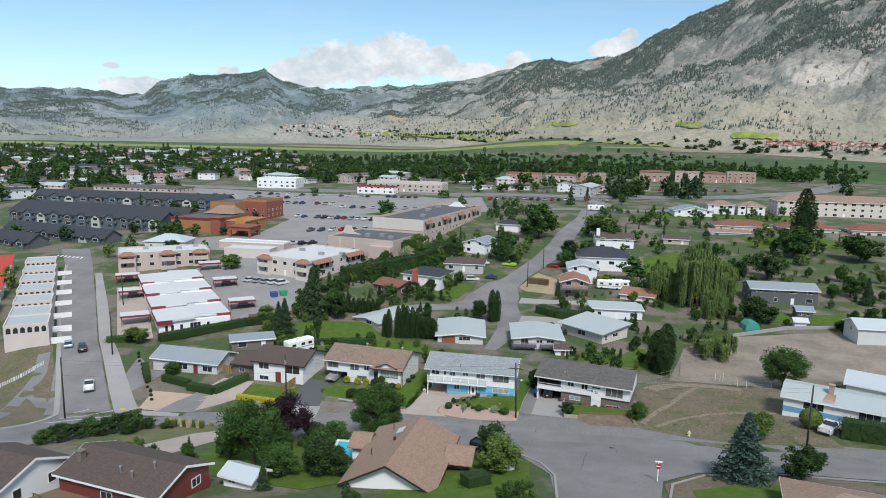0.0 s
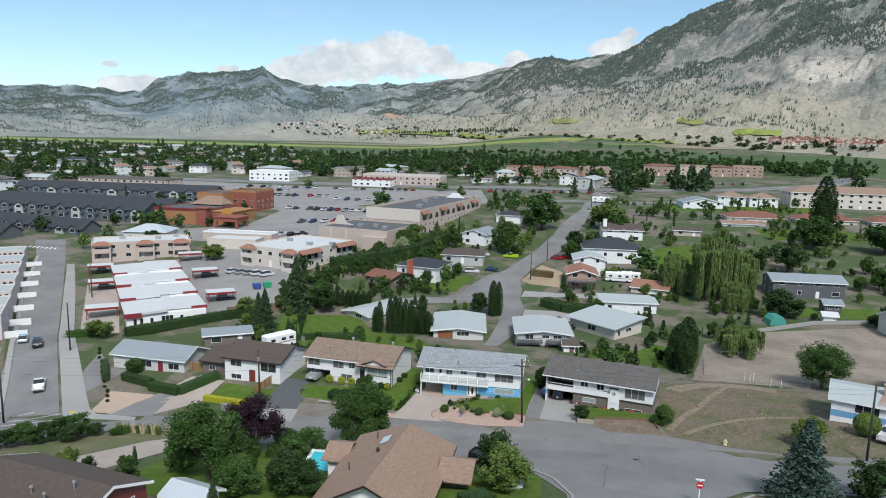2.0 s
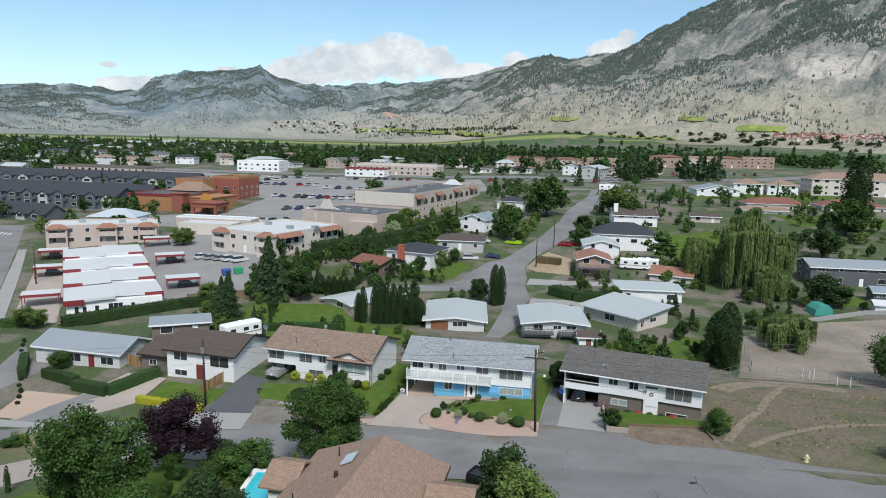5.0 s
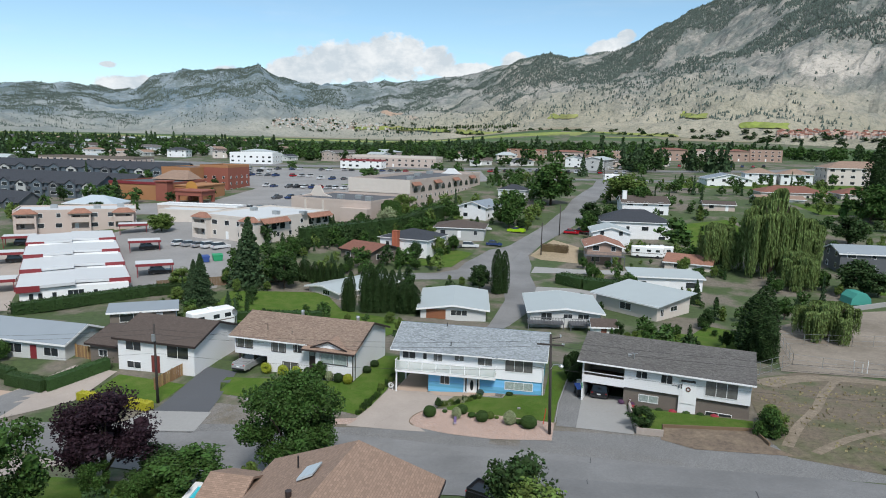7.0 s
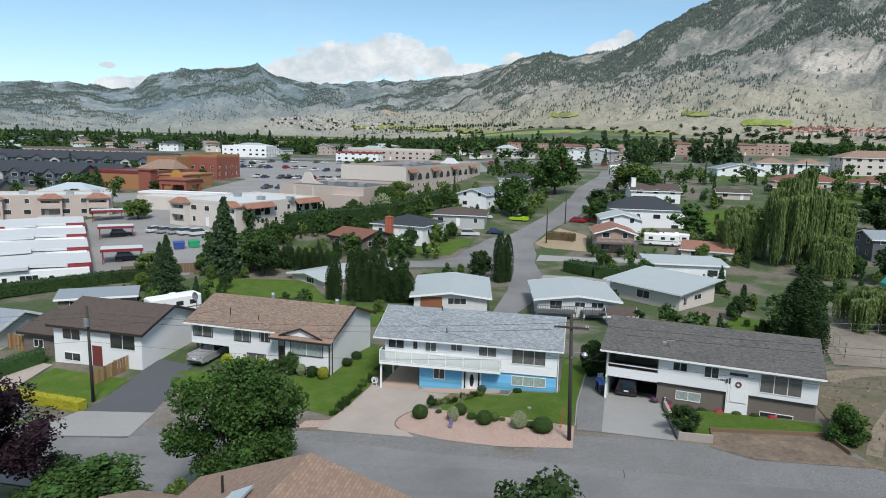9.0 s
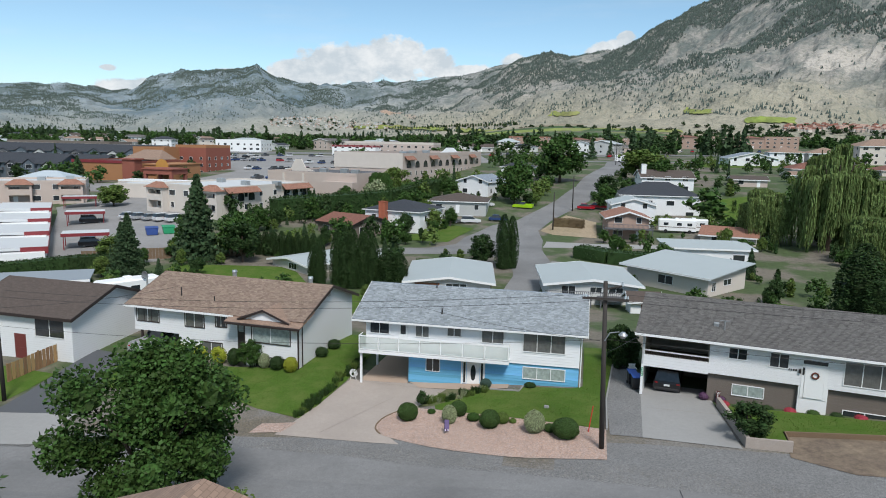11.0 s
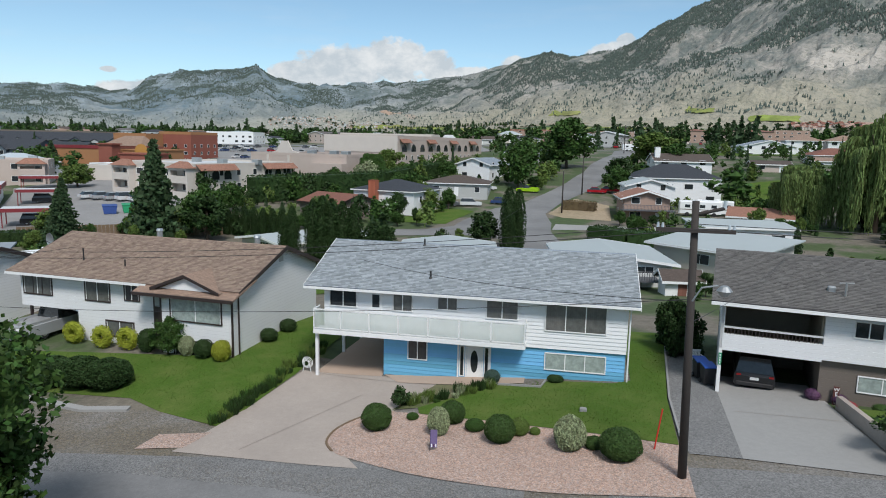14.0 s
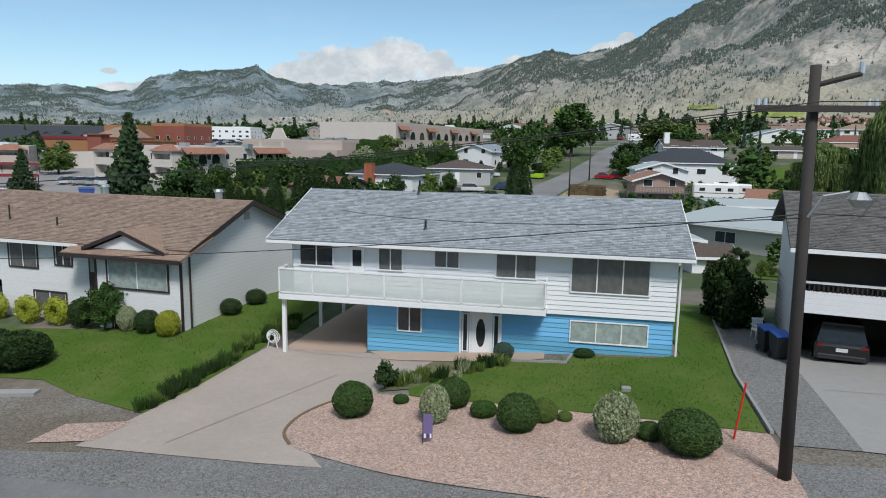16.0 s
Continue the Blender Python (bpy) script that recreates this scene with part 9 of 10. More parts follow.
for i in range(12):
    plant("shrub", -60.6 - i * 1.5 + (i % 3) * 0.2, -10 + i * 1.7, 0.5 + 0.15 * (i % 3), 0.35, M_LEAFD, "small green shrub in gravel", 2, name="shrub", group="sidewalk shrubs")
hedge([(-66.5, -2.8), (-70.5, 2.2)], 1.3, 1.7)
# white house planting
for x, y in ((-24.7, 1.2), (-22.3, 0.7), (-20.5, 0.6)):
    ob = thing("topiary_bush", "golden-green bush clipped into a ring", "bush", pose(x, y, land(x, y) + 0.05), "ring topiary")
    s, rg = Shape(), random.Random(int(x * 10))
    n = 14
    core = [((0.42 + 0.26 * math.cos(v)) * math.cos(u), 0.26 * math.sin(v), 0.68 + (0.42 + 0.26 * math.cos(v)) * math.sin(u)) for u in [6.2832 * i / n for i in range(n)] for v in [6.2832 * k / 6 for k in range(6)]]
    s.add(core, [(i * 6 + k, i * 6 + (k + 1) % 6, ((i + 1) % n) * 6 + (k + 1) % 6, ((i + 1) % n) * 6 + k) for i in range(n) for k in range(6)])
    pts = []
    for _ in range(900):
        u, v = rg.uniform(0, 6.283), rg.uniform(0, 6.283)
        q = 0.42 + 0.3 * math.cos(v)
        pts.append((q * math.cos(u), 0.3 * math.sin(v), 0.68 + q * math.sin(u)))
    quads(s, pts, 0.05, rg)
    part("foliage", s, M_GOLDG, ob)
for x, y, h, r, m_, lb in ((-19.0, 0.4, 1.5, 0.6, M_LEAFD, "round grey-green bush"), (-16.2, 0.1, 1.3, 0.5, M_SILVER, "pale variegated bush"), (-15.0, -0.1, 1.2, 0.6, M_LEAFD, "dark green bush"), (-13.7, -0.4, 1.3, 0.6, M_GOLDG, "clipped yellow-green bush"), (-12.6, 3.4, 0.9, 0.6, M_LEAFD, "low dark bush at the wall"), (-12.3, 5.6, 0.9, 0.6, M_LEAFD, "low dark bush at the wall")):
    plant("shrub", x, y, h, r, m_, lb + " beside the white house", 1, name="shrub", count=2200)
plant("round", -17.5, 0.2, 2.3, 1.1, M_LEAF, "small crooked ornamental tree", 2)
rng_b = random.Random(12)
for i in range(40):
    t = i / 39
    plant("tuft", -9.0 - 1.0 * t + rng_b.uniform(-0.35, 0.25), 3.5 - 11 * t, rng_b.uniform(0.25, 0.7), rng_b.uniform(0.3, 0.55), rng_b.choice((M_LEAF, M_LEAFD, M_LEAFY)), "low flowering plant along the drive", rng_b.randrange(1, 4), name="shrub", group="drive border plants")
for i in range(34):
    t = i / 33
    plant("tuft", 1.9 - 3.8 * t + rng_b.uniform(-0.3, 0.5), -1.5 - 3.0 * t + rng_b.uniform(-0.3, 0.3), rng_b.uniform(0.2, 0.65), rng_b.uniform(0.25, 0.45), rng_b.choice((M_LEAF, M_SILVER, M_LEAFY, M_LEAFD)), "low leafy plant in the flower border", rng_b.randrange(1, 4), name="shrub", group="border plants")
# grey house planting
plant("round", 30.1, -8.0, 3.6, 1.5, M_LEAF, "bushy lilac with pale pink flowers at a yard corner", 1, z=0.9, count=6500, leaf=0.2)
plant("round", 31.2, -5.4, 2.8, 1.5, M_LEAFY, "bushy green shrub beside a lilac", 2, name="shrub", z=1.1, count=5200, leaf=0.2)
plant("round", 18.6, -8, 2.2, 1.5, M_LEAFD, "twiggy dark shrub above the wall", 3)
for i in range(7):
    plant("shrub", 18.2 + i * 1.3, -2.6 - i * 0.25, 0.5, 0.45, (M_FLOWER, M_LEAF, M_LEAFD)[i % 3], "potted flowers beside a wall", 2, name="shrub", group="wall flowers", count=600)
plant("shrub", 17.2, -1.2, 0.6, 0.4, M_FLOWERP, "purple flowering plant beside the garage", 2, name="shrub", count=900)
plant("shrub", 18.2, -1.6, 0.5, 0.4, M_FLOWERP, "purple flowering plant beside the garage", 3, name="shrub", count=900)


def bin_(x, y, yaw, lid, label):
    ob = thing("wheeled_bin", label, "wheeled bin", pose(x, y, land(x, y) + 0.07, 0, 0, yaw))
    part("body", Shape().add([(-0.24, -0.26, 0.08), (0.24, -0.26, 0.08), (0.24, 0.26, 0.08), (-0.24, 0.26, 0.08), (-0.3, -0.36, 0.95), (0.3, -0.36, 0.95), (0.3, 0.36, 0.95), (-0.3, 0.36, 0.95)], [(0, 3, 2, 1), (4, 5, 6, 7), (0, 1, 5, 4), (1, 2, 6, 5), (2, 3, 7, 6), (3, 0, 4, 7)]), M_BLACK, ob)
    part("lid", Shape().slab([(-0.32, -0.4, 0.99), (0.32, -0.4, 0.99), (0.32, 0.38, 1.08), (-0.32, 0.38, 1.08)], 0.05), lid, ob)
    for sx in (-0.28, 0.28):
        part("wheel", Shape().tube((sx - 0.03, 0.24, 0.12), (sx + 0.03, 0.24, 0.12), 0.12, n=10), M_TYRE, ob)


M_BLUELID = mat("blue_plastic_lid", (0.02, 0.09, 0.42), 0.4, 0.1, 3.0, 0.0)
bin_(12.55, 1.3, 10, M_BLUELID, "black wheeled bin with a blue lid")
bin_(12.75, 0.3, 10, M_BLUELID, "black wheeled bin with a blue lid")


def covered_boat(x, y, yaw):
    """A small boat on its trailer under a pale speckled cover."""
    ob = thing("covered_boat", "small boat on a trailer under a pale grey cover", "boat", pose(x, y, land(x, y) + 0.05, 0, 0, yaw))
    rings = []
    for u, w, z in ((-2.3, 0.75, 0.95), (-1.2, 0.95, 1.25), (0.2, 0.95, 1.45), (1.4, 0.7, 1.2), (2.4, 0.12, 0.95)):
        rings += [(u, -w, 0.7), (u, -w * 0.9, z * 0.85), (u, -w * 0.35, z), (u, w * 0.35, z), (u, w * 0.9, z * 0.85), (u, w, 0.7)]
    part("cover", Shape().add(rings, [(j * 6 + i, j * 6 + 6 + i, j * 6 + 7 + i, j * 6 + 1 + i) for j in range(4) for i in range(5)] + [(0, 1, 2, 3, 4, 5)]), mat("speckled_cover", (0.42, 0.43, 0.42), 0.8, 0.5, 4.0, 0.2, col2=(0.2, 0.2, 0.2)), ob, smooth=True)
    part("hull", Shape().add([(-2.2, -0.7, 0.7), (1.4, -0.65, 0.7), (2.3, 0, 0.75), (1.4, 0.65, 0.7), (-2.2, 0.7, 0.7), (-2.1, -0.3, 0.35), (1.2, -0.25, 0.35), (1.2, 0.25, 0.35), (-2.1, 0.3, 0.35)], [(0, 5, 6, 1), (1, 6, 2), (2, 6, 7), (2, 7, 3), (3, 7, 8, 4), (4, 8, 5, 0), (5, 8, 7, 6)]), M_WHITEP, ob)
    part("trailer_frame", Shape().box(-2.0, -0.5, 0.28, 3.0, -0.42, 0.36).box(-2.0, 0.42, 0.28, 3.0, 0.5, 0.36).box(-0.6, -0.85, 0.26, -0.5, 0.85, 0.34), M_STEEL, ob)
    for sy in (-0.9, 0.9):
        part("wheel", Shape().tube((-0.55, sy - 0.09, 0.3), (-0.55, sy + 0.09, 0.3), 0.3, n=12), M_TYRE, ob)


covered_boat(11.2, -35.5, 100)
ob = thing("manhole_cover", "dark round iron manhole cover in the asphalt", "manhole cover", pose(25.5, -22.5, land(25.5, -22.5) + 0.08))
part("plate", Shape().tube((0, 0, 0), (0, 0, 0.02), 0.36, 0.34, 20), M_BLACK, ob)


def hydrant():
    ob = thing("fire_hydrant", "pale cream fire hydrant at the roadside", "fire hydrant", pose(37.7, -14.4, land(37.7, -14.4)))
    m_ = mat("cream_hydrant_paint", (0.62, 0.56, 0.36), 0.5)
    part("barrel", Shape().tube((0, 0, -0.1), (0, 0, 0.62), 0.16, 0.15, 12).tube((0, 0, 0.05), (0, 0, 0.12), 0.24, 0.24, 12), m_, ob)
    part("bonnet", Shape().tube((0, 0, 0.62), (0, 0, 0.7), 0.2, 0.19, 12).tube((0, 0, 0.7), (0, 0, 0.86), 0.17, 0.05, 12), m_, ob)
    part("nozzle", Shape().tube((-0.3, 0, 0.45), (0.3, 0, 0.45), 0.08, n=10), m_, ob)


hydrant()


def stop_sign():
    ob = thing("stop_sign", "red octagonal stop sign on a wooden post", "road sign", pose(30.3, -38.0, land(30.3, -38.0)))
    part("post", Shape().box(-0.05, -0.05, -0.3, 0.05, 0.05, 2.7), M_WHITEP, ob)
    o = [(0.38 * math.cos(0.3927 + i * 0.7854), 2.1 + 0.38 * math.sin(0.3927 + i * 0.7854)) for i in range(8)]
    sg = part("plate", Shape().prism(o, -0.08, -0.06), mat("red_sign_enamel", (0.5, 0.015, 0.02), 0.4), ob)
    part("plate_bar", Shape().box(-0.24, -0.09, 2.03, 0.24, -0.08, 2.17), M_WHITEP, sg)
    part("street_name_plate", Shape().box(-0.45, -0.02, 2.6, 0.45, 0.0, 2.78), M_WHITEP, ob)


stop_sign()
ob = thing("marker_stake", "bright red leaning marker stake", "stake", pose(9.3, -8.3, land(9.3, -8.3)))
part("shaft", Shape().tube((0, 0, -0.1), (0.22, 0, 1.75), 0.03, n=8), mat("red_stake_paint", (0.6, 0.03, 0.02), 0.5), ob)
ob = thing("valve_box", "small grey stone valve box in the lawn", "valve box", pose(6.6, -4.6, land(6.6, -4.6) + 0.08))
part("block", Shape().bevel_box(-0.16, -0.12, -0.05, 0.16, 0.12, 0.16, 0.03), M_CONCP, ob)
ob = thing("garden_flag", "small striped garden flag on a wire stand", "flag", pose(0.66, -9.2, land(0.66, -9.2), 0, 0, 12))
part("stand", Shape().tube((-0.16, 0, -0.1), (-0.16, 0, 1.0), 0.012, n=6).tube((-0.16, 0, 1.0), (0.17, 0, 1.0), 0.012, n=6), M_BLACK, ob)
fl = part("cloth", Shape().box(-0.15, -0.006, 0.22, 0.13, 0.006, 0.97), mat("purple_flag_cloth", (0.16, 0.12, 0.26), 0.8), ob)
for i in range(3):
    part("stripe", Shape().slab([(-0.12 + i * 0.085, -0.009, 0.26), (-0.07 + i * 0.085, -0.009, 0.26), (-0.09 + i * 0.085, 0.009, 0.93), (-0.13 + i * 0.085, 0.009, 0.93)], 0.02), M_WHITEP if i != 1 else M_FLOWERP, fl)
ob = thing("hose_reel", "white coiled hose rack beside the carport", "hose rack", pose(-8.5, -0.4, land(-8.5, -0.4)))
for i in range(4):
    r_ = 0.16 + 0.05 * i
    part("coil", Shape().add([(r_ * math.cos(u) + k * math.cos(u), -0.1 + 0.06 * i, 0.55 + (r_ + k) * math.sin(u)) for u in [6.2832 * j / 16 for j in range(16)] for k in (-0.02, 0.02)], [(j * 2, j * 2 + 1, ((j + 1) % 16) * 2 + 1, ((j + 1) % 16) * 2) for j in range(16)]), M_WHITEP, ob)
part("stand", Shape().tube((-0.25, 0, 0), (-0.1, 0, 0.7), 0.02, n=6).tube((0.25, 0, 0), (0.1, 0, 0.7), 0.02, n=6), M_WHITEP, ob)
ob = thing("mailbox_cluster", "grey metal community mailbox", "mailbox", pose(-37.6, -11.6, land(-37.6, -11.6), 0, 0, -6))
part("cabinet", Shape().bevel_box(-0.7, -0.25, 0.35, 0.7, 0.25, 1.5, 0.04), M_STEEL, ob)
part("pedestal", Shape().box(-0.3, -0.15, -0.2, 0.3, 0.15, 0.35), M_CONCP, ob)

# ---- the blue-banded bungalow ----
def bungalow_details():
    ob = [o for o in bpy.data.objects if o.get("label", "").startswith("long white and blue")][0]
    part("blue_band", Shape().box(-11.02, -4.53, 1.1, 11.02, -4.49, 2.05), M_BLUES, ob)
    part("garage_door", Shape().box(-9.8, -4.56, -0.4, -6.6, -4.49, 1.05), M_WHITEP, ob)
    ch = part("chimney", Shape().box(-4.6, -1.6, 3.8, -3.8, -0.8, 6.0).box(-4.7, -1.7, 6.0, -3.7, -0.7, 6.15), M_PINK, ob, "faded pink brick chimney")
    part("rust_stain", Shape().slab([(-5.4, -4.6, 3.92), (-3.6, -4.6, 3.92), (-3.4, -1.6, 4.52), (-4.8, -1.6, 4.52)], 0.02), mat("rust_streaks", (0.25, 0.12, 0.06), 0.9, 0.5, 1.5, 0.1, col2=(0.36, 0.38, 0.38)), ob)


bungalow_details()


# ---- behind the street ----
def deck(x, y, yaw, w, d, h, label):
    ob = thing("deck", label, "deck", pose(x, y, land(x, y), 0, 0, yaw))
    part("floor", Shape().box(-w / 2, -d / 2, h - 0.15, w / 2, d / 2, h), M_DKGREY, ob)
    n = int(w / 0.25)
    for i in range(n + 1):
        part("baluster", Shape().box(-w / 2 + i * w / n - 0.03, -d / 2, h, -w / 2 + i * w / n + 0.03, -d / 2 + 0.05, h + 0.95), M_DKGREY, ob)
    part("handrail", Shape().box(-w / 2, -d / 2 - 0.02, h + 0.95, w / 2, -d / 2 + 0.08, h + 1.02), M_DKGREY, ob)
    for sx in (-1, 1):
        part("post", Shape().box(sx * (w / 2 - 0.1) - 0.07, -d / 2, -0.3, sx * (w / 2 - 0.1) + 0.07, -d / 2 + 0.14, h), M_DKGREY, ob)


deck(7.2, 39.5, 8, 6.0, 2.6, 1.2, "grey timber deck behind a bungalow")
deck(13, 39.8, 8, 3.6, 2.6, 1.2, "grey timber deck behind a bungalow")
deck(18.6, 96.2, 4, 9.6, 2.4, 2.4, "dark timber balcony deck on posts")
house("small white shed with brown roof", 16.5, 37.5, 8, 3.4, 2.8, 2.1, "gable", 0.7, M_WHITEP, M_RDBROWN, M_WHITEP, name="shed", wins=(), auto=False, doors=(("f", 0, 0.9, 1.8, M_RREDB),), z=-2.4)
house("small white storage shed", 79.7, 75.7, 0, 3.0, 2.6, 2.0, "gable", 0.6, M_WHITEP, M_RWHITE, M_WHITEP, name="shed", auto=False, doors=(("f", 0, 1.4, 1.7),))
house("long pale grey barn with white metal roof", 98.2, 66.9, 4, 18, 8, 4.2, "gable", 1.6, M_PALEG, M_RMETAL, M_WHITEP, name="barn", wins=(("f", 3, 1.8, 0.9, 1.2), ("l", 0, 2.6, 0.8, 1.0)))
house("white arched metal storage hut", 79.9, 19.6, -24, 14, 9, 2.6, "gable", 1.4, M_WHITEP, M_RMETAL, M_WHITEP, name="storage_hut", auto=False)
ob = thing("tarpaulin_tent", "teal tarpaulin shelter tent", "tent", pose(66, 71, land(66, 71), 0, 0, 10))
part("cover", Shape().prism([(-2, 0), (2, 0), (1.8, 1.3), (0.9, 2.3), (-0.9, 2.3), (-1.8, 1.3)], -2, 2), mat("teal_tarpaulin", (0.06, 0.30, 0.25), 0.5, 0.2, 2.0, 0.2), ob)
for x, y, h in ((48.4, 22.6, 1.6), (49.2, 22.0, 1.3), (49.8, 22.0, 1.8), (52, 19, 1.4), (53.6, 18.6, 1.5)):
    ob = thing("white_post", "white painted corral post", "post", pose(x, y, land(x, y)), "corral posts")
    part("shaft", Shape().tube((0, 0, -0.2), (0, 0, h), 0.05, n=8), M_WHITEP, ob)
hedge([(8.6, 76.2), (13.9, 72.3), (21.4, 70.3)], 4.0, 2.2, M_LEAFD, "thick rounded hedge along a drive", 0.14, 30)
hedge([(2.8, 108.9), (6.2, 108.5), (9.4, 107.6)], 2.3, 1.9, mat("brown_dry_hedge", (0.12, 0.085, 0.04), 0.8, 0.3, 2.0, 0.0, per="island"), "brown sausage-shaped clipped bush", 0.14, 31)
rng_w = random.Random(8)
weeds = Shape()
for _ in range(1500):
    x, y = rng_w.uniform(31, 57), rng_w.uniform(-14, 14)
    if not inside(x, y, [(31.2, -10), (46, -13.4), (59, -14.6), (56, 2), (56, 14), (40, 16), (32.4, 12)]) or noise.noise(Vector((x, y, 0)) / 5) < rng_w.uniform(-0.5, 0.4):
        continue
    k, b = rng_w.uniform(0.08, 0.24), rng_w.uniform(0, 3.14)
    z = land(x, y) + 0.04
    weeds.add([(x - 0.1 * math.cos(b), y - 0.1 * math.sin(b), z), (x + 0.1 * math.cos(b), y + 0.1 * math.sin(b), z), (x + 0.16 * math.cos(b) + 0.05, y + 0.16 * math.sin(b), z + k), (x - 0.13 * math.cos(b), y - 0.13 * math.sin(b), z + k * 0.9)], [(0, 1, 2, 3)])
solo("field_weeds", weeds, mat("dry_weed_stalks", (0.27, 0.235, 0.13), 0.9, 0.35, 2.0, 0.0, per="island"), "dry weeds and grass tufts in a vacant lot", "weeds", kind="stuff")
# sign, planters and wall pieces before the grey house
GREY = pose(13.0, -0.5, 0.78, 0, 0, -11)
ob = thing("welcome_sign", "tall red-brown wooden sign with white welcome letters", "sign", GREY @ pose(5.15, -0.28, -0.35, -4))
part("board", Shape().bevel_box(-0.13, -0.02, 0, 0.13, 0.02, 1.5, 0.01), mat("dark_red_board", (0.10, 0.035, 0.03), 0.8, 0.2, 5.0, 0.1), ob)
for i, ch in enumerate("WELCOME"):
    cu = bpy.data.curves.new("letter", "FONT")
    cu.body, cu.size, cu.extrude, cu.align_x = ch, 0.24, 0.004, "CENTER"
    tmp = bpy.data.objects.new("letter", cu)
    me = bpy.data.meshes.new_from_object(tmp)
    bpy.data.objects.remove(tmp)
    me.materials.append(M_WHITEP)
    lt = part("letter", me, None, ob)
    lt.matrix_local = pose(0, -0.028, 1.28 - i * 0.2, 90)
M_RTUB = mat("red_planter_paint", (0.34, 0.025, 0.03), 0.6, 0.15, 4.0, 0.05)
for x, y in ((8.6, -0.9), (9.6, -1.5), (10.0, -1.1)):
    ob = thing("planter", "red planter box with green plants", "planter", GREY @ pose(x, y, -0.15), "red planters")
    part("box", Shape().bevel_box(-0.4, -0.15, 0, 0.4, 0.15, 0.32, 0.02), M_RTUB, ob)
    s, rg = Shape(), random.Random(int(x * 10))
    quads(s, [(rg.uniform(-0.38, 0.38), rg.uniform(-0.14, 0.14), 0.32 + rg.random() * 0.18) for _ in range(260)], 0.05, rg)
    part("foliage", s, M_LEAF, ob)
ob = thing("satellite_dish", "round grey satellite dish on a post", "satellite dish", pose(-32.9, 9.2, land(-32.9, 9.2), 0, 0, -20))
part("post", Shape().tube((0, 0, -0.2), (0, 0, 5.0), 0.06), M_STEEL, ob)
dish = Shape()
ringed = [(0.5 * k * math.cos(6.2832 * i / 16), -0.1 - 0.12 * k * k, 5.0 + 0.5 * k * math.sin(6.2832 * i / 16)) for k in (0.15, 0.55, 1.0) for i in range(16)]
dish.add(ringed + [(x, y + 0.03, z) for x, y, z in ringed], [(a + i, a + (i + 1) % 16, a + 16 + (i + 1) % 16, a + 16 + i) for a in (0, 16, 48, 64) for i in range(16)] + [tuple(range(16)), tuple(range(63, 47, -1))] + [(32 + i, 32 + (i + 1) % 16, 80 + (i + 1) % 16, 80 + i) for i in range(16)])
part("dish", dish, M_STEEL, ob)
part("feed_arm", Shape().tube((0, -0.1, 4.7), (0, -0.6, 5.0), 0.025, n=6), M_BLACK, ob)
# west verge and small garden things
fence([(-97.5, -8), (-96.2, -3.7), (-95.2, 1.6)], 0.9, "low white painted picket fence", 0.35, M_WHITEP, 0.16)
M_PLASTIC = mat("white_moulded_plastic", (0.7, 0.71, 0.7), 0.45, 0.06, 3.0, 0.03)
ob = thing("garden_chair", "white moulded plastic garden chair beside the wall", "chair", pose(12.75, 3.4, land(12.75, 3.4) + 0.07, 0, 0, 10))
part("seat", Shape().bevel_box(-0.26, -0.26, 0.38, 0.26, 0.26, 0.44, 0.02), M_PLASTIC, ob)
for x in (-0.22, 0.22):
    for y in (-0.22, 0.22):
        part("leg", Shape().tube((x * 1.15, y * 1.15, 0), (x, y, 0.4), 0.025, n=6), M_PLASTIC, ob)
    part("armrest", Shape().box(x * 1.2 - 0.03, -0.24, 0.6, x * 1.2 + 0.03, 0.26, 0.64), M_PLASTIC, ob)
bk = part("backrest", Shape().box(-0.26, 0.22, 0.82, 0.26, 0.27, 0.9), M_PLASTIC, ob)
for i in range(6):
    part("slat", Shape().box(-0.23 + i * 0.08, 0.235, 0.42, -0.17 + i * 0.08, 0.255, 0.84), M_PLASTIC, bk)
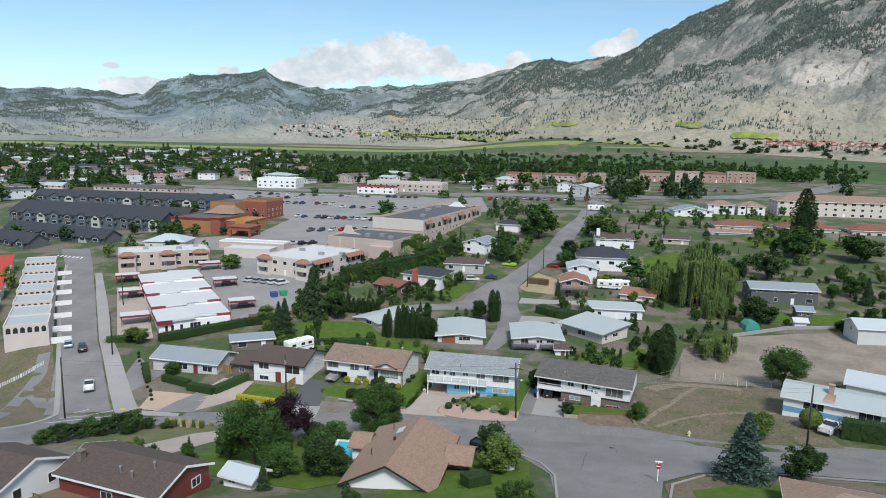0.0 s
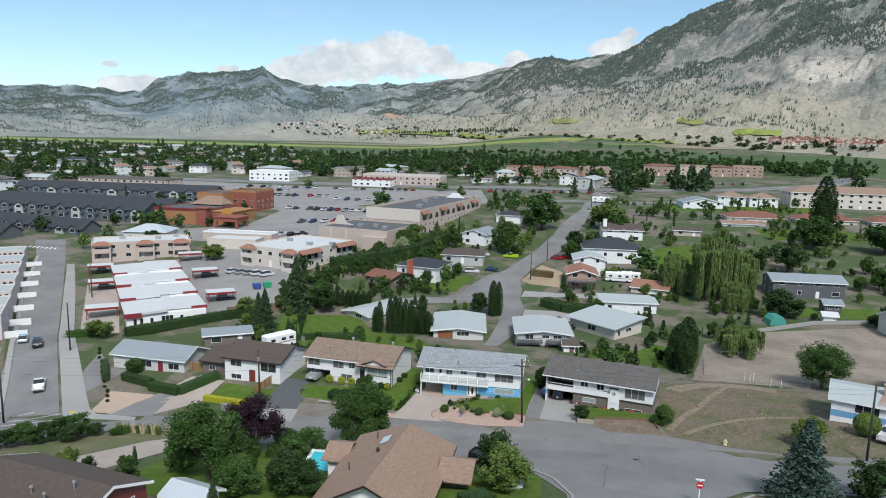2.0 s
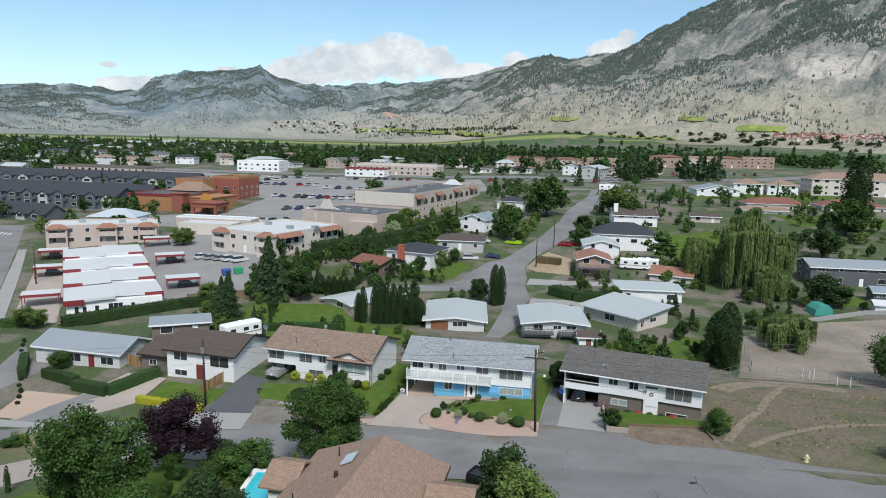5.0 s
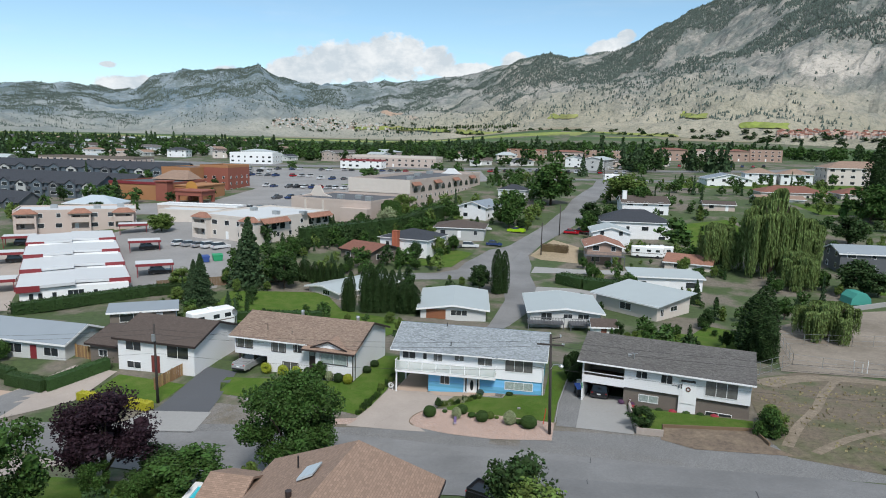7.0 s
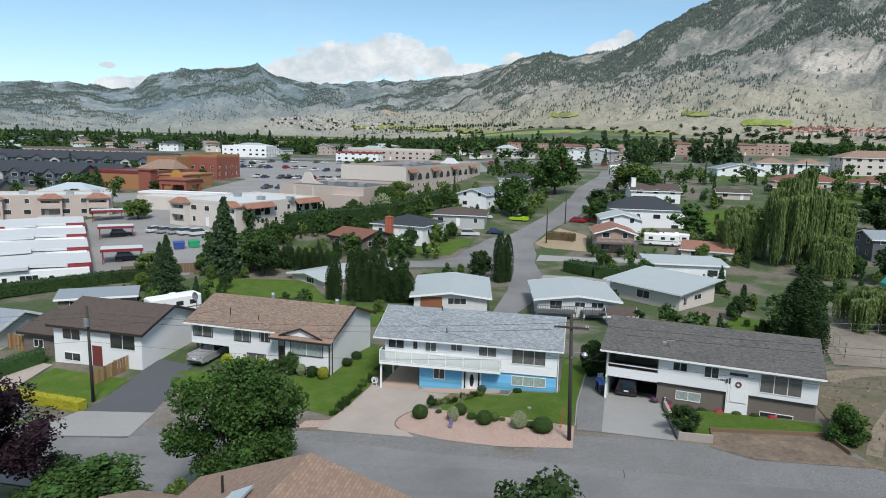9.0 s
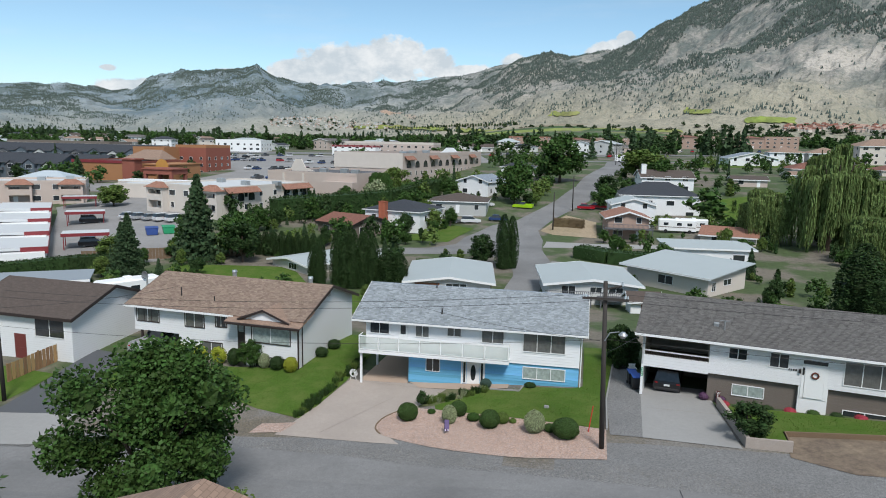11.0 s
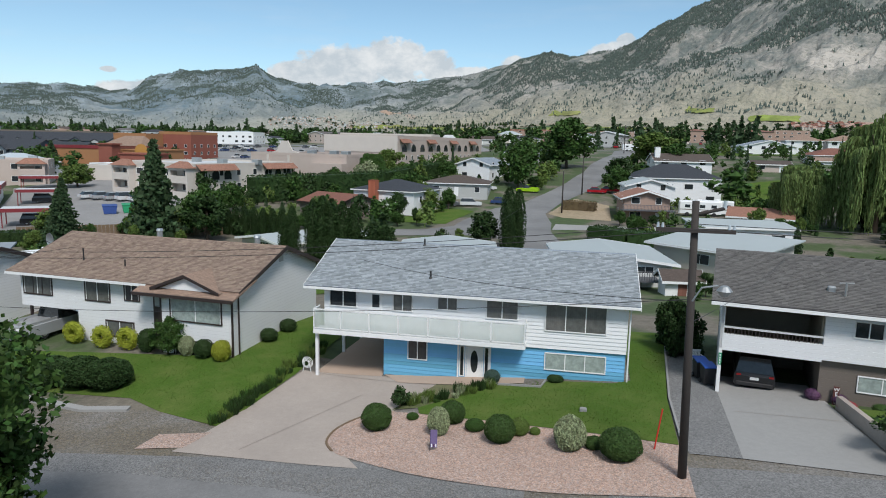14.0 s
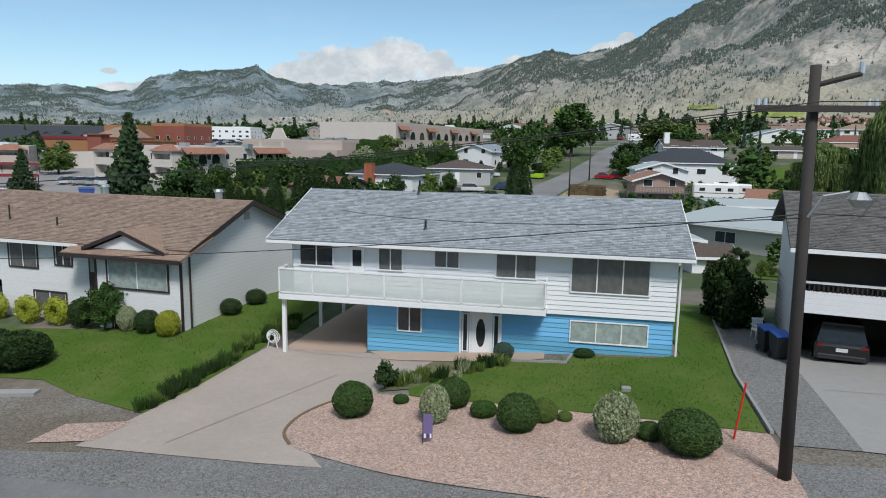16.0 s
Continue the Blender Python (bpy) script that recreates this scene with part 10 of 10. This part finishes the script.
# crushed stones of the gravel bed and verge
for nm, poly, n, r0, m_, lb in (("gravel_stones", [(-3.7, -6.3), (-4.1, -8.2), (-2.8, -9.8), (0.1, -11.1), (5.8, -12.2), (10.2, -11.9), (10.3, -7.9), (4.8, -6.7), (-0.9, -5.4)], 15000, 0.024, M_STONEP, "pink crushed stones"), ("verge_stones", [(-10, -11), (10, -12.4), (16, -13), (24, -15.6), (8, -14.4), (-4, -12.8), (-11, -12.4)], 9000, 0.022, M_STONEG, "grey gravel stones along the road")):
    st = Shape()
    xs, ys = [p[0] for p in poly], [p[1] for p in poly]
    for _ in range(n):
        x, y = rng_w.uniform(min(xs), max(xs)), rng_w.uniform(min(ys), max(ys))
        if not inside(x, y, poly):
            continue
        k, z = r0 * rng_w.uniform(0.6, 1.5), land(x, y) + 0.07
        st.add([(x - k, y - k * 0.6, z - 0.01), (x + k, y - k * 0.7, z - 0.01), (x + k * 0.2, y + k, z - 0.01), (x + k * 0.1, y, z + k * 0.8)], [(0, 1, 3), (1, 2, 3), (2, 0, 3)])
    solo(nm, st, m_, lb, "gravel", kind="stuff")
# blades of the front lawns
M_BLADE = mat("grass_blades", (0.085, 0.145, 0.026), 0.9, 0.3, 3.0, 0.0, per="island", spec=0.1, pervar=0.3)
blades = Shape()
for poly, lift, n in (([(-0.9, -5.2), (2, -5.8), (4.8, -6.5), (10.2, -7.7), (10.4, -2.4), (11.3, 6), (9.3, 6), (9.1, -0.2), (4.7, -0.6), (2.1, -1.4), (0.2, -3.4)], 0.09, 12000),
                      ([(-24, -4.6), (-16, -5.2), (-13.5, -6.4), (-9.7, -7.5), (-9.1, -1), (-9.2, 9), (-13.2, 9), (-13.4, 0.2), (-24, -0.6)], 0.06, 14000), ([(18.8, -3.2), (29.0, -5.1), (28.7, -6.9), (20.4, -7.1), (20.2, -9.1), (18.7, -8.8)], 0.3, 3600)):
    xs, ys = [p[0] for p in poly], [p[1] for p in poly]
    for _ in range(n):
        x, y = rng_w.uniform(min(xs), max(xs)), rng_w.uniform(min(ys), max(ys))
        if not inside(x, y, poly) or noise.noise(Vector((x, y, 0)) * 0.9) < rng_w.uniform(-0.7, 0.3):
            continue
        b, k, z = rng_w.uniform(0, 6.283), rng_w.uniform(0.03, 0.085), land(x, y) + lift - 0.005
        u, v = 0.022 * math.cos(b), 0.022 * math.sin(b)
        blades.add([(x - u, y - v, z), (x + u, y + v, z), (x + v * 1.5, y - u * 1.5, z + k)], [(0, 1, 2)])
solo("lawn_blades", blades, M_BLADE, "short grass blades of the mown lawns", "grass", kind="stuff")
TAKEN.extend([(-38, 47, 9), (-33, 50, 7), (24, 48, 5), (-10, 36, 7), (8, 36, 6), (45, 70, 8)])
gardens()
town()
grow_woods()
